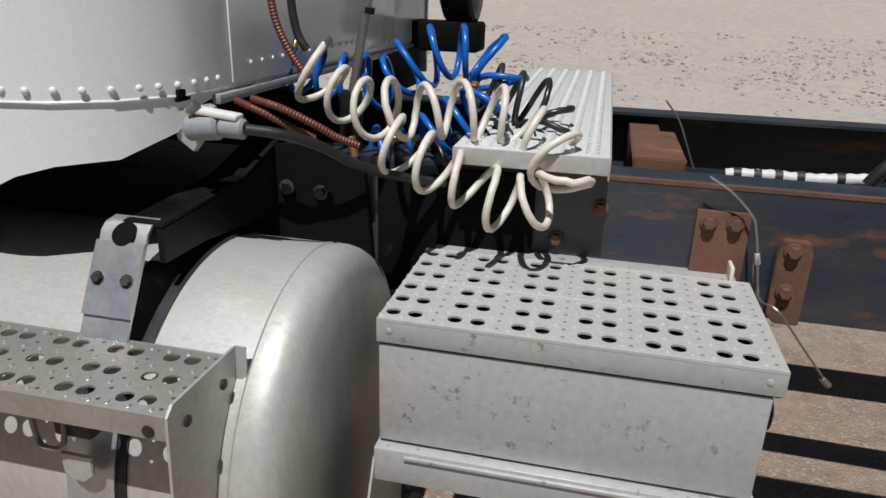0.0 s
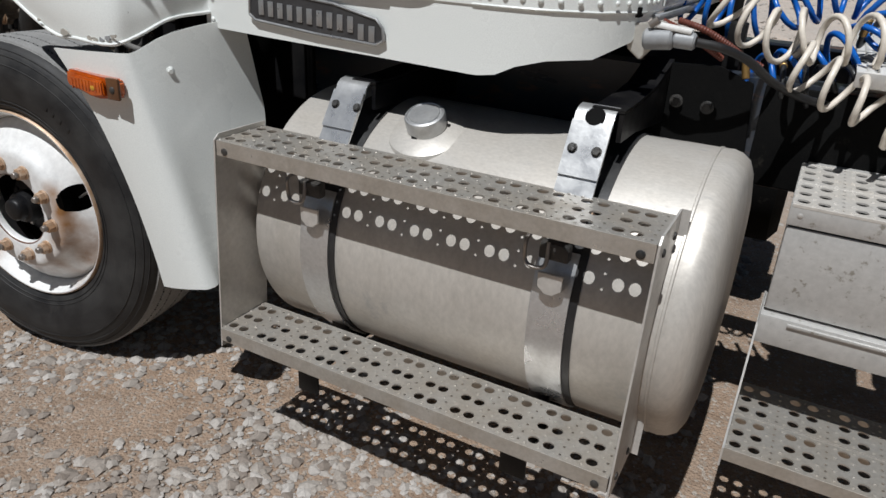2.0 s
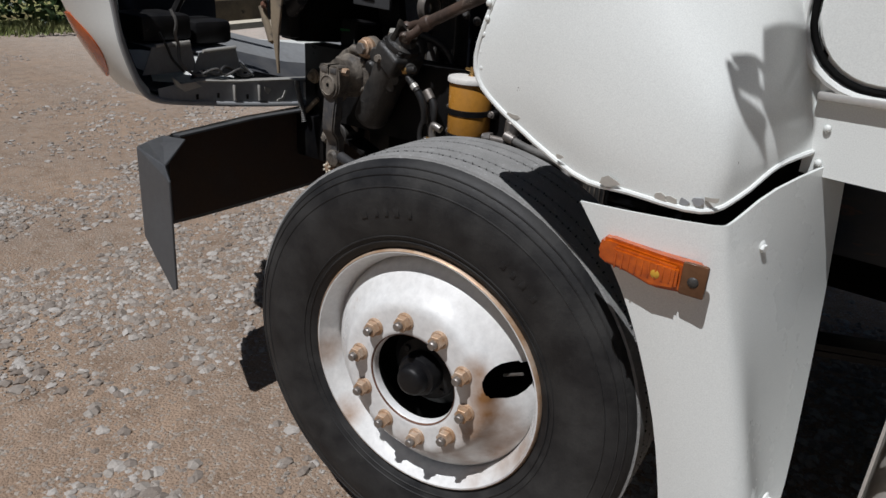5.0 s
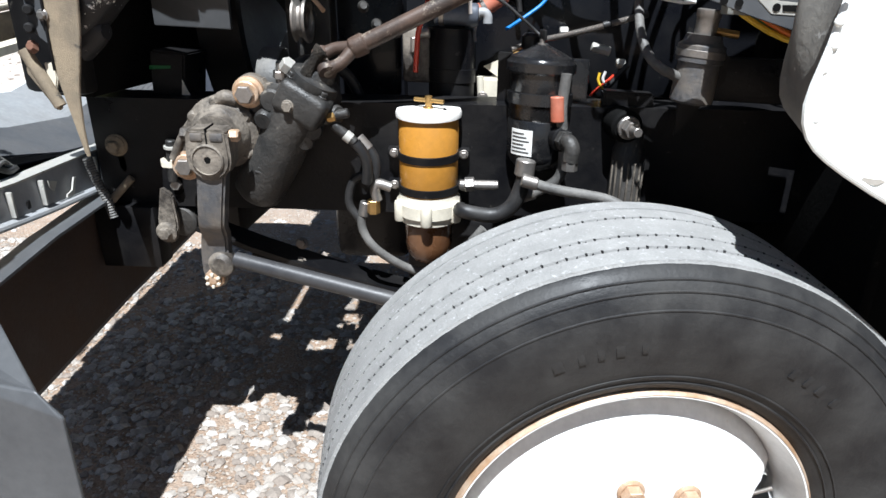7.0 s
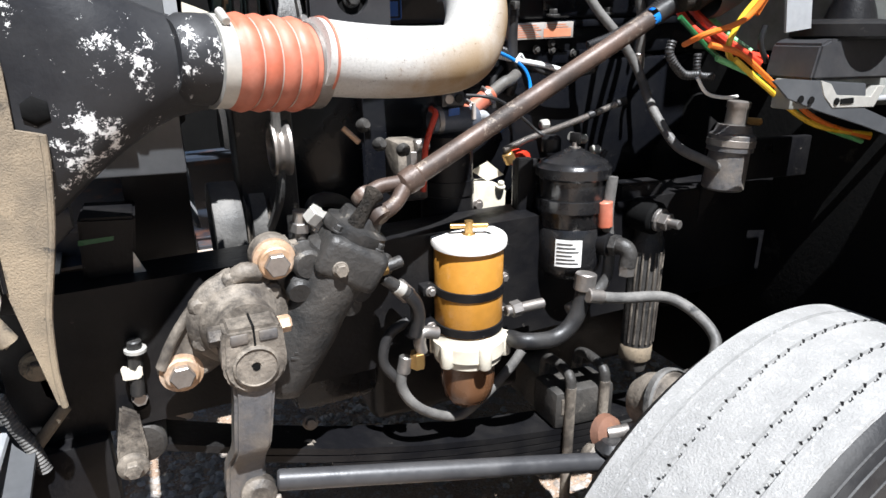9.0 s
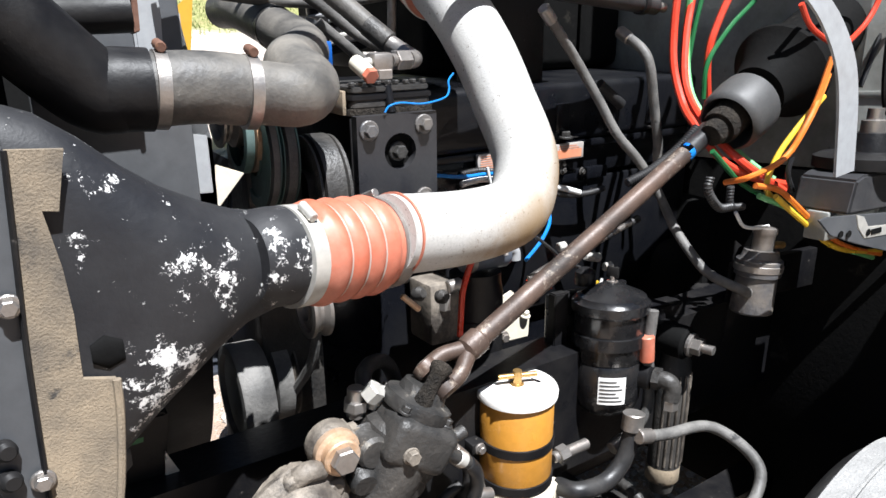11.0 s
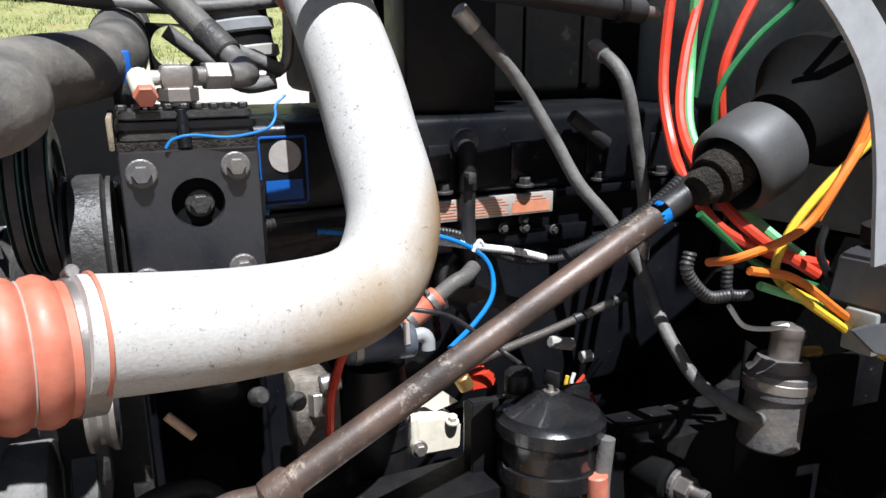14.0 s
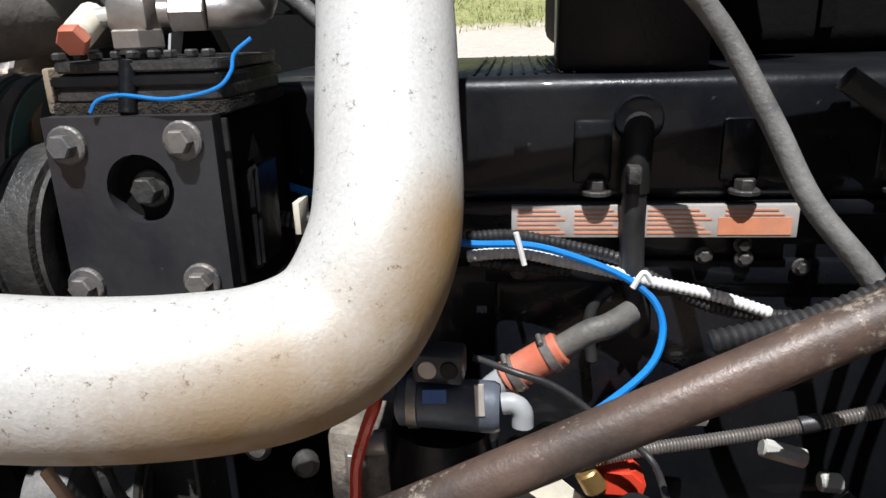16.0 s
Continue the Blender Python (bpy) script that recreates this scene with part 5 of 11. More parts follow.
    lin = [[(x, y, z), (x - 0.004, y + 0.035, z - 0.002), (x - 0.010 + 0.012 * math.sin(i * 1.9), y + 0.075, z - 0.004), (x - 0.004, y + 0.115, z + 0.004)] for i, (x, y, z) in enumerate(line)]
    part("inner_liner", sheet(spline_rows(lin, 4), 0.003), MOULDED, f, "grey bent and scuffed inner liner")
    return f


build_cowl()


def build_flap():
    f = thing("fender_extension", (0.64, 0.1, 0.39), "white folded fender extension with amber marker lamp", "fender")
    #     z, front edge, ridge, rear edge
    prof = [(0.998, (0.352, 0.004), (0.55, 0.030), (0.60, 0.15), (0.655, 0.33)),
            (0.90, (0.418, 0.012), (0.573, 0.037), (0.615, 0.15), (0.668, 0.36)),
            (0.80, (0.470, 0.021), (0.598, 0.044), (0.632, 0.15), (0.676, 0.37)),
            (0.65, (0.522, 0.034), (0.636, 0.054), (0.66, 0.155), (0.695, 0.32)),
            (0.50, (0.554, 0.047), (0.674, 0.064), (0.695, 0.16), (0.715, 0.24)),
            (0.40, (0.570, 0.056), (0.698, 0.070), (0.712, 0.13), (0.72, 0.17))]
    tops = {0: (0.995, 1.003, 1.045, 1.075)}
    rows = []
    for i, (z, a, r, m, b) in enumerate(prof):
        zz = tops.get(i, (z - (0.012 if i == 5 else 0), z + (0.01 if i == 5 else 0), z + (0.025 if i == 5 else 0), z + (0.04 if i == 5 else 0)))
        mid = [(a[0] + (r[0] - a[0]) * t, a[1] + (r[1] - a[1]) * t - 0.006 * math.sin(math.pi * t), zz[0] + (zz[1] - zz[0]) * t) for t in (0, 0.33, 0.66, 0.9)]
        row = mid + [(r[0] + 0.012, r[1] + 0.010, zz[1]), (r[0] + 0.022, r[1] + 0.035, zz[1] + 0.005), (m[0], m[1], zz[2]), (b[0], b[1], zz[3])]
        rows.append(row)
    part("skin", sheet(spline_rows(rows, 3), 0.005), WHITE, f, "folded white panel")
    for p, ax in (((0.598, 0.130, 0.956), (0.93, -0.35, 0)), ((0.700, 0.155, 0.508), (0.97, -0.2, 0))):
        bm = lathe(p, ax, [(0.013, 0), (0.012, 0.003), (0.008, 0.006)], 16)
        hexnut(V(*p) + Vector(ax) * 0.004, ax, 0.007, 0.007, bm)
        part("bolt", bm, WHITE, f, "white painted bolt", False)
    lm = pose(0, -0.022, 0, 0, 0, 5) @ pose(0, -0.028, 0)
    lamp = part("marker_lamp", plate([(0.398, 0.925), (0.402, 0.952), (0.414, 0.955), (0.50, 0.948), (0.556, 0.946), (0.562, 0.94), (0.562, 0.906), (0.556, 0.90), (0.49, 0.894), (0.44, 0.908), (0.406, 0.912)], 0.026, lm @ pose(0, 0.006, 0), 0.005), LENS_AMBER, f, "amber marker lamp with ribbed lens")
    part("lens_bulge", plate([(0.425, 0.918), (0.425, 0.947), (0.50, 0.942), (0.527, 0.940), (0.527, 0.905), (0.49, 0.900), (0.45, 0.912)], 0.012, lm @ pose(0, -0.005, 0), 0.004), LENS_AMBER, lamp, "bulged amber lens")
    # Ochre disc on the lens front paints its bright spot.
    part("lens_bright_spot", lathe(lm @ V(0.495, -0.0053, 0.922), (0.05, -1, 0), [(0.007, 0), (0.005, 0.001), (0.002, 0.0015)], 16), YELLOW_PLATE, lamp, "bright spot of the lens painted as an ochre disc")
    for k in range(9):
        x = 0.431 + 0.0105 * k
        part("lens_rib", placed(box(x, x + 0.0028, -0.0065, -0.003, 0.914, 0.938, 0.0008), lm), LENS_AMBER, lamp)
    part("bezel", placed(box(0.530, 0.568, 0.002, 0.012, 0.898, 0.950, 0.004), lm), AMBER_DARK, lamp, "dark square end of the lamp housing")
    part("lamp_screw", lathe(lm @ V(0.549, 0.003, 0.922), (0.05, -1, 0), [(0.009, 0), (0.008, 0.002), (0.005, 0.004)], 12), IRON_DARK, lamp)
    return f


build_flap()


# ---- front bumper ----
def folded(points, faces, thick, bevel=0.004):
    """A bent sheet: faces over shared corners, thickened, with rounded folds."""
    bm = bmesh.new()
    vs = [bm.verts.new(p) for p in points]
    for f in faces:
        bm.faces.new([vs[i] for i in f])
    bmesh.ops.recalc_face_normals(bm, faces=bm.faces)
    bmesh.ops.solidify(bm, geom=bm.faces[:], thickness=thick)
    if bevel:
        bmesh.ops.bevel(bm, geom=bm.edges[:], offset=bevel, segments=2, affect='EDGES', profile=0.6, clamp_overlap=True)
    return bm


def build_bumper():
    b = thing("front_bumper", (-1.12, 1.11, 0.5), "charcoal swept-back steel front bumper", "bumper")
    mid = 1.11
    half = [(-0.985, -0.010, 0.555, 0.806), (-1.03, 0.028, 0.535, 0.797), (-1.085, 0.085, 0.515, 0.789), (-1.115, 0.145, 0.505, 0.786), (-1.13, 0.24, 0.497, 0.791), (-1.135, 0.45, 0.497, 0.802), (-1.14, 0.75, 0.503, 0.808)]
    rows = [[(x, y, z0), (x - 0.006, y, (z0 + z1) / 2), (x, y, z1)] for x, y, z0, z1 in half]
    rows += [[(x, 2 * mid - y, z0), (x - 0.006, 2 * mid - y, (z0 + z1) / 2), (x, 2 * mid - y, z1)] for x, y, z0, z1 in half[::-1]]
    part("face", sheet(rows, 0.010), BUMPER, b, "charcoal painted bumper face")
    inner = [[(x + 0.009, y, z0 + 0.012), (x + 0.009, y, z1 - 0.012)] for x, y, z0, z1 in half[3:]]
    inner += [[(x + 0.009, 2 * mid - y, z0 + 0.012), (x + 0.009, 2 * mid - y, z1 - 0.012)] for x, y, z0, z1 in half[3:][::-1]]
    part("inner_face", sheet(inner, 0.003), RUST_DARK, b, "dark rusty inner face")
    for sgn in (0, 1):
        def at(x, y, z):
            return (x, 2 * mid - y if sgn else y, z)
        corners = [at(-0.988, -0.012, 0.808), at(-0.795, -0.036, 0.758), at(-0.790, -0.050, 0.452), at(-0.812, -0.048, 0.440), at(-0.982, -0.022, 0.548), at(-0.832, -0.022, 0.790), at(-0.990, 0.140, 0.804), at(-1.112, 0.140, 0.791), at(-1.05, 0.050, 0.797)]
        part("end_plate", folded(corners, [(0, 1, 2, 3, 4), (0, 5, 1), (0, 8, 7, 6, 5)], 0.007, 0.003), BUMPER, b, "folded charcoal end plate", smooth=False)
    part("top_flange", sheet([[(-1.122, 0.17, 0.789), (-1.07, 0.17, 0.793)], [(-1.134, 0.45, 0.804), (-1.075, 0.45, 0.808)], [(-1.139, 1.77, 0.806), (-1.075, 1.77, 0.809)], [(-1.122, 2.05, 0.789), (-1.07, 2.05, 0.793)]], 0.006), BUMPER, b)
    for y in (0.66, 1.50):
        part("bracket", box(-1.12, -0.98, y, y + 0.06, 0.64, 0.79, 0.004), BLACK, b)
    return b


build_bumper()


# ---- engine bay: shared builders ----
def loose(name, bm, material, label, category, group="", smooth=True):
    """A thing that is one mesh."""
    return tagged(part(name, bm, material, None, "", smooth), label, category, group)


def bolt_at(p, ax, r, h, washer=1.5, material=None, parent=None, name="bolt", label=""):
    ax = Vector(ax).normalized()
    bm = lathe(Vector(p), ax, [(r * washer, 0), (r * washer, h * 0.22), (r * washer * 0.9, h * 0.3)], 18)
    rows = hexnut(Vector(p) + ax * h * 0.25, ax, r, h * 0.75, bm)
    return part(name, bm, material or STEEL, parent, label, False)


def hole_plate(x0, x1, z0, z1, cx, cz, r, y0, y1, n=32):
    """A flat rectangular plate with one round hole through it."""
    bm = bmesh.new()
    per = n // 4
    cor = [(x1, z0), (x1, z1), (x0, z1), (x0, z0)]
    outer = []
    for s in range(4):
        p, q = cor[s], cor[(s + 1) % 4]
        outer += [(p[0] + (q[0] - p[0]) * j / per, p[1] + (q[1] - p[1]) * j / per) for j in range(per)]
    inner = []
    for ox, oz in outer:
        a = math.atan2(oz - cz, ox - cx)
        inner.append((cx + r * math.cos(a), cz + r * math.sin(a)))
    rows = [[V(x, y0, z) for x, z in inner], [V(x, y0, z) for x, z in outer], [V(x, y1, z) for x, z in outer], [V(x, y1, z) for x, z in inner], [V(x, y0, z) for x, z in inner]]
    rings(bm, rows, True, False, False)
    bmesh.ops.remove_doubles(bm, verts=bm.verts, dist=1e-5)
    bmesh.ops.recalc_face_normals(bm, faces=bm.faces)
    return bm


def loft(sections, n=32):
    """Sections of (centre, half width in y, half height in z, squareness) along x."""
    rows = []
    for c, hy, hz, sq in sections:
        row = []
        for i in range(n):
            a = 2 * math.pi * i / n
            ca, sa = math.cos(a), math.sin(a)
            row.append(V(c[0], c[1] + hy * math.copysign(abs(ca) ** sq, ca), c[2] + hz * math.copysign(abs(sa) ** sq, sa)))
        rows.append(row)
    bm = bmesh.new()
    rings(bm, rows)
    bmesh.ops.recalc_face_normals(bm, faces=bm.faces)
    return bm


def clamp_ring(p, ax, r, w, parent, material=None, name="clamp", label="", screw=True, screw_dir=(0, -0.4, 1)):
    p, ax = Vector(p), Vector(ax).normalized()
    ob = part(name, lathe(p - ax * w / 2, ax, [(r - 0.002, 0), (r + 0.0018, 0.0008), (r + 0.0018, w - 0.0008), (r - 0.002, w)], 40), material or STEEL, parent, label)
    if screw:
        s = Vector(screw_dir)
        s = (s - ax * s.dot(ax)).normalized()
        t = ax.cross(s)
        k = min(1.0, r / 0.03)
        bm = rod(p + s * (r + 0.006 * k) - t * 0.012 * k, p + s * (r + 0.006 * k) + t * 0.012 * k, 0.0055 * k, 10, 0.001)
        part("clamp_screw", bm, (RUST if r > 0.03 else STEEL) if material is None else material, ob, "")
    return ob


C0, C1 = V(-0.737, 0.452, 1.363), V(-0.597, 0.494, 1.354)
CAX = (C1 - C0).normalized()


# ---- charge air duct, coupler and silver pipe ----
def build_duct():
    d = thing("air_duct", (-0.86, 0.45, 1.19), "black cast charge air duct with flaking white paint", "air duct")
    sec = [((-0.985, 0.418, 1.357), 0.062, 0.180, 0.45), ((-0.95, 0.416, 1.357), 0.063, 0.168, 0.5), ((-0.92, 0.413, 1.358), 0.062, 0.146, 0.6), ((-0.89, 0.410, 1.359), 0.060, 0.119, 0.7),
           ((-0.86, 0.406, 1.361), 0.057, 0.096, 0.85), ((-0.82, 0.418, 1.364), 0.054, 0.073, 0.95), ((-0.79, 0.432, 1.365), 0.052, 0.060, 1), ((-0.755, 0.446, 1.364), 0.0515, 0.053, 1), ((-0.732, 0.454, 1.363), 0.0505, 0.051, 1)]
    part("cone", loft(sec, 40), FUNNEL, d, "black cone with flaked white patches")
    part("neck", lathe(C0 - CAX * 0.045 + V(-0.007, -0.026, 0.008), CAX, [(0.044, 0), (0.0515, 0.012), (0.0530, 0.03), (0.0530, 0.05)], 40), FUNNEL, d, "round black neck")
    part("foot", loft([((-0.965, 0.41, 1.205), 0.03, 0.06, 0.6), ((-0.935, 0.41, 1.20), 0.025, 0.03, 0.8), ((-0.92, 0.41, 1.20), 0.02, 0.015, 1)], 16), FUNNEL, d)
    part("cavity", loft([(V(*p) + V(-0.012, 0.0, 0), 0.005, 0.008, 1) for p in [(-0.928, 0.352, 1.325)]] + [(V(*p), 0.005, 0.016, 1) for p in [(-0.928, 0.352, 1.325)]] + [(V(*p) + V(0.014, 0.0, 0.0), 0.005, 0.010, 1) for p in [(-0.928, 0.352, 1.325)]], 16), BLACK_MATT, d, "dark opening in the duct foot")
    return d


in_axes(BAY, build_duct, DUCT_SHIFT)


def build_coupler():
    c = thing("hose_coupler", C0 - V(0, 0, 0.055), "ribbed orange silicone hose coupler with steel clamps", "hose")
    L = (C1 - C0).length
    prof = [(0.0502, 0.006), (0.052, 0.008)]
    for i in range(4):
        s0, w = 0.024 + i * (L - 0.05) / 4, (L - 0.05) / 4
        prof += [(0.0535, s0), (0.0575, s0 + w * 0.18), (0.0595, s0 + w * 0.5), (0.0575, s0 + w * 0.82), (0.0538, s0 + w * 0.985)]
    prof += [(0.0535, L - 0.026), (0.0528, L)]
    part("sleeve", lathe(C0, CAX, prof, 48), SILICONE, c, "faded orange silicone sleeve with four ribs")
    clamp_ring(C0 + CAX * 0.009, CAX, 0.0535, 0.020, c, TIN, "clamp", "wide bright band clamp", True, (0, -0.6, 1))
    clamp_ring(C0 + CAX * (L - 0.010), CAX, 0.0532, 0.020, c, STEEL, "clamp", "wide bright band clamp", True, (0, 0.4, 1))
    for i in range(3):
        s = 0.024 + (i + 1) * (L - 0.05) / 4
        part("wire_ring", lathe(C0 + CAX * (s - 0.001), CAX, [(0.0535, 0), (0.0555, 0.0012), (0.0535, 0.0024)], 40, None, False, False), TIN, c)
    return c


in_axes(BAY, build_coupler, (-0.020, 0.014, -0.003))


def build_pipe():
    p = thing("charge_air_pipe", (-0.45, 0.56, 1.284), "silver-painted bent charge air pipe with tan stains", "pipe")
    path = [C1 - CAX * 0.02, (-0.56, 0.505, 1.349), (-0.497, 0.519, 1.345), (-0.435, 0.537, 1.345), (-0.385, 0.56, 1.349), (-0.35, 0.584, 1.366), (-0.329, 0.605, 1.405), (-0.325, 0.628, 1.443), (-0.33, 0.663, 1.497), (-0.333, 0.687, 1.535), (-0.338, 0.718, 1.578), (-0.342, 0.77, 1.63), (-0.34, 0.84, 1.675), (-0.33, 0.93, 1.715), (-0.31, 1.03, 1.745)]
    part("bend", sweep(smooth_path(path, 8), 0.0485, 40), PIPE_SILVER, p, "silver-painted tube, stained at the bend")
    part("rolled_end", sweep(smooth_path([C1 - CAX * 0.010, C1 - CAX * 0.007], 2), 0.0505, 40), SILICONE, p, "orange hose edge")
    ax = (V(-0.33, 0.93, 1.715) - V(-0.34, 0.84, 1.675)).normalized()
    part("upper_boot", lathe(V(-0.34, 0.84, 1.675), ax, [(0.051, 0), (0.0565, 0.004), (0.058, 0.05), (0.056, 0.1)], 40), SILICONE, p, "orange upper boot")
    clamp_ring(V(-0.338, 0.855, 1.682), ax, 0.0575, 0.015, p, TIN, "clamp", "", False)
    return p


in_axes(BAY, build_pipe, (-0.010, 0.0, 0.010))


# ---- radiator and its side plates ----
def poly_y(pts, thick, bevel=0.0):
    """A plate from x, z of the points, set at the first point's y."""
    return plate([(p[0], p[2]) for p in pts], thick, Matrix.Translation((0, pts[0][1], 0)), bevel)


def build_radiator():
    r = thing("radiator", (-1.02, 1.1, 0.72), "black truck radiator with mud-caked side plates", "radiator")
    part("core", box(-1.08, -0.99, 0.47, 1.74, 1.08, 1.68, 0.004), BLACK_MATT, r, "dark finned radiator core")
    part("side_tank", box(-1.10, -0.975, 0.425, 0.475, 1.09, 1.72, 0.012), BLACK, r, "black side tank")
    part("top_tank", box(-1.11, -0.96, 0.43, 1.76, 1.64, 1.74, 0.02, None, 3), BLACK_PLASTIC, r, "black moulded top tank")
    part("brace", rod(*[(-1.049, 0.375, 1.173), (-1.001, 0.375, 1.077)], 0.012, 10), MUD_STEEL, r, "muddy diagonal brace")
    for p in [(-1.011, 0.360, 1.270), (-1.012, 0.360, 1.242), (-1.017, 0.360, 1.212)]:
        part("stud_boss", lathe(p, (0.3, -1, 0), [(0.009, 0), (0.009, 0.008), (0.006, 0.012)], 14), BLACK_PLASTIC, r)
    part("rust_clump", lathe([(-1.024, 0.370, 1.178)][0], (0, -1, 0.3), [(0.004, -0.006), (0.010, 0), (0.013, 0.006), (0.007, 0.014)], 7), RUST, r, "rusty clump of fittings")
    part("pale_bracket", poly_y([(-1.020, 0.380, 1.152), (-1.000, 0.380, 1.153), (-0.999, 0.380, 1.127), (-1.009, 0.380, 1.098), (-1.018, 0.380, 1.114)], 0.01, 0.002), CREAM, r, "pale dusty bracket")
    part("mud_brace", poly_y([(-1.047, 0.372, 1.160), (-1.030, 0.372, 1.146), (-0.998, 0.372, 1.076), (-1.007, 0.372, 1.067), (-1.023, 0.372, 1.089), (-1.053, 0.372, 1.133)], 0.012, 0.003), MUD_STEEL, r, "muddy brace plate")
    part("mount_plate", poly_y([(-0.864, 0.600, 1.109), (-0.849, 0.600, 1.072), (-0.854, 0.600, 1.040), (-0.868, 0.600, 1.031), (-0.874, 0.600, 1.034)], 0.004, 0.0006), TIN, r, "bright mount plate")
    part("mount_bar", rod(*[(-0.932, 0.600, 1.032), (-0.867, 0.600, 1.036)], 0.006, 8), TIN, r)
    bolt_at([(-0.917, 0.595, 1.061)][0], (0, -1, 0), 0.009, 0.014, 1.3, STEEL, r)
    part("lower_box", poly_y([(-0.929, 0.605, 1.163), (-0.853, 0.605, 1.160), (-0.870, 0.605, 1.040), (-0.935, 0.605, 1.035), (-0.935, 0.605, 1.090)], 0.12, 0.004), BLACK, r, "black lower shroud corner")
    part("label_strip", poly_y([(-0.933, 0.604, 1.132), (-0.886, 0.603, 1.134), (-0.887, 0.604, 1.128), (-0.934, 0.604, 1.124)], 0.002), WIRE_DKGREEN, r)
    return r


in_axes(BAY, build_radiator, (-0.018, 0.025, -0.02))


def build_side_plate():
    p = thing("radiator_side_plate", (-1.0, 0.50, 0.97), "tan mud-caked side plate bolted to a dark grey upright", "side plate")
    right = [(-0.973, 1.505), (-0.984, 1.455), (-0.996, 1.457), (-0.989, 1.407), (-0.987, 1.364), (-0.989, 1.303), (-0.963, 1.296), (-0.965, 1.259), (-0.974, 1.190), (-0.988, 1.125), (-0.998, 1.077), (-1.004, 1.010), (-1.003, 0.959)]
    left = [(-1.014, 1.508), (-1.021, 1.412), (-1.026, 1.344), (-1.030, 1.258), (-1.033, 1.176), (-1.034, 1.121), (-1.026, 1.067), (-1.018, 1.017), (-1.010, 0.963)]
    part("plate", plate(right + left[::-1], 0.006, Matrix.Translation((0, 0.497, 0))), MUD_STEEL, p, "tan mud-caked plate", False)
    part("edge", sweep(smooth_path([V(x, 0.496, z) for x, z in right[6:]], 3), 0.004, 8), MUD_STEEL, p, "folded plate edge")
    part("seam", sweep(smooth_path([V(x, 0.495, z) for x, z in left[:6]], 3), 0.0025, 8), BLACK, p, "dark seam along the upright")
    part("upright", plate([(-1.015, 1.558), (-1.015, 1.508), (-1.022, 1.412), (-1.027, 1.344), (-1.031, 1.258), (-1.034, 1.176), (-1.037, 1.167), (-1.061, 1.188), (-1.068, 1.220), (-1.059, 1.339), (-1.027, 1.471), (-1.030, 1.560)], 0.010, Matrix.Translation((0, 0.500, 0))), BUMPER, p, "dark grey scuffed upright", False)
    for x, z in [(-1.032, 1.383), (-1.034, 1.218)]:
        bolt_at((x, 0.496, z), (0, -1, 0), 0.0075, 0.010, 1.4, STEEL, p)
    return p


build_side_plate()


def build_fan():
    f = thing("fan_shroud", (-0.87, 1.1, 0.9), "grey and dark blue radiator fan with shroud panels", "fan")
    part("shroud_side", box(-0.97, -0.80, 0.64, 0.655, 1.20, 1.80, 0.004), BUMPER, f, "dark grey shroud side")
    part("shroud_ring", lathe((-0.90, 1.11, 1.28), (1, 0, 0), [(0.40, 0), (0.43, 0.002), (0.43, 0.10), (0.40, 0.10)], 48, None, False, False), BLACK_PLASTIC, f, "black fan ring")
    hub = V(-0.82, 1.11, 1.28)
    part("hub", lathe(hub - V(0.05, 0, 0), (1, 0, 0), [(0.09, 0), (0.10, 0.02), (0.08, 0.06), (0.05, 0.1)], 24), IRON_DARK, f)
    part("shroud_lower", box(-0.97, -0.86, 0.72, 1.60, 0.70, 0.92, 0.02), BLACK_PLASTIC, f, "black lower shroud")
    for i in range(8):
        a = 2 * math.pi * i / 8 + 0.35
        bm = bmesh.new()
        rows = []
        for s in (0.08, 0.2, 0.3, 0.385):
            c = hub + V(0, math.cos(a) * s, math.sin(a) * s)
            t = V(0, -math.sin(a), math.cos(a))
            w, tw = 0.045 + 0.08 * s, 0.03
            rows.append([c + t * w + V(tw, 0, 0), c + t * w + V(tw + 0.004, 0, 0), c - t * w - V(tw - 0.004, 0, 0), c - t * w - V(tw, 0, 0)])
        rings(bm, rows)
        bmesh.ops.recalc_face_normals(bm, faces=bm.faces)
        part("blade", bm, GREY_PANEL, f, "grey fan blade")
    part("upright", poly_y([(-0.846, 0.630, 1.661), (-0.826, 0.630, 1.674), (-0.822, 0.630, 1.628), (-0.828, 0.630, 1.532), (-0.853, 0.630, 1.535), (-0.855, 0.630, 1.626)], 0.03, 0.003), GREY_PANEL, f, "grey upright shroud bracket")
    part("upright", poly_y([(-0.823, 0.660, 1.679), (-0.795, 0.660, 1.632), (-0.795, 0.660, 1.535), (-0.806, 0.660, 1.392), (-0.779, 0.660, 1.389), (-0.778, 0.660, 1.478), (-0.826, 0.660, 1.493), (-0.819, 0.660, 1.631)], 0.05, 0.003), GREY_PANEL, f, "pale grey moulded shroud panel")
    part("upright", poly_y([(-0.819, 0.655, 1.490), (-0.781, 0.655, 1.485), (-0.781, 0.655, 1.411), (-0.802, 0.655, 1.411), (-0.814, 0.655, 1.434)], 0.004, 0.001), GREY_PANEL, f, "sunlit grey shroud tongue")
    part("ochre_plate", poly_y([(-0.790, 0.720, 1.639), (-0.764, 0.720, 1.662), (-0.780, 0.720, 1.552), (-0.796, 0.720, 1.555)], 0.006, 0.001), YELLOW_PLATE, f, "ochre painted plate edge")
    part("cream_blade", poly_y([(-0.774, 0.660, 1.447), (-0.737, 0.660, 1.433), (-0.778, 0.660, 1.386)], 0.004, 0.001), CREAM, f, "cream folded plate corner")
    return f


in_axes(BAY, build_fan, (0.014, 0.05, -0.015))


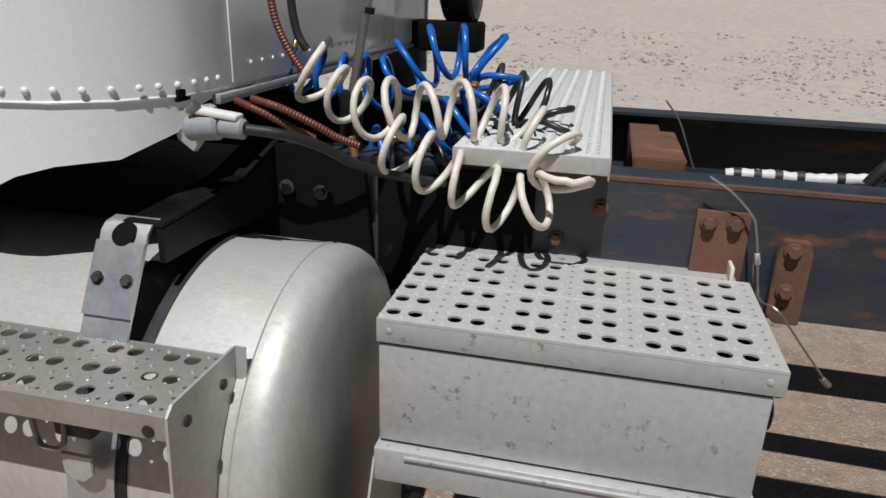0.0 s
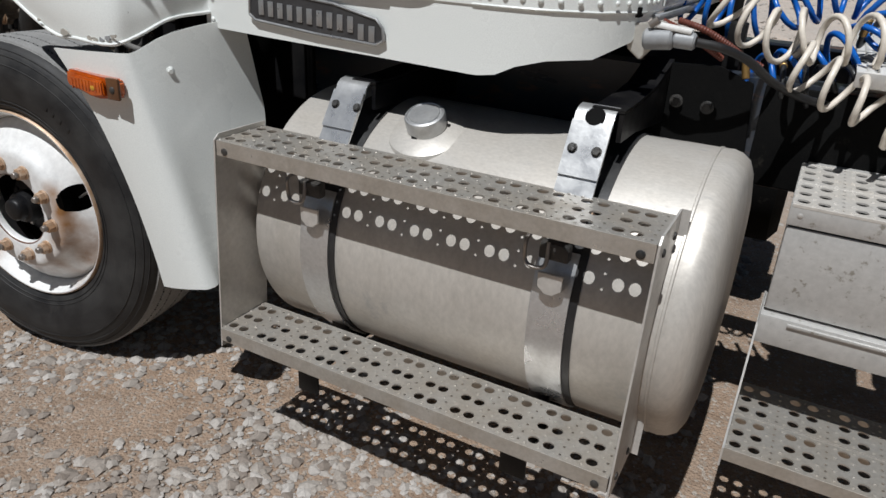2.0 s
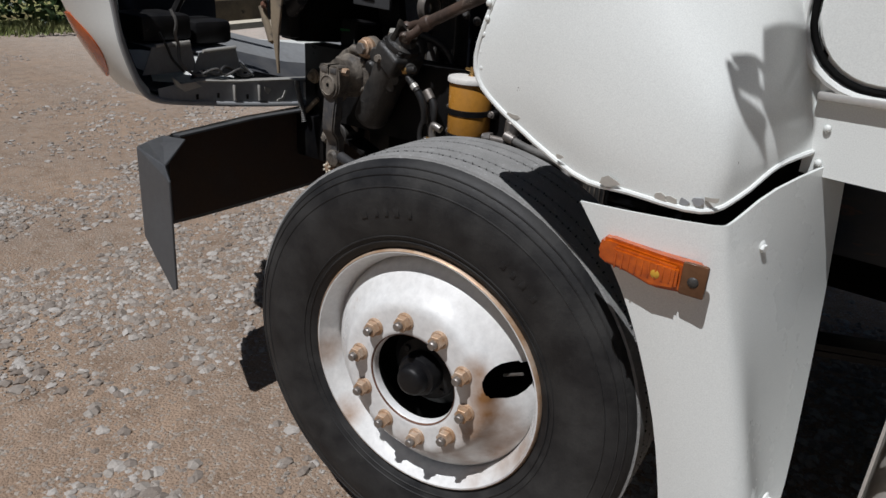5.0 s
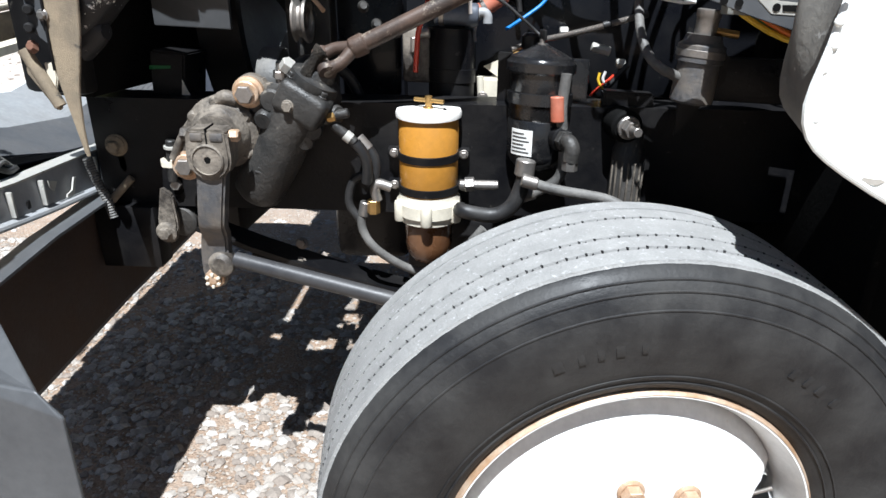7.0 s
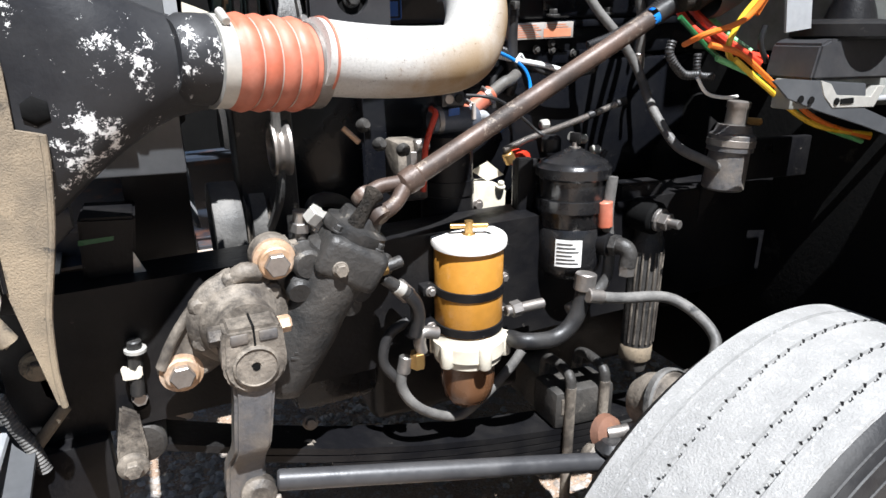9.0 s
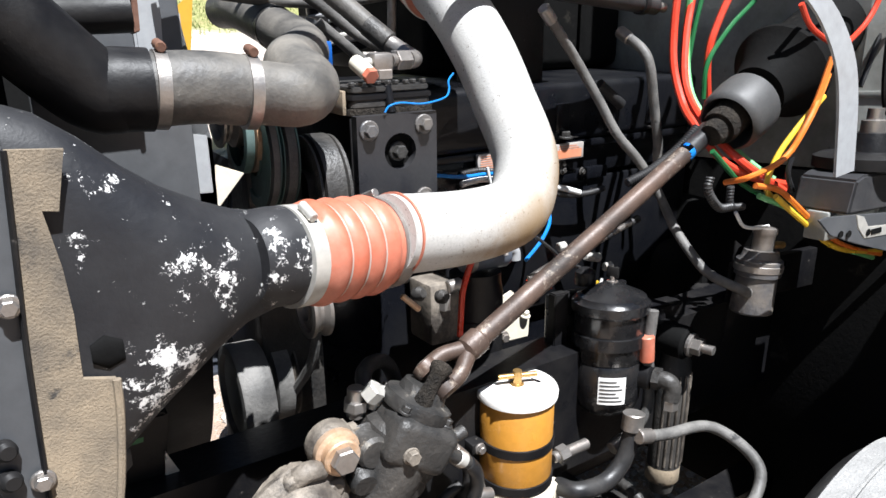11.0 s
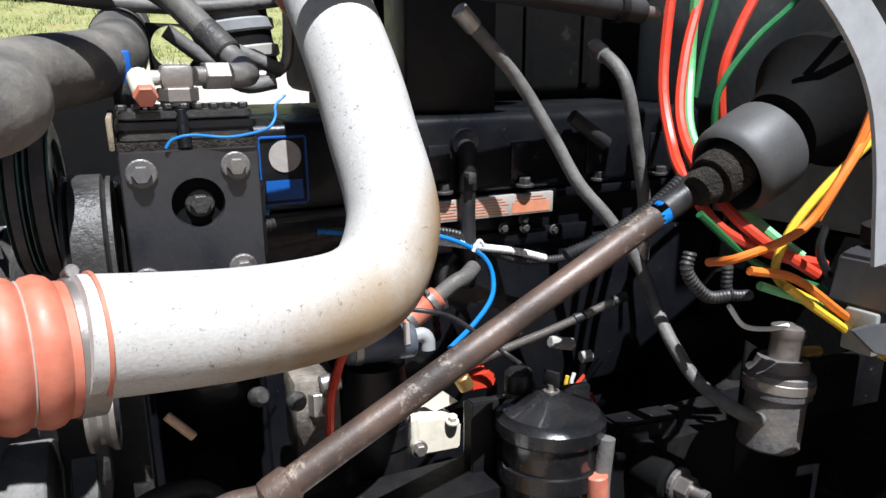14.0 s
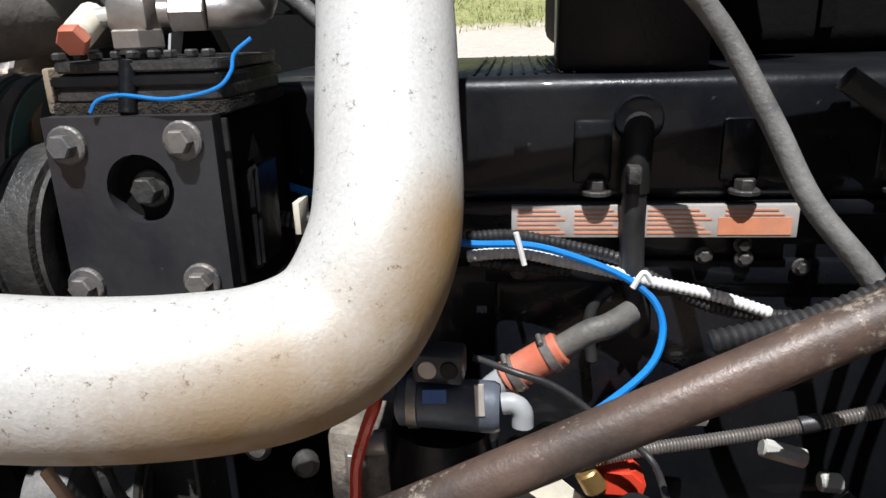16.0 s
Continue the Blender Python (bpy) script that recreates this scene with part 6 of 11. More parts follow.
def pulley(c, r, w, grooves=2, ax=(1, 0, 0), hub=0.4, bm=None):
    prof = [(r * hub, 0), (r * hub, w * 0.2), (r * 0.78, w * 0.2), (r * 0.8, 0)]
    for i in range(grooves):
        a, b = w * i / grooves, w * (i + 1) / grooves
        prof += [(r, a + 0.001), (r, a + (b - a) * 0.18), (r * 0.84, a + (b - a) * 0.42), (r * 0.84, a + (b - a) * 0.58), (r, b - (b - a) * 0.18)]
    prof += [(r, w), (r * 0.8, w), (r * 0.78, w * 0.8), (r * hub, w * 0.8)]
    return lathe(c, ax, prof, 48, bm, False, False)


def build_belt_drive():
    b = thing("belt_drive", (-0.69, 0.85, 0.95), "grey steel belt pulleys with rubber belts on the engine front", "pulley")
    part("compressor_pulley", pulley((-0.647, 0.715, 1.390), 0.078, 0.046, 2), IRON_DARK, b, "black compressor pulley")
    part("belt", lathe((-0.640, 0.715, 1.390), (1, 0, 0), [(0.070, 0), (0.0795, 0.002), (0.080, 0.030), (0.070, 0.032)], 48, None, False, False), IRON_DARK, b, "worn grey belt")
    part("idler_pulley", pulley((-0.655, 0.72, 1.215), 0.045, 0.03, 1), STEEL, b, "bright idler pulley")
    part("crank_pulley", pulley((-0.70, 0.85, 1.066), 0.075, 0.05, 3), IRON, b, "worn steel crank pulley")
    part("belt", lathe((-0.69, 0.85, 1.066), (1, 0, 0), [(0.070, 0), (0.079, 0.002), (0.079, 0.028), (0.070, 0.03)], 48, None, False, False), HOSE_GREY, b, "worn grey belt")
    part("damper_rim", lathe((-0.757, 0.80, 1.066), (1, 0, 0), [(0.04, 0.008), (0.068, 0.008), (0.070, 0), (0.083, 0.001), (0.085, 0.004), (0.085, 0.046), (0.083, 0.049), (0.06, 0.05)], 48), HOSE_GREY, b, "broad worn grey damper rim")
    part("alternator_pulley", pulley((-0.735, 0.80, 1.50), 0.05, 0.05, 2), STEEL, b, "worn bare pulley")
    part("belt_run", sweep(smooth_path([(-0.645, 0.68, 1.34), (-0.645, 0.70, 1.25), (-0.645, 0.72, 1.14), (-0.665, 0.80, 1.04)], 4), 0.008, 8), HOSE_GREY, b)
    part("brown_pulley", pulley((-0.70, 0.78, 1.47), 0.055, 0.045, 1), NUT_RUST, b, "rust-brown pulley")
    part("blue_rim", lathe((-0.715, 0.78, 1.47), (1, 0, 0), [(0.045, 0), (0.056, 0.001), (0.056, 0.012), (0.045, 0.013)], 32, None, False, False), TEAL, b)
    for px in [(-0.573, 0.560, 1.263)]:
        part("brass_fitting", rod(V(*px), V(*px) + V(0.022, -0.008, -0.022), 0.0045, 10, 0.001), NUT_RUST, b)
    part("bracket", box(-0.70, -0.60, 0.80, 0.90, 0.98, 1.45, 0.006), IRON_DARK, b)
    for a, e in ([(-0.696, 0.690, 1.442), (-0.679, 0.690, 1.441)], [(-0.676, 0.690, 1.441), (-0.653, 0.690, 1.441)]):
        q, w = V(*a) + V(0, 0.078, 0), abs(e[0] - a[0])
        part("grooved_pulley", pulley(q, 0.078, w, 2), TEAL, b, "teal-green painted pulley")
        part("belt", lathe(q + V(w * 0.2, 0, 0), (1, 0, 0), [(0.070, 0), (0.080, 0.002), (0.080, w * 0.62), (0.070, w * 0.66)], 40, None, False, False), HOSE_GREY, b, "worn ribbed belt")
    part("alternator", rod((-0.66, 1.48, 1.15), (-0.36, 1.48, 1.15), 0.085, 24, 0.02), IRON_DARK, b, "dark alternator body")
    return b


in_axes(BAY, build_belt_drive)


# ---- upper radiator hose ----
def build_rad_hose():
    h = thing("radiator_hose", (-0.72, 0.55, 1.48), "black rubber radiator hose with worm-drive clamps", "hose")
    pts = [(-0.866, 0.530, 1.531), (-0.811, 0.530, 1.533), (-0.762, 0.530, 1.529), (-0.716, 0.530, 1.526)]
    part("sleeve", tube(pts[:3], 0.0375, 28), HOSE_DUSTY, h, "thick dusty rubber sleeve")
    e = [(-0.773, 0.530, 1.529), (-0.734, 0.530, 1.525), (-0.701, 0.530, 1.523)]
    up = e + [V(*e[-1]) + V(0.028, 0.04, 0.012), V(*e[-1]) + V(0.03, 0.11, 0.035), (-0.600, 0.78, 1.585), (-0.590, 0.95, 1.625), (-0.585, 1.16, 1.668), (-0.58, 1.3, 1.68)]
    part("elbow", tube(up, 0.0345, 28), HOSE_DUSTY, h, "black rubber elbow going back and up")
    ax = V(*pts[2]) - V(*pts[1])
    clamp_ring([(-0.850, 0.530, 1.531)][0], ax, 0.0382, 0.014, h, None, "clamp", "bright worm-drive clamp", True, (0, -0.2, 1))
    clamp_ring([(-0.758, 0.530, 1.527)][0], ax, 0.0382, 0.014, h, None, "clamp", "bright worm-drive clamp", True, (0, -0.2, 1))
    part("outlet", tube([(-1.04, 0.50, 1.62), (-0.985, 0.50, 1.60)] + [V(*p) for p in [(-0.915, 0.520, 1.535), (-0.889, 0.520, 1.532), (-0.861, 0.520, 1.531)]], 0.041, 24), BLACK_PLASTIC, h, "wrinkled black plastic outlet neck")
    part("cross_pipe", rod(*[(-0.962, 0.600, 1.604), (-0.858, 0.600, 1.610)], 0.020, 20), BLACK_PLASTIC, h, "black cross pipe above")
    part("rust_flange", poly_y([(-0.856, 0.585, 1.643), (-0.850, 0.585, 1.643), (-0.852, 0.585, 1.591), (-0.858, 0.585, 1.589)], 0.03, 0.001), RUST, h)
    part("pipe_ring", lathe((-0.59, 0.93, 1.62), (0.03, 1, 0.22), [(0.034, 0), (0.0362, 0.002), (0.0362, 0.018), (0.034, 0.02)], 28, None, False, False), BLACK, h)
    return h


in_axes(BAY, build_rad_hose, (0.008, 0.029, -0.002))


# ---- air compressor ----
def build_compressor():
    c = thing("air_compressor", (-0.53, 0.75, 1.30), "black engine air compressor with square bolted end plate", "compressor")
    X0, X1, Z0, Z1, Y = -0.592, -0.4615, 1.350, 1.494, 0.648
    pl = part("end_plate", hole_plate(X0, X1, Z0, Z1, -0.5235, 1.4405, 0.0262, Y, Y + 0.016), PLATE_BLACK, c, "dark grey square end plate with a round hole")
    part("crank_case", box(X0 + 0.01, X1 - 0.008, Y + 0.0165, 0.84, 1.325, 1.490, 0.012), BLACK_MATT, c, "black crank case")
    # Matt black disc puts the hole's inner shade into colour.
    part("hole_back", lathe((-0.5235, Y + 0.0155, 1.4405), (0, -1, 0), [(0.0262, 0), (0.0262, 0.001)], 24), BLACK_MATT, c)
    bolt_at((-0.5215, Y + 0.0145, 1.4385), (0, -1, 0), 0.0105, 0.016, 1.4, IRON_DARK, c, "shaft_bolt")
    for x, z in ((-0.574, 1.474), (-0.4845, 1.4765), (-0.580, 1.364), (-0.485, 1.368)):
        bolt_at((x, Y, z), (0, -1, 0), 0.0095, 0.013, 1.55, ARM_STEEL, c, "plate_bolt", "worn grey hexagon bolt with washer")
    part("gasket", box(X0 - 0.002, X1 + 0.004, Y + 0.016, Y + 0.020, Z0 + 0.01, Z1 - 0.004, 0.001), BLACK, c)
    h = part("head", box(-0.588, -0.460, 0.668, 0.80, 1.490, 1.524, 0.006), IRON_DARK, c, "black cylinder head with edges worn brown")
    for i, (dx, dy, th) in enumerate(((0.0, 0.0, 0.010), (0.003, 0.003, 0.009), (0.0005, 0.001, 0.008), (0.004, 0.004, 0.008))):
        m = Matrix.Translation((0, 0, 1.4925 + 0.0105 * i)) @ Matrix(((1, 0, 0, 0), (0, 0, 1, 0), (0, 1, 0, 0), (0, 0, 0, 1)))
        part("head_layer", plate(round_rect(-0.594 + dx, -0.456 - dx, 0.662 + dy, 0.806 - dy, 0.010, 4), th, m, 0.0015), (MUD_DARK, IRON_DARK, BLACK, IRON_DARK)[i], c, "oily cast head layer")
    part("brown_edge", box(-0.6005, -0.5945, 0.672, 0.79, 1.494, 1.528, 0.002), MUD_STEEL, h, "oily brown head edge")
    part("head_ridge", rod((-0.530, 0.660, 1.494), (-0.530, 0.672, 1.532), 0.007, 10, 0.001), BLACK, h)
    for k in range(9):
        a = V(-0.585 + 0.0145 * k, 0.674 + 0.004 * (k % 2), 1.533)
        part("head_bolt", hexnut(a, (0, 0, 1), 0.0055, 0.006), IRON_DARK, h, "", False)
    part("side_cover", poly_y([(-0.470, 0.690, 1.437), (-0.453, 0.690, 1.449), (-0.449, 0.690, 1.451), (-0.451, 0.690, 1.365), (-0.463, 0.690, 1.360), (-0.466, 0.690, 1.392), (-0.472, 0.690, 1.415)], 0.05, 0.003), BLACK, c, "black side cover")
    part("base_fitting", lathe((-0.530, 0.691, 1.530), (0, 0, 1), [(0.014, 0), (0.014, 0.006), (0.018, 0.0065), (0.018, 0.010)], 20), IRON_DARK, c)
    t = part("tee_fitting", hexnut((-0.530, 0.691, 1.540), (0, 0, 1), 0.0205, 0.014), STEEL, c, "steel tee fitting", False)
    part("tee_body", box(-0.546, -0.514, 0.677, 0.705, 1.552, 1.577, 0.005), STEEL, t, "worn steel tee body")
    part("tee_neck", rod((-0.512, 0.693, 1.565), (-0.500, 0.697, 1.565), 0.010, 12), STEEL, t)
    part("tee_nut", hexnut((-0.503, 0.696, 1.565), (1, 0.2, 0), 0.0155, 0.026), STEEL, t, "steel union nut", False)
    part("plug_neck", rod((-0.546, 0.690, 1.564), (-0.562, 0.687, 1.562), 0.0075, 10, 0.001), TIN, t, "bright nipple")
    part("plug_body", rod((-0.566, 0.698, 1.565), (-0.562, 0.664, 1.550), 0.0115, 12, 0.002), CREAM, t, "tan plug body")
    part("red_plug", hexnut((-0.562, 0.664, 1.550), (0.05, -0.9, -0.42), 0.0115, 0.010), SILICONE, t, "faded red hexagon plug", False)
    part("blue_cap", box(-0.589, -0.570, 0.762, 0.781, 1.556, 1.592, 0.003), INK_BLUE, c, "blue plastic valve cap")
    part("blue_cap_neck", rod((-0.580, 0.772, 1.526), (-0.580, 0.772, 1.558), 0.012, 12), IRON_DARK, c)
    part("elbow_pipe", tube([(-0.478, 0.701, 1.565), (-0.462, 0.71, 1.565), (-0.452, 0.735, 1.567), (-0.456, 0.762, 1.577), (-0.466, 0.782, 1.589)], 0.0135, 14), STEEL, c, "bare steel discharge elbow")
    part("hose_ferrule", rod((-0.464, 0.780, 1.587), (-0.486, 0.812, 1.615), 0.0175, 16, 0.002), IRON_DARK, c, "crimped hose ferrule")
    part("discharge_hose", tube([(-0.484, 0.81, 1.613), (-0.515, 0.85, 1.652), (-0.55, 0.90, 1.69), (-0.62, 0.98, 1.72), (-0.72, 1.05, 1.73)], 0.0165, 14), HOSE_DUSTY, c, "dusty braided discharge hose")
    part("hose_tie", rod((-0.552, 0.897, 1.690), (-0.562, 0.915, 1.695), 0.020, 16, 0.001), IRON, c)
    return c


in_axes(COMPRESSOR_AXES, build_compressor)


# ---- engine ----
def build_engine():
    e = thing("engine_block", (-0.1, 1.1, 0.55), "black diesel engine block with rocker cover and data plates", "engine")
    part("block", box(-0.60, 0.42, 0.925, 1.36, 0.72, 1.338, 0.012), ENGINE, e, "black cast block")
    part("oil_pan", box(-0.45, 0.40, 0.93, 1.30, 0.50, 0.73, 0.03, None, 3), BLACK, e, "black oil pan")
    rc = part("rocker_cover", box(-0.545, 0.36, 0.872, 1.30, 1.412, 1.530, 0.014, None, 4), ENGINE, e, "glossy black rocker cover")
    part("cover_flange", box(-0.555, 0.37, 0.876, 1.31, 1.396, 1.4115, 0.003), ENGINE, e, "cover flange")
    part("head_side", box(-0.555, 0.37, 0.895, 1.32, 1.335, 1.396, 0.004), ENGINE, e, "black cylinder head side")
    part("lower_flange", box(-0.29, 0.10, 0.885, 0.90, 1.322, 1.348, 0.003), ENGINE, e)
    part("side_cover", box(-0.28, 0.38, 0.895, 0.926, 1.05, 1.325, 0.010), ENGINE, e, "black side cover")
    for i in range(9):
        part("cover_rib", box(-0.30 + i * 0.012, -0.297 + i * 0.012, 0.90, 1.25, 1.5305, 1.5325, 0.0006), ENGINE, rc)
    for x in (-0.186, -0.051, 0.085, 0.21):
        bm = lathe((x, 0.878, 1.49), (0, -1, 0), [(0.022, -0.01), (0.022, 0.002), (0.017, 0.006)], 20)
        add_box(bm, x - 0.018, x + 0.018, 0.868, 0.88, 1.43, 1.49, 0.004)
        part("cover_boss", bm, ENGINE, rc, "moulded bolt boss")
        bolt_at((x + 0.004, 0.864, 1.421), (0, 0, 1), 0.0095, 0.014, 1.5, IRON_DARK, rc, "cover_bolt")
    g = part("grommet", lathe((-0.145, 0.873, 1.490), (0, -1, 0), [(0.022, 0), (0.023, 0.003), (0.021, 0.006), (0.016, 0.004)], 28), ENGINE, rc, "round breather grommet")
    part("breather_elbow", tube([(-0.145, 0.90, 1.485), (-0.145, 0.865, 1.482), (-0.147, 0.857, 1.46), (-0.148, 0.855, 1.425)], 0.0135, 16), BLACK_PLASTIC, e, "black breather elbow")
    part("breather_tube", tube([(-0.148, 0.855, 1.43), (-0.148, 0.855, 1.38), (-0.145, 0.858, 1.34), (-0.135, 0.87, 1.30), (-0.13, 0.89, 1.27)], 0.0118, 14), HOSE_BLACK, e, "black breather tube")
    part("breather_clip", box(-0.158, -0.146, 0.83, 0.85, 1.437, 1.453, 0.002), IRON_DARK, e)
    part("gear_case", box(-0.64, -0.44, 0.90, 1.45, 0.60, 1.40, 0.03), ENGINE, e, "black front gear case")
    # data plates with plain rows of print
    for x0, x1, name in ((-0.262, -0.150, "data_plate"), (-0.140, 0.006, "data_plate")):
        pl = part(name, box(x0, x1, 0.866, 0.874, 1.377, 1.409, 0.0008), TAG, e, "worn metal data plate with unreadable print")
        for i in range(6):
            z = 1.381 + i * 0.0045
            for a, b in ((0.05, 0.46), (0.54, 0.95)):
                if x1 > 0 and b > 0.6 and i < 4:
                    continue
                part("print_bar", box(x0 + (x1 - x0) * a, x0 + (x1 - x0) * (b - 0.04 * (i % 3)), 0.8653, 0.8659, z, z + 0.0017, 0), TAG_ORANGE, pl, "", False)
        if x1 > 0:
            part("orange_field", box(x0 + (x1 - x0) * 0.5, x1 - 0.006, 0.8651, 0.8658, 1.380, 1.397, 0), TAG_ORANGE, pl, "orange printed field", False)
    # maker's plate as plain shapes
    part("plate_oval", lathe((-0.405, 0.8715, 1.487), (0, -1, 0), [(0.021, 0), (0.021, 0.0012)], 28), TAG, rc, "plain pale oval plate")
    fr = round_rect(-0.438, -0.378, 1.425, 1.512, 0.004, 3)
    part("blue_frame", sweep([V(x, 0.8705, z) for x, z in fr + fr[:1]], 0.0018, 6), INK_BLUE, rc, "blue printed frame")
    part("blue_field", box(-0.432, -0.384, 0.8692, 0.8705, 1.430, 1.456, 0), INK_BLUE, rc, "blue printed field", False)
    # grey vertical bracket between compressor and cover
    part("front_cover", poly_y([(-0.524, 0.860, 1.530), (-0.488, 0.860, 1.529), (-0.489, 0.860, 1.438), (-0.525, 0.860, 1.439)], 0.02, 0.002), ENGINE, e, "black front cover panel")
    for px in [(-0.074, 0.880, 1.355), (-0.038, 0.880, 1.366), (-0.036, 0.880, 1.352), (-0.255, 0.880, 1.338), (0.019, 0.880, 1.343)]:
        bolt_at(px, (0, -1, 0), 0.006, 0.008, 1.5, IRON_DARK, e)
    part("tan_spacer", box(-0.458, -0.452, 0.80, 0.83, 1.40, 1.43, 0.001), CREAM, e)
    part("transmission", loft([((0.42, 1.11, 0.95), 0.3, 0.3, 0.9), ((0.6, 1.11, 0.93), 0.24, 0.24, 0.9), ((1.3, 1.11, 0.9), 0.2, 0.2, 0.8), ((1.5, 1.11, 0.9), 0.08, 0.08, 1)], 24), BLACK_MATT, e, "black gearbox")
    part("flywheel_housing", box(0.36, 0.46, 0.80, 1.42, 0.66, 1.24, 0.04), BLACK_MATT, e)
    return e


in_axes(ENGINE_AXES, build_engine)


def build_fuel_pump():
    f = thing("fuel_pump", (-0.32, 0.75, 1.05), "grey electric pump unit with black canister and hose fittings", "pump")
    part("motor", lathe((-0.362, 0.752, 1.243), (1, 0, 0), [(0.019, 0), (0.0235, 0.003), (0.0235, 0.088), (0.021, 0.093)], 28), PUMP_GREY, f, "blue-grey pump motor with a small label")
    part("motor_label", poly_y([(-0.290, 0.727, 1.274), (-0.282, 0.727, 1.275), (-0.281, 0.727, 1.246), (-0.289, 0.727, 1.245)], 0.003), TAG, f)
    part("print_frame", poly_y([(-0.335, 0.727, 1.266), (-0.314, 0.727, 1.268), (-0.314, 0.727, 1.255), (-0.335, 0.727, 1.253)], 0.0025), INK_BLUE, f, "blurred blue print")
    part("motor_collar", lathe((-0.352, 0.752, 1.243), (1, 0, 0), [(0.0235, 0), (0.0255, 0.001), (0.0255, 0.010), (0.0235, 0.011)], 28, None, False, False), STEEL, f)
    part("valve_top", box(-0.345, -0.30, 0.735, 0.775, 1.268, 1.295, 0.004), BADGE, f, "grey valve block")
    part("valve_port", rod((-0.331, 0.733, 1.282), (-0.331, 0.738, 1.282), 0.009, 16, 0.001), STEEL, f)
    part("valve_port", rod((-0.312, 0.733, 1.283), (-0.312, 0.738, 1.283), 0.008, 16, 0.001), BLACK, f)
    part("canister", lathe((-0.325, 0.765, 1.05), (0, 0, 1), [(0.045, 0), (0.05, 0.005), (0.05, 0.13), (0.046, 0.15), (0.046, 0.165)], 32), BLACK, f, "black canister")
    part("canister_band", lathe((-0.325, 0.765, 1.105), (0, 0, 1), [(0.0505, 0), (0.0525, 0.001), (0.0525, 0.028), (0.0505, 0.029)], 32, None, False, False), BLACK, f, "black canister band")
    part("fitting", rod(*[(-0.397, 0.740, 1.202), (-0.370, 0.740, 1.205)], 0.012, 12, 0.002), STEEL, f, "steel side fitting")
    part("fitting_nut", hexnut([(-0.402, 0.740, 1.193)][0], (0, 0, -1), 0.011, 0.03), STEEL, f, "", False)
    part("outlet_elbow", tube([(-0.267, 0.750, 1.248), (-0.257, 0.750, 1.249), (-0.250, 0.750, 1.242), (-0.249, 0.750, 1.228)], 0.010, 12), GREY_PANEL, f, "grey outlet elbow")
    part("side_body", box(-0.43, -0.37, 0.74, 0.82, 1.10, 1.21, 0.008), IRON, f, "dusty cast side body")
    for px in [(-0.505, 0.700, 1.247), (-0.478, 0.700, 1.214), (-0.436, 0.700, 1.202)]:
        part("cast_lug", lathe(px, (0.3, -1, 0.3), [(0.011, 0), (0.012, 0.010), (0.007, 0.018)], 14), IRON_DARK, f)
    return f


in_axes(BAY, build_fuel_pump)


def build_fuel_solenoid():
    f = thing("fuel_valve", (-0.20, 0.79, 1.00), "cream-painted fuel valve block with red valve body", "valve")
    part("block", poly_y([(-0.263, 0.780, 1.114), (-0.214, 0.780, 1.114), (-0.188, 0.780, 1.099), (-0.190, 0.780, 1.057), (-0.245, 0.780, 1.057), (-0.262, 0.780, 1.072)], 0.05, 0.004), CREAM, f, "cream painted block")
    part("pipe", rod(*[(-0.259, 0.780, 1.064), (-0.263, 0.780, 1.117)], 0.008, 10), CREAM, f)
    bolt_at([(-0.256, 0.775, 1.073)][0], (0, -1, 0), 0.009, 0.012, 1.4, STEEL, f)
    bolt_at([(-0.205, 0.775, 1.105)][0], (0, -0.3, 1), 0.007, 0.012, 1.4, CREAM, f)
    part("red_body", poly_y([(-0.183, 0.780, 1.170), (-0.146, 0.780, 1.175), (-0.132, 0.780, 1.162), (-0.137, 0.780, 1.144), (-0.175, 0.780, 1.143)], 0.03, 0.004), WIRE_RED, f, "red valve body")
    part("brass_neck", rod(*[(-0.190, 0.780, 1.171), (-0.179, 0.780, 1.151)], 0.012, 12, 0.002), BRASS, f)
    part("tin_sheet", poly_y([(-0.257, 0.800, 1.137), (-0.221, 0.800, 1.153), (-0.185, 0.800, 1.124), (-0.222, 0.800, 1.114)], 0.003), CREAM, f, "crumpled cream sheet")
    return f


in_axes(BAY, build_fuel_solenoid)


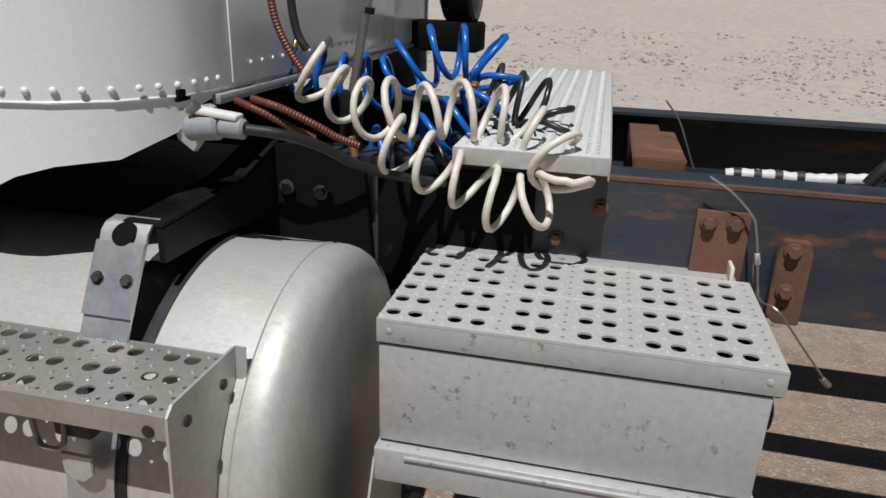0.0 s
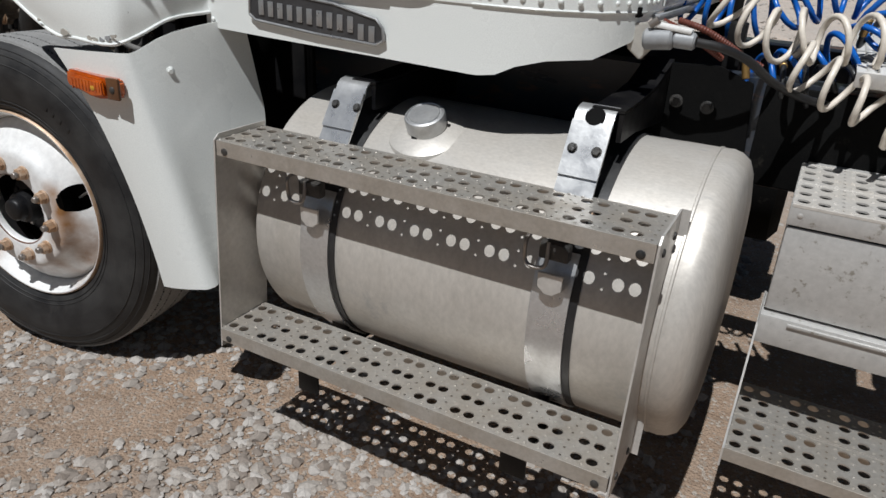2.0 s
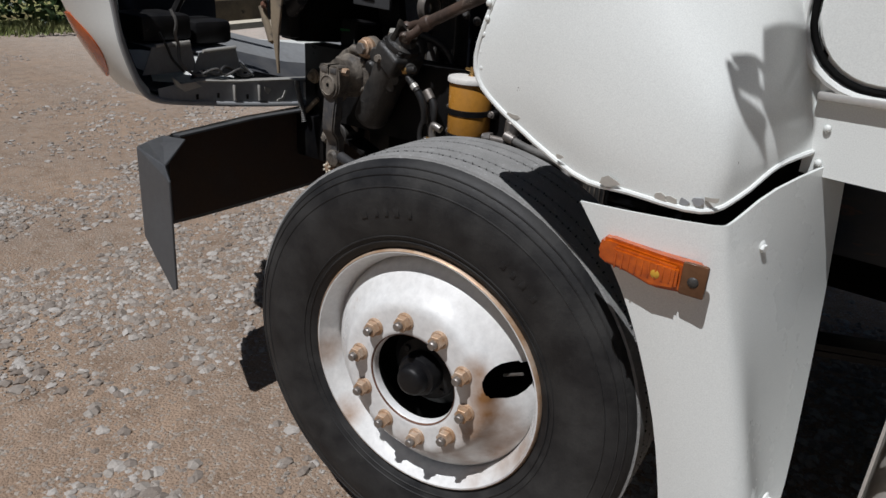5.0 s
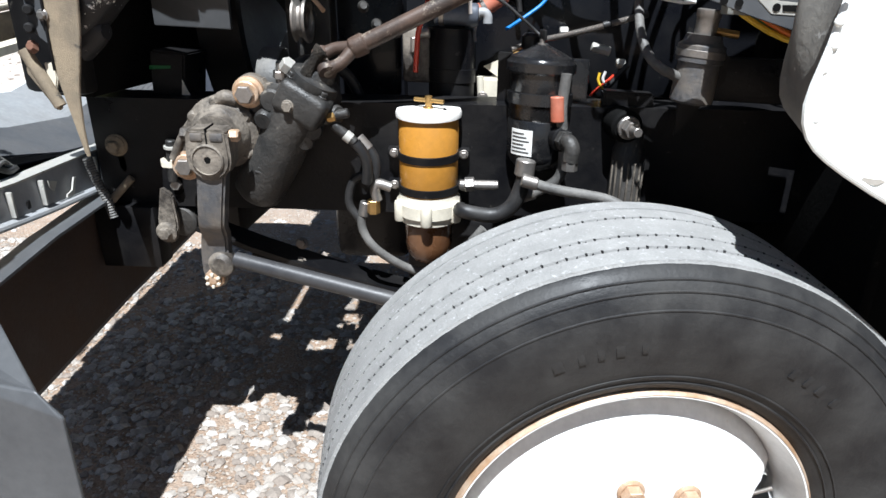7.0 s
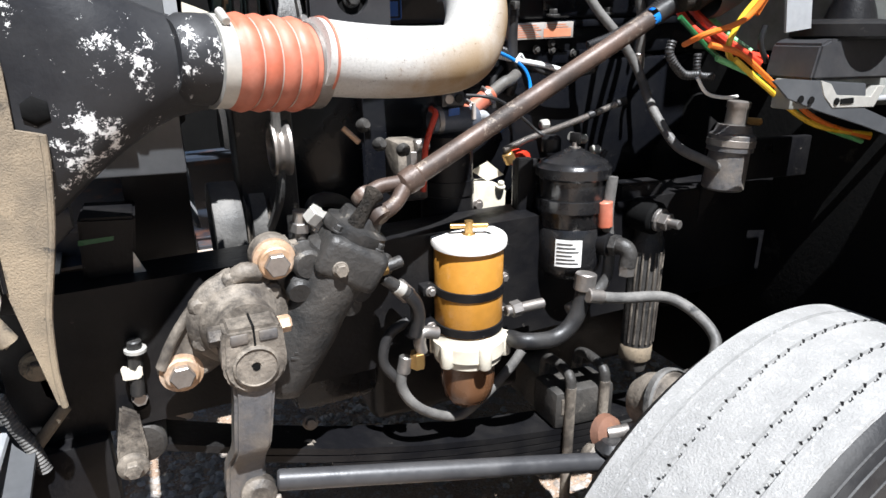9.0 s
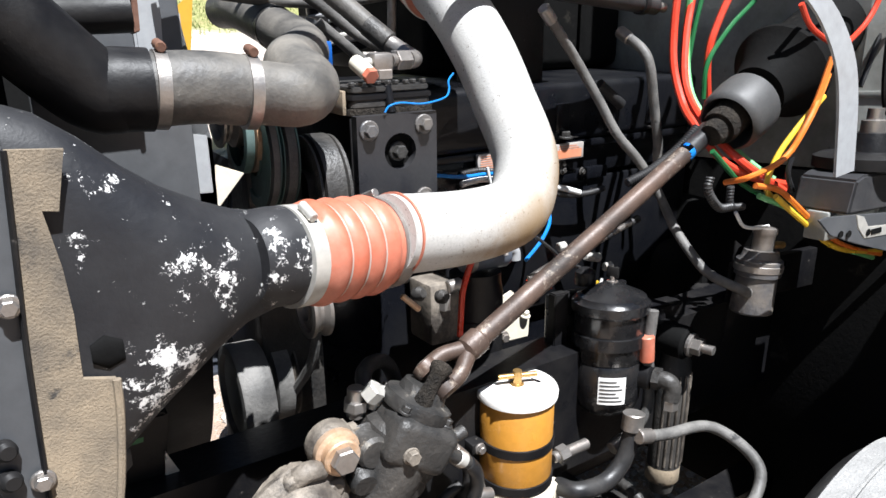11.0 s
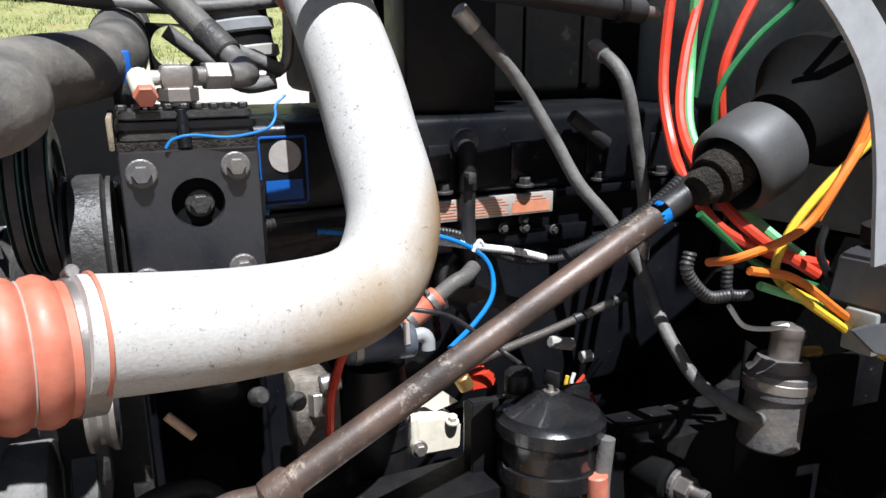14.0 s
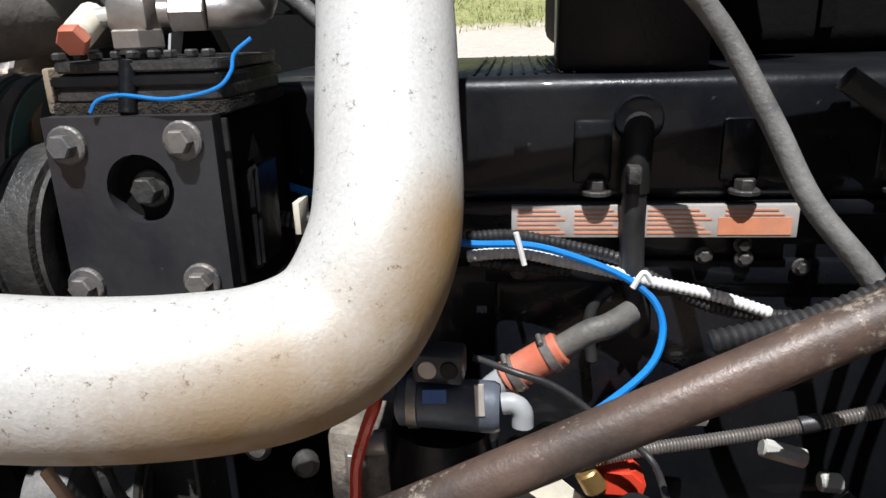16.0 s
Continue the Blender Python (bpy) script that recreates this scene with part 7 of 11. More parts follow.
# ---- steering gear, shaft and linkage ----
def build_steering_gear():
    g = thing("steering_gear", (-0.74, 0.60, 0.66), "dusty cast iron steering gear with forged pitman arm", "steering gear")
    flange = [(-0.888, 0.923), (-0.868, 0.962), (-0.838, 1.004), (-0.800, 1.043), (-0.773, 1.056), (-0.744, 1.048), (-0.727, 0.998), (-0.778, 0.922), (-0.830, 0.892), (-0.861, 0.884), (-0.883, 0.900)]
    part("mount_flange", plate(flange, 0.030, Matrix.Translation((0, 0.606, 0)), 0.007), IRON, g, "dusty cast mounting flange")
    part("flange_rim", sweep(smooth_path([V(x, 0.606, z) for x, z in flange[:5]], 4), lambda t: 0.009 - 0.002 * t, 10), IRON, g, "raised flange rim")
    cover = lathe((-0.772, 0.612, 0.984), (0.04, -1, 0.02), [(0.070, 0), (0.074, 0.004), (0.075, 0.012), (0.069, 0.022), (0.060, 0.027), (0.058, 0.036), (0.050, 0.046), (0.047, 0.052), (0.046, 0.075)], 44)
    part("side_cover", cover, IRON, g, "round dusty side cover")
    for a in (35, 95, 150, 205, 265, 320):
        q = V(-0.772 + 0.062 * math.cos(radians(a)), 0.588, 0.984 + 0.062 * math.sin(radians(a)))
        part("cover_lump", lathe(q + V(0, 0.012, 0), (0, -1, 0), [(0.015, 0), (0.014, 0.010), (0.009, 0.015)], 12), IRON, g)
    part("lifting_lug", sweep(smooth_path([V(-0.782, 0.600, 1.040), V(-0.758, 0.592, 1.058), V(-0.735, 0.594, 1.050)], 4), lambda t: 0.011 + 0.003 * math.sin(3.1 * t), 10), IRON, g, "cast lug with a small hole")
    part("lug_hole", lathe((-0.768, 0.5905, 1.052), (0, -1, 0.2), [(0.004, 0), (0.004, 0.002)], 10), BLACK_MATT, g)
    part("web", plate([(-0.742, 1.076), (-0.722, 1.092), (-0.676, 1.088), (-0.645, 1.040), (-0.662, 0.985), (-0.700, 0.935), (-0.735, 0.965)], 0.040, Matrix.Translation((0, 0.606, 0)), 0.010), IRON, g, "brown cast web")
    # the two large mounting bolts with their washers
    for x, z, tall in ((-0.712, 1.066, 0.026), (-0.862, 0.909, 0.008)):
        part("mount_boss", lathe((x, 0.632, z), (0, -1, 0), [(0.033, 0), (0.033, 0.018), (0.029, 0.024)], 26), IRON, g)
        part("mount_washer", lathe((x, 0.609, z), (0, -1, 0), [(0.0305, 0), (0.0315, 0.002), (0.0315, tall * 0.45), (0.0255, tall * 0.55), (0.0255, tall), (0.023, tall + 0.002)], 26), NUT_RUST, g, "rusty stacked washers")
        b = rod((x, 0.609 - tall, z), (x, 0.595 - tall, z), 0.0185, 6, 0.002)
        part("mount_bolt", b, STEEL, g, "worn hexagon bolt head", False)
    # worm housing sloping up to the valve body
    A, B = V(-0.722, 0.632, 0.852), V(-0.602, 0.618, 1.052)
    ax, u, w = frame_of(B - A)
    part("housing", lathe(A, ax, [(0.036, -0.02), (0.050, -0.008), (0.054, 0.01), (0.055, 0.10), (0.052, 0.14), (0.056, 0.17), (0.058, 0.20), (0.058, 0.232), (0.050, 0.242)], 32), IRON_DARK, g, "oily black worm housing")
    turn = Matrix((u, w, ax)).transposed().to_4x4()
    block = Matrix.Translation(B) @ turn
    part("valve_body", box(-0.056, 0.060, -0.058, 0.046, -0.034, 0.034, 0.014, block, 3), IRON_DARK, g, "black square valve body with rounded corners")
    part("valve_cap", lathe(B + ax * 0.030, ax, [(0.050, 0), (0.052, 0.004), (0.050, 0.020), (0.036, 0.026), (0.032, 0.040), (0.022, 0.044)], 28), IRON_DARK, g, "black valve end cap")
    for k in range(4):
        a = radians(45 + 90 * k)
        bolt_at(B + ax * 0.034 + (u * math.cos(a) + w * math.sin(a)) * 0.050, ax, 0.0075, 0.012, 1.3, IRON_DARK, g, "cap_bolt")
    for q, d, r, mt in ((V(-0.679, 0.585, 1.020), (-0.1, -1, -0.2), 0.020, IRON_DARK), (V(-0.664, 0.590, 1.052), (0, -1, 0), 0.024, IRON_DARK), (V(-0.593, 0.585, 1.000), (0.3, -1, -0.2), 0.021, IRON_DARK), (V(-0.607, 0.588, 0.978), (0.2, -1, -0.3), 0.018, IRON_DARK), (V(-0.560, 0.59, 1.022), (0.8, -0.6, 0.1), 0.019, IRON_DARK)):
        part("cast_boss", lathe(q + V(0, 0.03, 0), d, [(r * 1.25, 0), (r, 0.010), (r, 0.030), (r * 0.8, 0.036)], 18), mt, g, "cast boss")
    bolt_at((-0.6235, 0.562, 1.049), (0, -1, 0), 0.0105, 0.013, 1.2, IRON, g, "plug", "dusty hexagon plug")
    for i in range(8):
        q = V(-0.700 + 0.0066 * i, 0.5765, 0.908 + 0.0078 * i)
        part("cast_letter", box(-0.007, 0.007, -0.003, 0.003, -0.0022, 0.0022, 0.0008, Matrix.Translation(q) @ pose(0, 0, 0, 0, 20, 0)), IRON_DARK, g, "", False)
    # split hub, clamped on the sector shaft
    P = V(-0.769, 0.500, 0.957)
    n = 9
    outline = [(0.0415, 0.052), (0.036, 0.057), (-0.034, 0.059), (-0.040, 0.052)] + [(-0.0445 * math.cos(math.pi * t / n), -0.0445 * math.sin(math.pi * t / n)) for t in range(n + 1)]
    hub = part("pitman_hub", plate([(P.x + a, P.z + b) for a, b in outline], 0.050, Matrix.Translation((0, P.y - 0.004, 0)), 0.005), IRON, g, "split dusty pitman hub")
    part("shaft_end", lathe((P.x, P.y - 0.003, P.z), (0, -1, 0), [(0.0315, 0), (0.0315, 0.005), (0.0285, 0.007), (0.0275, 0.0045), (0.007, 0.0045), (0.005, 0.001)], 36), IRON, hub, "turned shaft end with a centre hole")
    part("centre_hole", lathe((P.x, P.y - 0.0073, P.z), (0, -1, 0), [(0.0052, 0), (0.0052, 0.0012)], 14), BLACK_MATT, hub)
    part("pinch_slot", box(-0.0014, 0.0014, -0.006, 0.046, 0.026, 0.061, 0, pose(P.x + 0.002, P.y, P.z)), BLACK_MATT, hub, "", False)
    part("pinch_bolt", rod((P.x - 0.056, P.y + 0.022, P.z + 0.043), (P.x - 0.036, P.y + 0.022, P.z + 0.043), 0.0145, 6, 0.002), IRON, hub, "square pinch bolt head", False)
    part("pinch_bolt", rod((P.x + 0.036, P.y + 0.022, P.z + 0.042), (P.x + 0.058, P.y + 0.022, P.z + 0.042), 0.0125, 6, 0.003), NUT_RUST, hub, "rusty pinch nut", False)
    part("pinch_land", box(-0.030, -0.006, -0.0065, 0.0, 0.036, 0.052, 0.003, pose(P.x, P.y, P.z)), ARM_STEEL, hub)
    part("pinch_land", box(0.008, 0.034, -0.0065, 0.0, 0.036, 0.052, 0.003, pose(P.x, P.y, P.z)), ARM_STEEL, hub)
    rows = []
    for cx, cy, z, hw, hd in ((-0.771, 0.521, 0.935, 0.031, 0.016), (-0.774, 0.520, 0.905, 0.0285, 0.017), (-0.780, 0.520, 0.86, 0.0275, 0.018), (-0.785, 0.521, 0.820, 0.0265, 0.018), (-0.788, 0.526, 0.806, 0.0262, 0.018),
                              (-0.792, 0.543, 0.784, 0.027, 0.017), (-0.796, 0.548, 0.768, 0.0285, 0.016), (-0.799, 0.549, 0.735, 0.0295, 0.016), (-0.802, 0.550, 0.700, 0.028, 0.016), (-0.803, 0.551, 0.672, 0.022, 0.015), (-0.803, 0.551, 0.660, 0.012, 0.013)):
        c = V(cx, cy, z)
        rows.append([c + V(-hw, -hd, 0), c + V(hw, -hd, 0), c + V(hw, hd, 0), c + V(-hw, hd, 0)])
    bm = bmesh.new()
    rings(bm, rows)
    bmesh.ops.recalc_face_normals(bm, faces=bm.faces)
    bmesh.ops.bevel(bm, geom=[e for e in bm.edges if abs(e.verts[0].co.z - e.verts[1].co.z) > 0.005], offset=0.005, segments=2, affect='EDGES')
    part("pitman_arm", bm, ARM_STEEL, g, "cranked forged pitman arm, worn grey")
    nut = lathe((-0.803, 0.536, 0.685), (0, -1, 0), [(0.021, 0), (0.021, 0.008), (0.016, 0.009), (0.016, 0.017), (0.009, 0.017), (0.008, 0.020)], 12)
    ball = part("ball_nut", nut, NUT_RUST, g, "rusty castle nut", False)
    for k in range(6):
        a = radians(60 * k)
        part("castle_tooth", box(-0.003, 0.003, -0.006, 0.001, 0.010, 0.017, 0.001, Matrix.Translation((-0.803, 0.520, 0.685)) @ Matrix.Rotation(a, 4, 'Y')), CREAM, ball)
    # hydraulic fittings above and beside the valve
    for a, b, mt in (((-0.659, 0.655, 1.072), (-0.655, 0.655, 1.118), STEEL), ((-0.632, 0.650, 1.080), (-0.622, 0.650, 1.112), TIN)):
        part("hydraulic_fitting", rod(a, b, 0.0125, 12, 0.002), mt, g, "worn hydraulic fitting")
        part("fitting_nut", hexnut(V(*a).lerp(V(*b), 0.25), V(*b) - V(*a), 0.018, 0.016), mt, g, "", False)
    part("elbow_nut", hexnut((-0.645, 0.64, 1.105), (0.5, -0.3, 0.6), 0.015, 0.022), TIN, g, "bright chipped elbow nut", False)
    part("side_fitting", rod((-0.556, 0.596, 1.020), (-0.538, 0.596, 1.024), 0.012, 8, 0.002), BRASS, g, "oily brass fitting")
    part("side_fitting", rod((-0.540, 0.596, 1.024), (-0.512, 0.596, 1.030), 0.010, 10, 0.002), IRON_DARK, g, "black fitting")
    part("side_fitting", rod((-0.545, 0.600, 1.005), (-0.502, 0.600, 0.968), 0.0105, 12, 0.002), IRON_DARK, g, "black crimped hose end")
    part("crimp_band", rod((-0.522, 0.600, 0.985), (-0.510, 0.600, 0.975), 0.0120, 12, 0.001), TIN, g, "bright crimp band")
    part("hose_tail", tube([(-0.502, 0.600, 0.968), (-0.487, 0.602, 0.945), (-0.480, 0.608, 0.915), (-0.484, 0.615, 0.880)], 0.0115, 14), HOSE_BLACK, g, "black hydraulic hose tail")
    return g


build_steering_gear()
S0, S1 = V(-0.515, 0.512, 1.170), V(-0.005, 0.574, 1.428)
SAX = (S1 - S0).normalized()
COLLAR, BAND = 0.142, -0.027


def build_shaft():
    s = thing("steering_shaft", (-0.53, 0.51, 1.10), "brown worn steel steering shaft with universal joint", "steering shaft")
    part("tube", rod(S0 + SAX * 0.03, S1 - SAX * 0.025, 0.0152, 24, 0.002), SHAFT, s, "brown worn shaft tube")
    out = V(-0.6, -0.7, 0.2)
    out = (out - SAX * out.dot(SAX)).normalized()
    top = SAX.cross(out) * (1 if SAX.cross(out).z > 0 else -1)
    for s0, s1, d0, d1, mt in ((-0.026, -0.002, -75, -8, WIRE_BLUE), (-0.020, 0.001, 22, 58, COIL_BLUE)):
        rows = []
        for k in range(9):
            a = radians(d0 + (d1 - d0) * k / 8)
            v = out * math.cos(a) + top * math.sin(a)
            ragged = 0.003 * math.sin(k * 2.3)
            rows.append([S1 + SAX * (s0 + ragged) + v * 0.0154, S1 + SAX * (s1 + 0.5 * ragged) + v * 0.0154])
        part("paint_patch", sheet(rows, 0.0005), mt, s, "patch of bright blue paint")
    part("black_tape", rod(S1 + SAX * (BAND + 0.013), S1 + SAX * (BAND + 0.075), 0.0160, 24, 0.001), HOSE_BLACK, s, "black tape round the shaft end")
    part("upper_yoke", lathe(S1 + SAX * 0.03, SAX, [(0.016, 0), (0.019, 0.008), (0.020, 0.02), (0.018, 0.03), (0.020, 0.04), (0.018, 0.05)], 16), IRON_DARK, s, "greasy upper joint")
    part("lower_collar", lathe(S0 + SAX * 0.022, SAX, [(0.013, 0), (0.0185, 0.005), (0.0195, 0.012), (0.0195, 0.03), (0.016, 0.034)], 24), SHAFT, s)
    # lower joint: a brown clevis, a cross and a caked fork
    n = SAX.cross(V(0.43, 0.75, -0.50)).normalized()
    m = SAX.cross(n).normalized()
    eye = S0 - SAX * 0.034
    clevis = bmesh.new()
    for sgn in (-1, 1):
        sweep(smooth_path([S0 + SAX * 0.032, S0 + SAX * 0.016 + n * 0.009 * sgn, S0 - SAX * 0.002 + n * 0.0175 * sgn, S0 - SAX * 0.018 + n * 0.019 * sgn, eye + n * 0.017 * sgn], 4), lambda t: 0.0135 - 0.002 * math.sin(3.1 * t), 12, clevis)
        lathe(eye + n * 0.010 * sgn, n * sgn, [(0.008, 0), (0.0175, 0.001), (0.0185, 0.006), (0.0175, 0.017), (0.011, 0.019)], 18, clevis)
    part("clevis", clevis, SHAFT, s, "brown forged clevis yoke")
    part("cross", rod(eye - n * 0.030, eye + n * 0.030, 0.0095, 14, 0.002), IRON, s)
    low = V(-0.588, 0.505, 1.098)
    fork = bmesh.new()
    for sgn in (-1, 1):
        sweep(smooth_path([low, low.lerp(eye, 0.45) + m * 0.020 * sgn, eye + m * 0.025 * sgn, eye + (eye - low).normalized() * 0.012 + m * 0.022 * sgn], 4), lambda t: 0.013 + 0.003 * math.sin(9 * t), 12, fork)
    part("lower_fork", fork, MUD_DARK, s, "black fork caked with gritty grease")
    part("input_shaft", rod(low + V(0.006, 0, 0.01), (-0.607, 0.515, 1.070), 0.017, 14, 0.002), MUD_DARK, s, "caked input shaft")
    return s


in_axes(BAY, build_shaft, (-0.003, 0.008, -0.003))


def build_linkage():
    l = thing("drag_link", (-0.5, 0.45, 0.65), "worn steel drag link with ball joints", "steering linkage")
    a, b = V(-0.735, 0.468, 0.775), V(-0.20, 0.40, 0.71)
    part("rod", rod(a, b, 0.0165, 20, 0.003), BADGE, l, "grey worn drag link tube")
    part("ball_joint", lathe(a - V(0.028, -0.002, 0.012), (0, -1, 0.05), [(0.02, -0.02), (0.026, -0.01), (0.026, 0.012), (0.016, 0.02)], 20), IRON, l)
    part("ball_joint", lathe(b + V(0.0, 0.02, -0.005), (0.1, -1, 0.3), [(0.022, -0.02), (0.03, -0.008), (0.03, 0.012), (0.02, 0.024), (0.009, 0.03)], 20), IRON, l, "dusty ball joint")
    part("boot", lathe(b + V(0.015, 0.0, 0.018), (0, 0, 1), [(0.026, 0), (0.03, 0.008), (0.018, 0.02)], 18), HOSE_BLACK, l)
    part("steering_arm", tube([b + V(0.01, 0.02, -0.01), (-0.12, 0.37, 0.66), (-0.04, 0.33, 0.58)], 0.022, 14), IRON_DARK, l)
    return l


in_axes(BAY, build_linkage, (-0.003, -0.03, -0.006))


# ---- axle, spring, shock absorber, brake chamber ----
def build_axle():
    a = thing("front_axle", (0.0, 1.1, 0.40), "dark forged front axle beam", "axle")
    part("beam", box(-0.05, 0.05, 0.50, 1.75, 0.42, 0.53, 0.012), IRON_DARK, a)
    part("beam_end", tube([(0.0, 0.52, 0.475), (0.0, 0.42, 0.50), (0.0, 0.36, 0.52)], 0.05, 16), IRON_DARK, a)
    part("knuckle", lathe((0.0, 0.37, 0.38), (0, 0, 1), [(0.04, 0), (0.05, 0.02), (0.045, 0.06), (0.04, 0.2), (0.05, 0.24), (0.045, 0.27), (0.02, 0.28)], 20), IRON, a, "dusty steering knuckle")
    part("spindle", rod((0.01, 0.36, 0.50), (0.02, 0.12, 0.50), 0.06, 20), IRON_DARK, a)
    return a


build_axle()


def build_spring():
    s = thing("leaf_spring", (-0.1, 0.64, 0.55), "black steel leaf spring pack with U-bolts", "leaf spring")
    for k in range(5):
        L = 0.90 - 0.14 * k
        rows = []
        for i in range(13):
            u = -1 + 2 * i / 12
            x = u * L
            z = 0.625 - 0.0155 * k + 0.155 * (x / 0.9) ** 2
            rows.append([V(x, 0.595, z), V(x, 0.68, z), V(x, 0.68, z - 0.013), V(x, 0.595, z - 0.013)])
        bm = bmesh.new()
        rings(bm, rows)
        bmesh.ops.recalc_face_normals(bm, faces=bm.faces)
        part("leaf", bm, BLACK, s, "black spring leaf", False)
    for x in (-0.135, -0.055):
        for y in (0.585, 0.69):
            part("u_bolt_leg", rod((x, y, 0.45), (x, y, 0.73), 0.011, 14, 0.002), IRON, s, "rust-brown U-bolt leg")
        part("u_bolt_bow", tube([(x, 0.585, 0.725), (x, 0.592, 0.748), (x, 0.62, 0.757), (x, 0.66, 0.757), (x, 0.684, 0.748), (x, 0.69, 0.725)], 0.011, 12), IRON_DARK, s, "bent top of the U-bolt")
    part("top_plate", box(-0.165, -0.025, 0.59, 0.685, 0.63, 0.715, 0.010), IRON_DARK, s, "black saddle block")
    for i in range(3):
        part("saddle_slot", box(-0.152 + 0.012 * i, -0.146 + 0.012 * i, 0.588, 0.592, 0.665, 0.70, 0), IRON, s, "", False)
    part("eye", lathe((-0.915, 0.59, 0.785), (0, 1, 0), [(0.03, 0), (0.035, 0.004), (0.035, 0.092), (0.03, 0.096)], 20), IRON_DARK, s)
    for px in [(-0.649, 0.620, 0.747), (-0.655, 0.620, 0.699)]:
        bolt_at(px, (0, -1, 0.2), 0.010, 0.014, 1.4, IRON, s)
    return s


in_axes(BAY, build_spring)


def build_front_bracket():
    b = thing("frame_horn_bracket", (-1.06, 0.69, 0.70), "dusty grey bracket plate with large bolt on the front frame horn", "bracket")
    outline = [(-1.070, 0.940), (-1.068, 0.962), (-1.058, 0.971), (-1.046, 0.968), (-1.041, 0.945), (-1.038, 0.897), (-1.037, 0.850), (-1.026, 0.765), (-1.030, 0.700), (-1.084, 0.712), (-1.108, 0.775), (-1.104, 0.870), (-1.084, 0.905)]
    part("plate", plate(outline, 0.012, Matrix.Translation((0, 0.692, 0)), 0.003), GREY_PANEL, b, "dusty grey plate with rounded top")
    c = V(-1.052, 0.692, 0.925)
    part("washer", lathe(c, (0, -1, 0), [(0.025, 0), (0.025, 0.005), (0.022, 0.007), (0.022, 0.011), (0.019, 0.012)], 24), MUD_STEEL, b, "stacked dusty washers")
    part("bolt", rod(c - V(0, 0.012, 0), c - V(0, 0.026, 0), 0.0145, 6, 0.002), MUD_STEEL, b, "dusty hexagon bolt head", False)
    part("slot", plate([(-1.055, 0.905), (-1.040, 0.898), (-1.038, 0.872), (-1.044, 0.862), (-1.052, 0.872)], 0.002, Matrix.Translation((0, 0.690, 0))), BLACK_MATT, b, "dark shaped slot", False)
    part("hole", lathe((-1.064, 0.6915, 0.852), (0, -1, 0), [(0.010, 0), (0.010, 0.001)], 16), BLACK_MATT, b)
    part("stay", rod((-1.028, 0.684, 0.852), (-1.078, 0.670, 0.800), 0.009, 12, 0.002), MUD_STEEL, b, "pale diagonal stay")
    part("cross_edge", box(-1.085, -1.032, 0.700, 0.720, 0.690, 0.704, 0.003), RUST, b, "rusty lower edge")
    part("drain_hose", conduit([(-1.105, 0.655, 0.905), (-1.098, 0.655, 0.870), (-1.088, 0.655, 0.838), (-1.078, 0.655, 0.806), (-1.070, 0.655, 0.765)], 0.011), HOSE_GREY, b, "grey corrugated drain hose")
    part("horn", box(-1.06, -0.86, 0.712, 0.735, 0.80, 1.0, 0.006), BLACK, b, "black frame horn behind the plate")
    return b


build_front_bracket()


def build_shackle():
    s = thing("spring_shackle", (-0.95, 0.66, 0.70), "brown dusty spring shackle link with bolts and tan clip", "shackle")
    part("link", plate([(-0.957, 0.838), (-0.945, 0.830), (-0.932, 0.818), (-0.928, 0.750), (-0.938, 0.708), (-0.956, 0.702), (-0.974, 0.712), (-0.974, 0.758)], 0.018, Matrix.Translation((0, 0.660, 0)), 0.004), IRON, s, "brown dusty link plate")
    c = V(-0.954, 0.658, 0.734)
    part("washer", lathe(c, (0, -1, 0), [(0.024, 0), (0.024, 0.005), (0.019, 0.008)], 22), IRON, s)
    part("bolt", rod(c - V(0, 0.006, 0), c - V(0, 0.020, 0), 0.0145, 6, 0.002), IRON, s, "dusty hexagon bolt", False)
    part("bump_rubber", lathe((-0.932, 0.715, 0.835), (0, -1, 0.1), [(0.040, -0.02), (0.044, 0), (0.040, 0.018), (0.022, 0.024)], 24), BLACK_MATT, s, "dark rubber bush")
    part("bush_bolt", rod((-0.928, 0.690, 0.838), (-0.926, 0.672, 0.840), 0.012, 6, 0.001), STEEL, s, "bright bush bolt", False)
    part("tan_clip", plate([(-0.945, 0.904), (-0.938, 0.906), (-0.934, 0.899), (-0.926, 0.899), (-0.922, 0.906), (-0.915, 0.903), (-0.916, 0.886), (-0.922, 0.882), (-0.944, 0.884)], 0.012, Matrix.Translation((0, 0.660, 0)), 0.002), CREAM, s, "tan plastic clip")
    part("fitting", rod((-0.920, 0.672, 0.945), (-0.928, 0.672, 0.850), 0.011, 12, 0.002), IRON_DARK, s, "dark fitting through the clip")
    part("fitting_ring", lathe((-0.9205, 0.672, 0.925), (0.08, 0, 1), [(0.011, 0), (0.0165, 0.001), (0.0165, 0.006), (0.011, 0.007)], 16), TIN, s, "bright ring")
    part("arm", plate([(-0.885, 0.860), (-0.868, 0.852), (-0.865, 0.800), (-0.850, 0.775), (-0.858, 0.762), (-0.900, 0.790), (-0.915, 0.800), (-0.905, 0.830)], 0.012, Matrix.Translation((0, 0.700, 0)), 0.003), ARM_STEEL, s, "grey bent arm")
    return s


build_shackle()


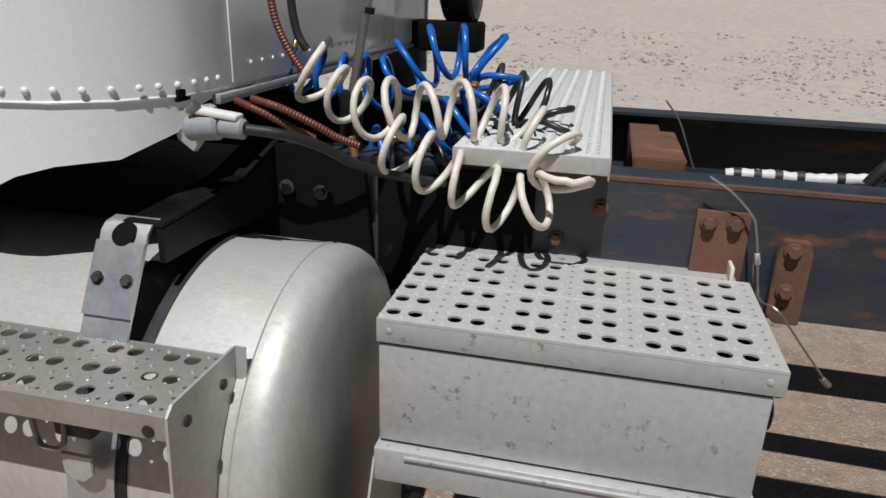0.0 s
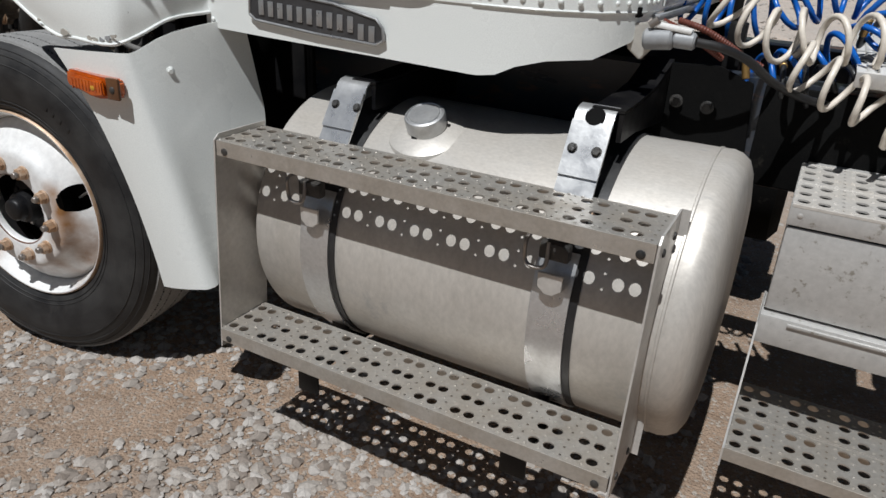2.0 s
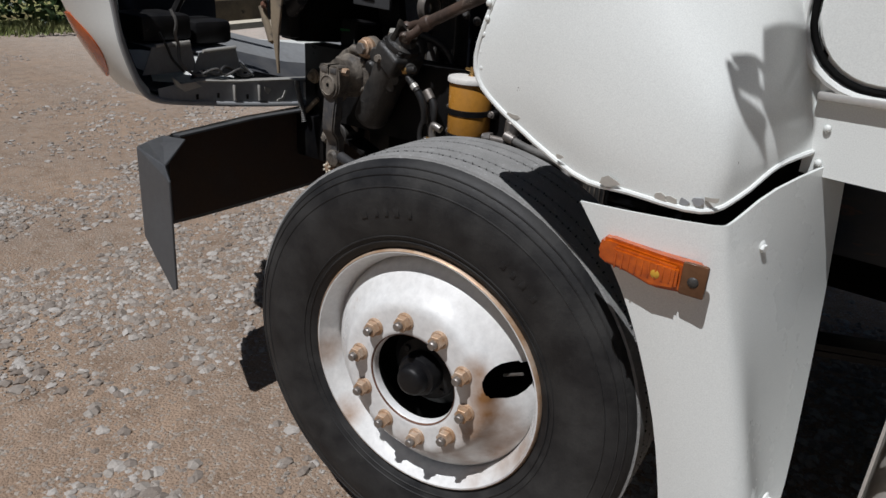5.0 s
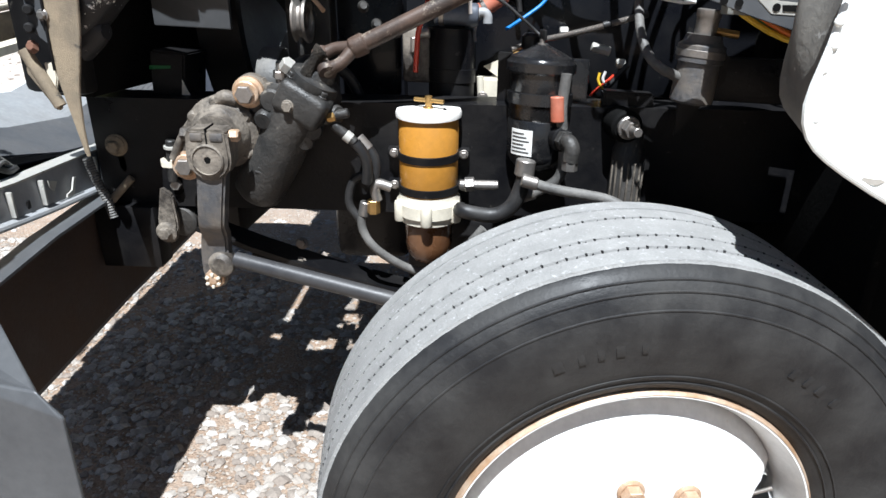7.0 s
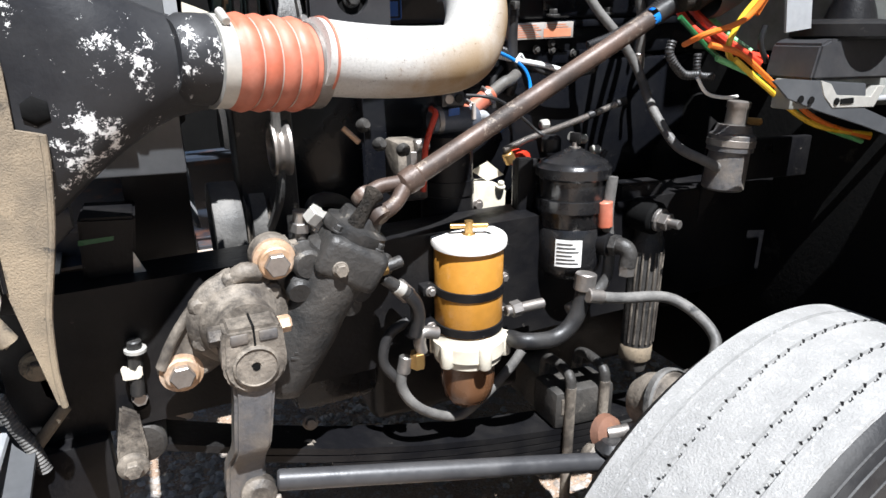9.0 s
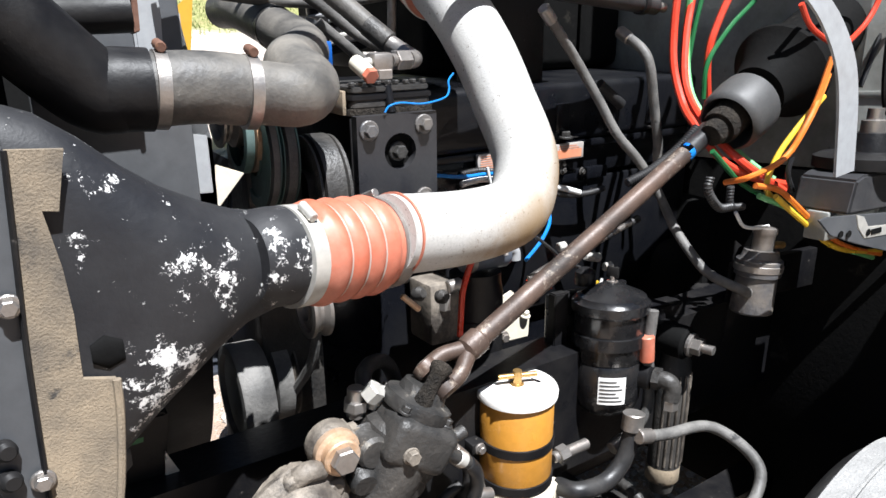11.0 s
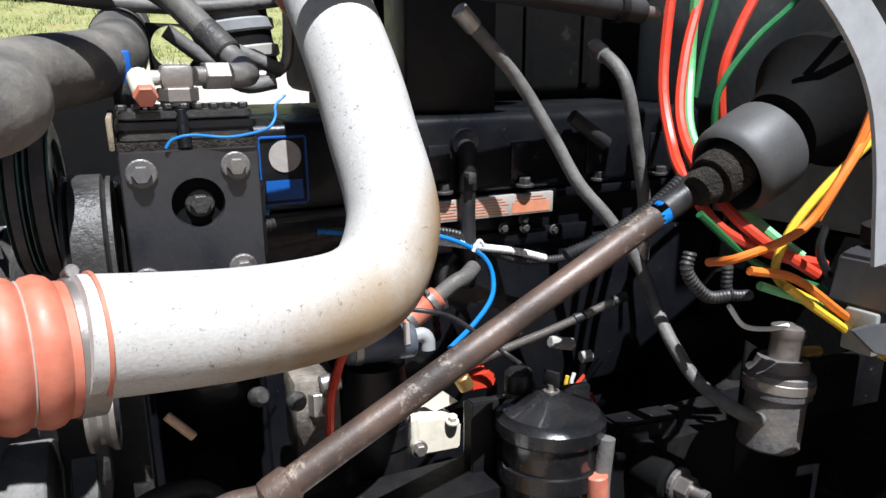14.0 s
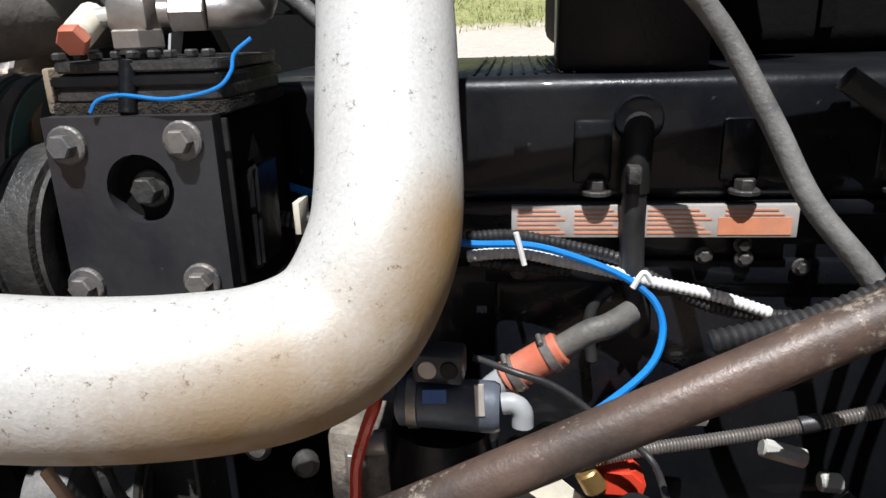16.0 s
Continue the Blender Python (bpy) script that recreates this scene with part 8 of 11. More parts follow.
def build_shock():
    s = thing("shock_absorber", (0.03, 0.61, 0.68), "dusty black shock absorber", "shock absorber")
    part("body", lathe((0.028, 0.625, 0.73), (0, -0.02, 1), [(0.024, 0), (0.026, 0.01), (0.026, 0.04), (0.033, 0.045), (0.033, 0.29), (0.028, 0.30), (0.024, 0.33)], 28), IRON_DARK, s, "fluted dusty dust cover")
    for i in range(7):
        a = radians(200 + 22 * i)
        part("flute", rod((0.028 + 0.033 * math.cos(a), 0.622 + 0.033 * math.sin(a), 0.80), (0.028 + 0.033 * math.cos(a), 0.618 + 0.033 * math.sin(a), 1.0), 0.0022, 6), IRON, s)
    part("skirt", lathe((0.028, 0.625, 0.755), (0, -0.02, 1), [(0.031, 0), (0.034, 0.004), (0.034, 0.035), (0.031, 0.04)], 28), MUD_STEEL, s, "brown mud ring")
    part("eye", lathe((0.0, 0.63, 1.075), (0.25, -1, -0.05), [(0.03, 0), (0.032, 0.005), (0.032, 0.05), (0.027, 0.055)], 24), BLACK_MATT, s, "rubber-bushed top eye")
    bolt_at((0.014, 0.575, 1.072), (0.25, -1, -0.05), 0.017, 0.025, 1.35, STEEL, s, "top_bolt", "bright top nut")
    part("stud", rod((0.02, 0.552, 1.071), (0.026, 0.53, 1.07), 0.009, 12, 0.001), STEEL, s)
    part("bracket", poly_y([(-0.03, 0.645, 1.13), (0.07, 0.645, 1.13), (0.07, 0.645, 0.95), (-0.02, 0.645, 0.95)], 0.045, 0.004), BLACK, s)
    return s


in_axes(BAY, build_shock, (0.02, 0.003, -0.014))


def build_brake():
    b = thing("brake_chamber", (-0.11, 0.38, 0.72), "dusty grey brake chamber with clamp ring and hose", "brake chamber")
    c, ax = V(-0.10, 0.40, 0.80), (0.25, -0.9, 0.25)
    part("can", lathe(c, ax, [(0.04, -0.05), (0.052, -0.03), (0.055, 0.0), (0.061, 0.004), (0.061, 0.014), (0.055, 0.018), (0.05, 0.035), (0.03, 0.05), (0.012, 0.052)], 32), IRON, b, "dusty grey can")
    part("clamp_ring", lathe(c + Vector(ax) * 0.002, ax, [(0.060, 0), (0.064, 0.003), (0.064, 0.014), (0.060, 0.017)], 32, None, False, False), HOSE_GREY, b, "grey clamp ring")
    part("push_rod", tube([c + V(-0.02, 0.0, -0.03), (-0.16, 0.42, 0.75), (-0.19, 0.43, 0.745)], 0.012, 12), STEEL, b)
    part("slack_adjuster", lathe((-0.185, 0.45, 0.735), (0.2, -1, 0.4), [(0.03, 0), (0.035, 0.006), (0.03, 0.02), (0.015, 0.026)], 18), RUST, b, "brown slack adjuster")
    bolt_at((-0.13, 0.34, 0.765), (0.2, -1, 0.2), 0.010, 0.022, 1.2, STEEL, b)
    part("bracket", tube([(-0.15, 0.40, 0.70), (-0.10, 0.40, 0.64), (-0.03, 0.37, 0.60)], 0.018, 12), IRON_DARK, b)
    return b


in_axes(BAY, build_brake, (0.004, -0.04, 0))


# ---- filters ----
def build_fuel_filter():
    f = thing("fuel_filter", (-0.36, 0.61, 0.74), "amber fuel filter with white lid and brown bowl", "fuel filter")
    C = V(-0.362, 0.612, 0)
    part("can", lathe(C + V(0, 0, 0.900), (0, 0, 1), [(0.0595, 0), (0.061, 0.003), (0.061, 0.158), (0.059, 0.161)], 44), AMBER, f, "amber filter can")
    part("lid", lathe(C + V(0, 0, 1.058), (0, 0, 1), [(0.063, 0), (0.0665, 0.002), (0.067, 0.010), (0.065, 0.0145), (0.05, 0.016), (0.01, 0.0175)], 44), WHITE_LID, f, "white painted lid")
    part("lid_stem", lathe(C + V(0, 0, 1.073), (0, 0, 1), [(0.012, 0), (0.012, 0.003), (0.0075, 0.005), (0.0075, 0.026)], 16), BRASS, f, "brass T-handle stem")
    part("t_handle", rod(C + V(-0.030, 0.012, 1.090), C + V(0.031, -0.012, 1.090), 0.0045, 12, 0.001), BRASS, f, "brass T-handle")
    part("lid_slot", box(-0.004, 0.004, -0.022, 0.022, 0, 0.0012, 0, pose(C.x + 0.028, C.y + 0.005, 1.0735, 0, 0, 20)), BLACK, f, "", False)
    for z in (0.903, 0.972):
        part("band", lathe(C + V(0, 0, z), (0, 0, 1), [(0.0605, 0), (0.0635, 0.001), (0.0635, 0.016), (0.0605, 0.017)], 44, None, False, False), BLACK, f, "black steel band")
        for sx in (-1, 1):
            p = C + V(0.072 * sx, 0.012, z + 0.008)
            part("band_ear", box(p.x - 0.014, p.x + 0.012, p.y - 0.01, p.y + 0.05, p.z - 0.009, p.z + 0.009, 0.003), BLACK, f)
            bolt_at((p.x, p.y - 0.01, p.z), (0, -1, 0), 0.007, 0.010, 1.4, STEEL, f)
    head = lathe(C + V(0, 0, 0.838), (0, 0, 1), [(0.052, 0), (0.062, 0.002), (0.063, 0.016), (0.068, 0.018), (0.068, 0.044), (0.063, 0.05), (0.062, 0.062)], 44)
    for a in (210, 270, 330, 150, 30):
        p = C + V(0.066 * math.cos(radians(a)), 0.066 * math.sin(radians(a)), 0.845)
        lathe(p, (0, 0, 1), [(0.011, 0), (0.0125, 0.003), (0.0125, 0.038), (0.011, 0.042)], 14, head)
    part("head", head, CREAM, f, "cream cast head with chipped paint")
    part("bowl", lathe(C + V(0, 0, 0.840), (0, 0, -1), [(0.050, 0), (0.051, 0.01), (0.050, 0.055), (0.045, 0.078), (0.034, 0.093), (0.016, 0.099), (0.01, 0.106)], 40), AMBER_DARK, f, "brown translucent bowl")
    part("mount_bracket", box(-0.46, -0.27, 0.672, 0.692, 0.87, 1.06, 0.004), BLACK, f, "black bracket on the rail")
    part("mount_pad", box(-0.40, -0.32, 0.64, 0.68, 0.85, 1.0, 0.004), BLACK, f)
    part("inlet_elbow", tube([(-0.467, 0.580, 0.887), (-0.471, 0.580, 0.909), (-0.464, 0.580, 0.923), (-0.437, 0.580, 0.916)], 0.011, 12), STEEL, f, "steel inlet elbow")
    part("inlet_nut", hexnut([(-0.475, 0.580, 0.858)][0], (0, 0, 1), 0.0135, 0.03), BRASS, f, "", False)
    part("outlet_union", rod(*[(-0.297, 0.590, 0.923), (-0.217, 0.590, 0.923)], 0.010, 12, 0.002), STEEL, f, "steel outlet union")
    part("outlet_nut", hexnut([(-0.286, 0.590, 0.923)][0], (1, 0, 0.1), 0.015, 0.02), STEEL, f, "", False)
    return f


in_axes(Matrix.Translation((0.0149, 0.0346, -0.080)) @ Matrix.Scale(1.03, 4), build_fuel_filter)


def build_oil_filter():
    f = thing("oil_filter", (-0.165, 0.615, 0.96), "black bypass oil filter canister with domed lid", "oil filter")
    C = V(-0.160, 0.612, 0)
    R = 0.061
    part("canister", lathe(C + V(0, 0, 0.965), (0, 0, 1), [(0.04, -0.012), (R - 0.014, -0.006), (R - 0.004, 0.004), (R, 0.018), (R, 0.085), (R - 0.002, 0.088), (R, 0.091), (R, 0.175)], 48), GLOSS_BLACK, f, "black painted canister")
    part("band", lathe(C + V(0, 0, 1.082), (0, 0, 1), [(R, 0), (R + 0.004, 0.001), (R + 0.004, 0.022), (R, 0.023)], 48, None, False, False), GLOSS_BLACK, f, "black clamp band")
    part("lid", lathe(C + V(0, 0, 1.140), (0, 0, 1), [(R + 0.003, 0), (R + 0.007, 0.004), (R + 0.007, 0.020), (R + 0.001, 0.025), (0.060, 0.030), (0.040, 0.039), (0.022, 0.047), (0.012, 0.052)], 48), GLOSS_BLACK, f, "domed black lid")
    part("lid_nut", lathe(C + V(0, 0, 1.190), (0, 0, 1), [(0.010, 0), (0.010, 0.004), (0.005, 0.005), (0.005, 0.012)], 14), STEEL, f)
    part("wing_nut", box(-0.003, 0.003, -0.011, 0.011, 0, 0.020, 0.002, pose(C.x, C.y, 1.199, 0, 0, 25)), BLACK, f)
    part("vent_cap", lathe(C + V(-0.022, 0.045, 1.180), (0, 0, 1), [(0.017, 0), (0.018, 0.004), (0.018, 0.024), (0.012, 0.03)], 18), BLACK_PLASTIC, f, "black vent cap")
    # label wraps the canister
    rows = []
    for i in range(9):
        a = radians(214 + 5.6 * i)
        rows.append([C + V((R + 0.0008) * math.cos(a), (R + 0.0008) * math.sin(a), z) for z in (0.985, 1.036)])
    lab = part("label", sheet(rows, 0.0006), PAPER, f, "white label with unreadable print")
    for k in range(6):
        rows = []
        for i in range(8 - (k % 3)):
            a = radians(217 + 5.2 * i)
            rows.append([C + V((R + 0.0018) * math.cos(a), (R + 0.0018) * math.sin(a), 0.991 + 0.0072 * k + dz) for dz in (0, 0.0024)])
        part("print_bar", sheet(rows, 0.0004), INK, lab)
    part("bracket", box(-0.245, -0.06, 0.675, 0.69, 0.98, 1.165, 0.004), GLOSS_BLACK, f, "black bracket plate")
    part("bracket_wing", poly_y([(-0.245, 0.66, 1.17), (-0.215, 0.66, 1.17), (-0.215, 0.66, 0.95), (-0.245, 0.66, 0.95)], 0.02, 0.002), BLACK, f)
    part("saddle", box(-0.20, -0.12, 0.655, 0.68, 1.0, 1.12, 0.003), BLACK, f)
    p = V(-0.118, 0.558, 1.024)
    part("outlet_boss", lathe(p, (0.45, -0.9, 0.0), [(0.024, -0.012), (0.024, 0.010), (0.018, 0.014)], 20), BLACK, f)
    part("outlet_elbow", tube([p + V(0.002, -0.01, 0), p + V(0.014, -0.036, 0), p + V(0.020, -0.045, -0.012), p + V(0.018, -0.045, -0.034)], 0.0155, 14), IRON_DARK, f, "hexagon elbow fitting")
    part("elbow_nut", hexnut(p + V(0.004, -0.014, 0), (0.45, -0.9, 0), 0.020, 0.014), IRON_DARK, f, "", False)
    part("hose_nut", hexnut(p + V(0.018, -0.045, -0.052), (0, 0, 1), 0.015, 0.02), STEEL, f, "", False)
    return f


in_axes(BAY, build_oil_filter, (0.022, 0.003, 0.008))


# ---- hoses of the bay ----
axes.append(BAY)


def hose(name, pts, r, material, label, category="hose", fittings=(), n=12):
    h = thing(name, pts[len(pts) // 2], label, category)
    part("line", tube(pts, r, n), material, h)
    for i in fittings:
        p = V(*pts[i])
        q = V(*pts[i + 1]) if i == 0 else V(*pts[i - 1])
        d = (q - p).normalized()
        part("ferrule", rod(p - d * 0.004, p + d * 0.028, r * 1.25, 12, 0.002), STEEL, h)
    return h


hose("fuel_hose", [(-0.488, 0.560, 0.870), (-0.498, 0.560, 0.821), (-0.475, 0.560, 0.776), (-0.424, 0.580, 0.733), (-0.369, 0.600, 0.710), (-0.319, 0.600, 0.741), (-0.267, 0.600, 0.790), (-0.241, 0.600, 0.823)], 0.0095, HOSE_GREY, "grey fuel hose looping below the filter", fittings=(0,))
hose("oil_hose", [(-0.162, 0.520, 0.991), (-0.166, 0.520, 0.949), (-0.185, 0.520, 0.901), (-0.222, 0.520, 0.878), (-0.280, 0.520, 0.882), (-0.289, 0.560, 0.874)], 0.0155, HOSE_BLACK, "thick black hose from the oil filter", fittings=(0,))
hose("brake_hose", [(-0.166, 0.500, 0.959), (-0.101, 0.500, 0.945), (0.004, 0.500, 0.931), (0.046, 0.460, 0.903), (0.059, 0.420, 0.865), (0.026, 0.400, 0.827), (-0.048, 0.380, 0.824)], 0.0105, HOSE_GREY, "dusty grey brake hose arching to the chamber", fittings=(0, 6))
hose("return_hose", [(-0.094, 0.560, 1.155), (-0.098, 0.560, 1.084), (-0.088, 0.560, 1.008), (-0.095, 0.560, 0.954), (-0.141, 0.560, 0.920), (-0.166, 0.560, 0.910)], 0.0105, HOSE_GREY, "grey braided return hose", fittings=(5,))
part("red_sleeve", rod(*[(-0.109, 0.555, 1.113), (-0.105, 0.555, 1.065)], 0.0135, 14, 0.002), SILICONE, bpy.data.objects["return_hose"], "faded red sleeve")
hose("gear_hose", [(-0.497, 0.560, 1.003), (-0.469, 0.560, 0.972), (-0.466, 0.560, 0.936), (-0.480, 0.560, 0.909)], 0.012, HOSE_BLACK, "black hose from the steering gear", fittings=(0,))
hose("gear_hose", [(-0.478, 0.570, 0.935), (-0.513, 0.570, 0.914), (-0.525, 0.570, 0.866), (-0.503, 0.570, 0.828)], 0.009, HOSE_BLACK, "black hose behind the filter")
hose("coolant_hose", [(-0.203, 0.746, 1.647), (-0.115, 0.77, 1.575), (-0.07, 0.75, 1.50), (-0.04, 0.73, 1.44), (0.0, 0.71, 1.39), (0.036, 0.69, 1.33), (0.04, 0.65, 1.273), (0.041, 0.61, 1.234), (0.053, 0.57, 1.196), (0.068, 0.51, 1.178), (0.125, 0.53, 1.155)], 0.0088, HOSE_GREY, "long grey hose hanging across the bay", fittings=(0, 10))
hose("heater_hose", [(0.02, 0.80, 1.62), (0.025, 0.75, 1.59), (0.03, 0.73, 1.559), (0.048, 0.73, 1.492), (0.068, 0.73, 1.407), (0.075, 0.74, 1.33)], 0.0092, HOSE_GREY, "grey heater hose hanging from above", fittings=(0, 5))
hose("valley_hose", [(0.019, 0.850, 1.527), (0.082, 0.850, 1.486)], 0.011, HOSE_BLACK, "short black hose on the cover")
hose("pressure_hose", [(-0.616, 0.570, 1.108), (-0.618, 0.600, 1.140), (-0.585, 0.640, 1.141), (-0.543, 0.680, 1.116), (-0.517, 0.700, 1.060), (-0.519, 0.700, 1.004)], 0.012, HOSE_BLACK, "black pressure hose behind the duct", fittings=(0,))
bl = thing("braided_line", [(-0.074, 0.780, 1.215)][0], "steel braided line with black sleeves across the block", "hose")
part("braid", conduit([(-0.196, 0.780, 1.177), (-0.141, 0.780, 1.197), (-0.074, 0.780, 1.215), (-0.005, 0.780, 1.235), (0.065, 0.780, 1.258)], 0.0068, 0.0030), STEEL, bl, "steel braid")
for a, b in ([(-0.007, 0.780, 1.235), (0.009, 0.780, 1.240)], [(0.059, 0.780, 1.256), (0.082, 0.780, 1.263)]):
    part("sleeve", rod(a, b, 0.0080, 12, 0.001), HOSE_BLACK, bl, "black sleeve")
hose("small_line", [(-0.292, 0.760, 1.286), (-0.258, 0.740, 1.284), (-0.220, 0.740, 1.272), (-0.181, 0.740, 1.244), (-0.139, 0.740, 1.211), (-0.134, 0.680, 1.205)], 0.0032, HOSE_BLACK, "thin black line over the pump")
hose("wash_line", [(-0.164, 0.860, 1.330), (-0.180, 0.860, 1.311), (-0.185, 0.860, 1.287), (-0.181, 0.860, 1.251)], 0.006, HOSE_BLACK, "thin black bent pipe")


def build_orange_hose():
    o = thing("orange_hose", (-0.22, 0.82, 1.25), "short orange silicone hose with worm clamps", "hose")
    a, b = [(-0.266, 0.800, 1.250), (-0.214, 0.800, 1.286)]
    a, b = V(*a), V(*b)
    part("sleeve", rod(a, b, 0.0165, 20, 0.002), SILICONE, o, "bright orange sleeve")
    d = (b - a).normalized()
    clamp_ring(a + d * 0.012, d, 0.0167, 0.010, o, None, "clamp", "bright worm clamp", True, (0, -0.3, 1))
    clamp_ring(b - d * 0.012, d, 0.0167, 0.010, o, None, "clamp", "bright worm clamp", True, (0, -0.3, 1))
    part("elbow", tube([a, a - d * 0.02 + V(0, 0, -0.006), a - d * 0.026 + V(0, 0, -0.03), a - d * 0.024 + V(0, 0, -0.05)], 0.013, 14), GREY_PANEL, o, "grey metal elbow")
    part("pipe", tube([b, b + d * 0.03, V(-0.172, 0.806, 1.308), V(-0.150, 0.825, 1.316)], 0.0115, 14), HOSE_DUSTY, o, "grey coolant pipe")
    return o


build_orange_hose()


# ---- wires and conduits ----
def wire(name, pts, r, material, label, n=8, corrugated=False, pitch=0.005):
    return loose(name, conduit(pts, r, pitch) if corrugated else tube(pts, r, n), material, label, "wire" if not corrugated else "conduit")


wire("white_conduit", [(-0.304, 0.845, 1.357), (-0.259, 0.845, 1.363), (-0.215, 0.845, 1.357), (-0.172, 0.845, 1.350), (-0.134, 0.845, 1.342), (-0.071, 0.845, 1.331), (-0.021, 0.845, 1.317)], 0.0062, WIRE_WHITE, "white corrugated wire conduit", corrugated=True)
wire("black_conduit", [(-0.305, 0.850, 1.374), (-0.258, 0.850, 1.378), (-0.205, 0.850, 1.370), (-0.162, 0.850, 1.361), (-0.128, 0.850, 1.343), (-0.069, 0.850, 1.318), (-0.002, 0.850, 1.313), (0.047, 0.850, 1.320)], 0.0068, HOSE_BLACK, "black corrugated wire conduit", corrugated=True)
wire("black_conduit", [(-0.303, 0.858, 1.349), (-0.260, 0.858, 1.347), (-0.204, 0.858, 1.345)], 0.0068, HOSE_BLACK, "black corrugated wire conduit", corrugated=True)
wire("blue_wire", [(-0.370, 0.835, 1.380), (-0.303, 0.835, 1.372), (-0.243, 0.835, 1.373), (-0.189, 0.835, 1.360), (-0.149, 0.835, 1.343), (-0.127, 0.830, 1.324), (-0.121, 0.820, 1.299), (-0.134, 0.800, 1.273), (-0.170, 0.780, 1.245), (-0.211, 0.770, 1.217)], 0.0036, WIRE_BLUE, "bright blue wire looping below the conduit")
wire("blue_wire", [(-0.547, 0.645, 1.497), (-0.540, 0.645, 1.505), (-0.522, 0.645, 1.509), (-0.488, 0.645, 1.507), (-0.454, 0.645, 1.514), (-0.443, 0.650, 1.525), (-0.441, 0.655, 1.537), (-0.430, 0.660, 1.547)], 0.0014, WIRE_BLUE, "thin blue wire over the compressor head")
wire("blue_wire", [(-0.479, 0.840, 1.420), (-0.452, 0.840, 1.413), (-0.429, 0.840, 1.407)], 0.004, WIRE_BLUE, "bright blue wire beside the compressor")
wire("black_conduit", [(-0.484, 0.800, 1.398), (-0.456, 0.800, 1.394), (-0.428, 0.800, 1.398)], 0.008, HOSE_BLACK, "black corrugated conduit stub", corrugated=True)
wire("cable_tie", [(-0.257, 0.830, 1.386), (-0.252, 0.830, 1.367), (-0.249, 0.830, 1.355)], 0.0028, WIRE_WHITE, "pale cable tie round the conduits")
wire("cable_tie", [(-0.149, 0.828, 1.339), (-0.140, 0.828, 1.354), (-0.132, 0.828, 1.346)], 0.0028, WIRE_WHITE, "pale cable tie round the conduits")
wire("red_hose", [(-0.372, 0.720, 1.268), (-0.371, 0.700, 1.262), (-0.381, 0.700, 1.236), (-0.391, 0.700, 1.203), (-0.394, 0.700, 1.169), (-0.397, 0.700, 1.126)], 0.0055, WIRE_RED, "bright red hose beside the pump")
wire("injector_lead", [(-0.469, 0.862, 1.511), (-0.467, 0.862, 1.489), (-0.473, 0.862, 1.466), (-0.477, 0.862, 1.432)], 0.005, HOSE_BLACK, "black sensor lead on the engine side")
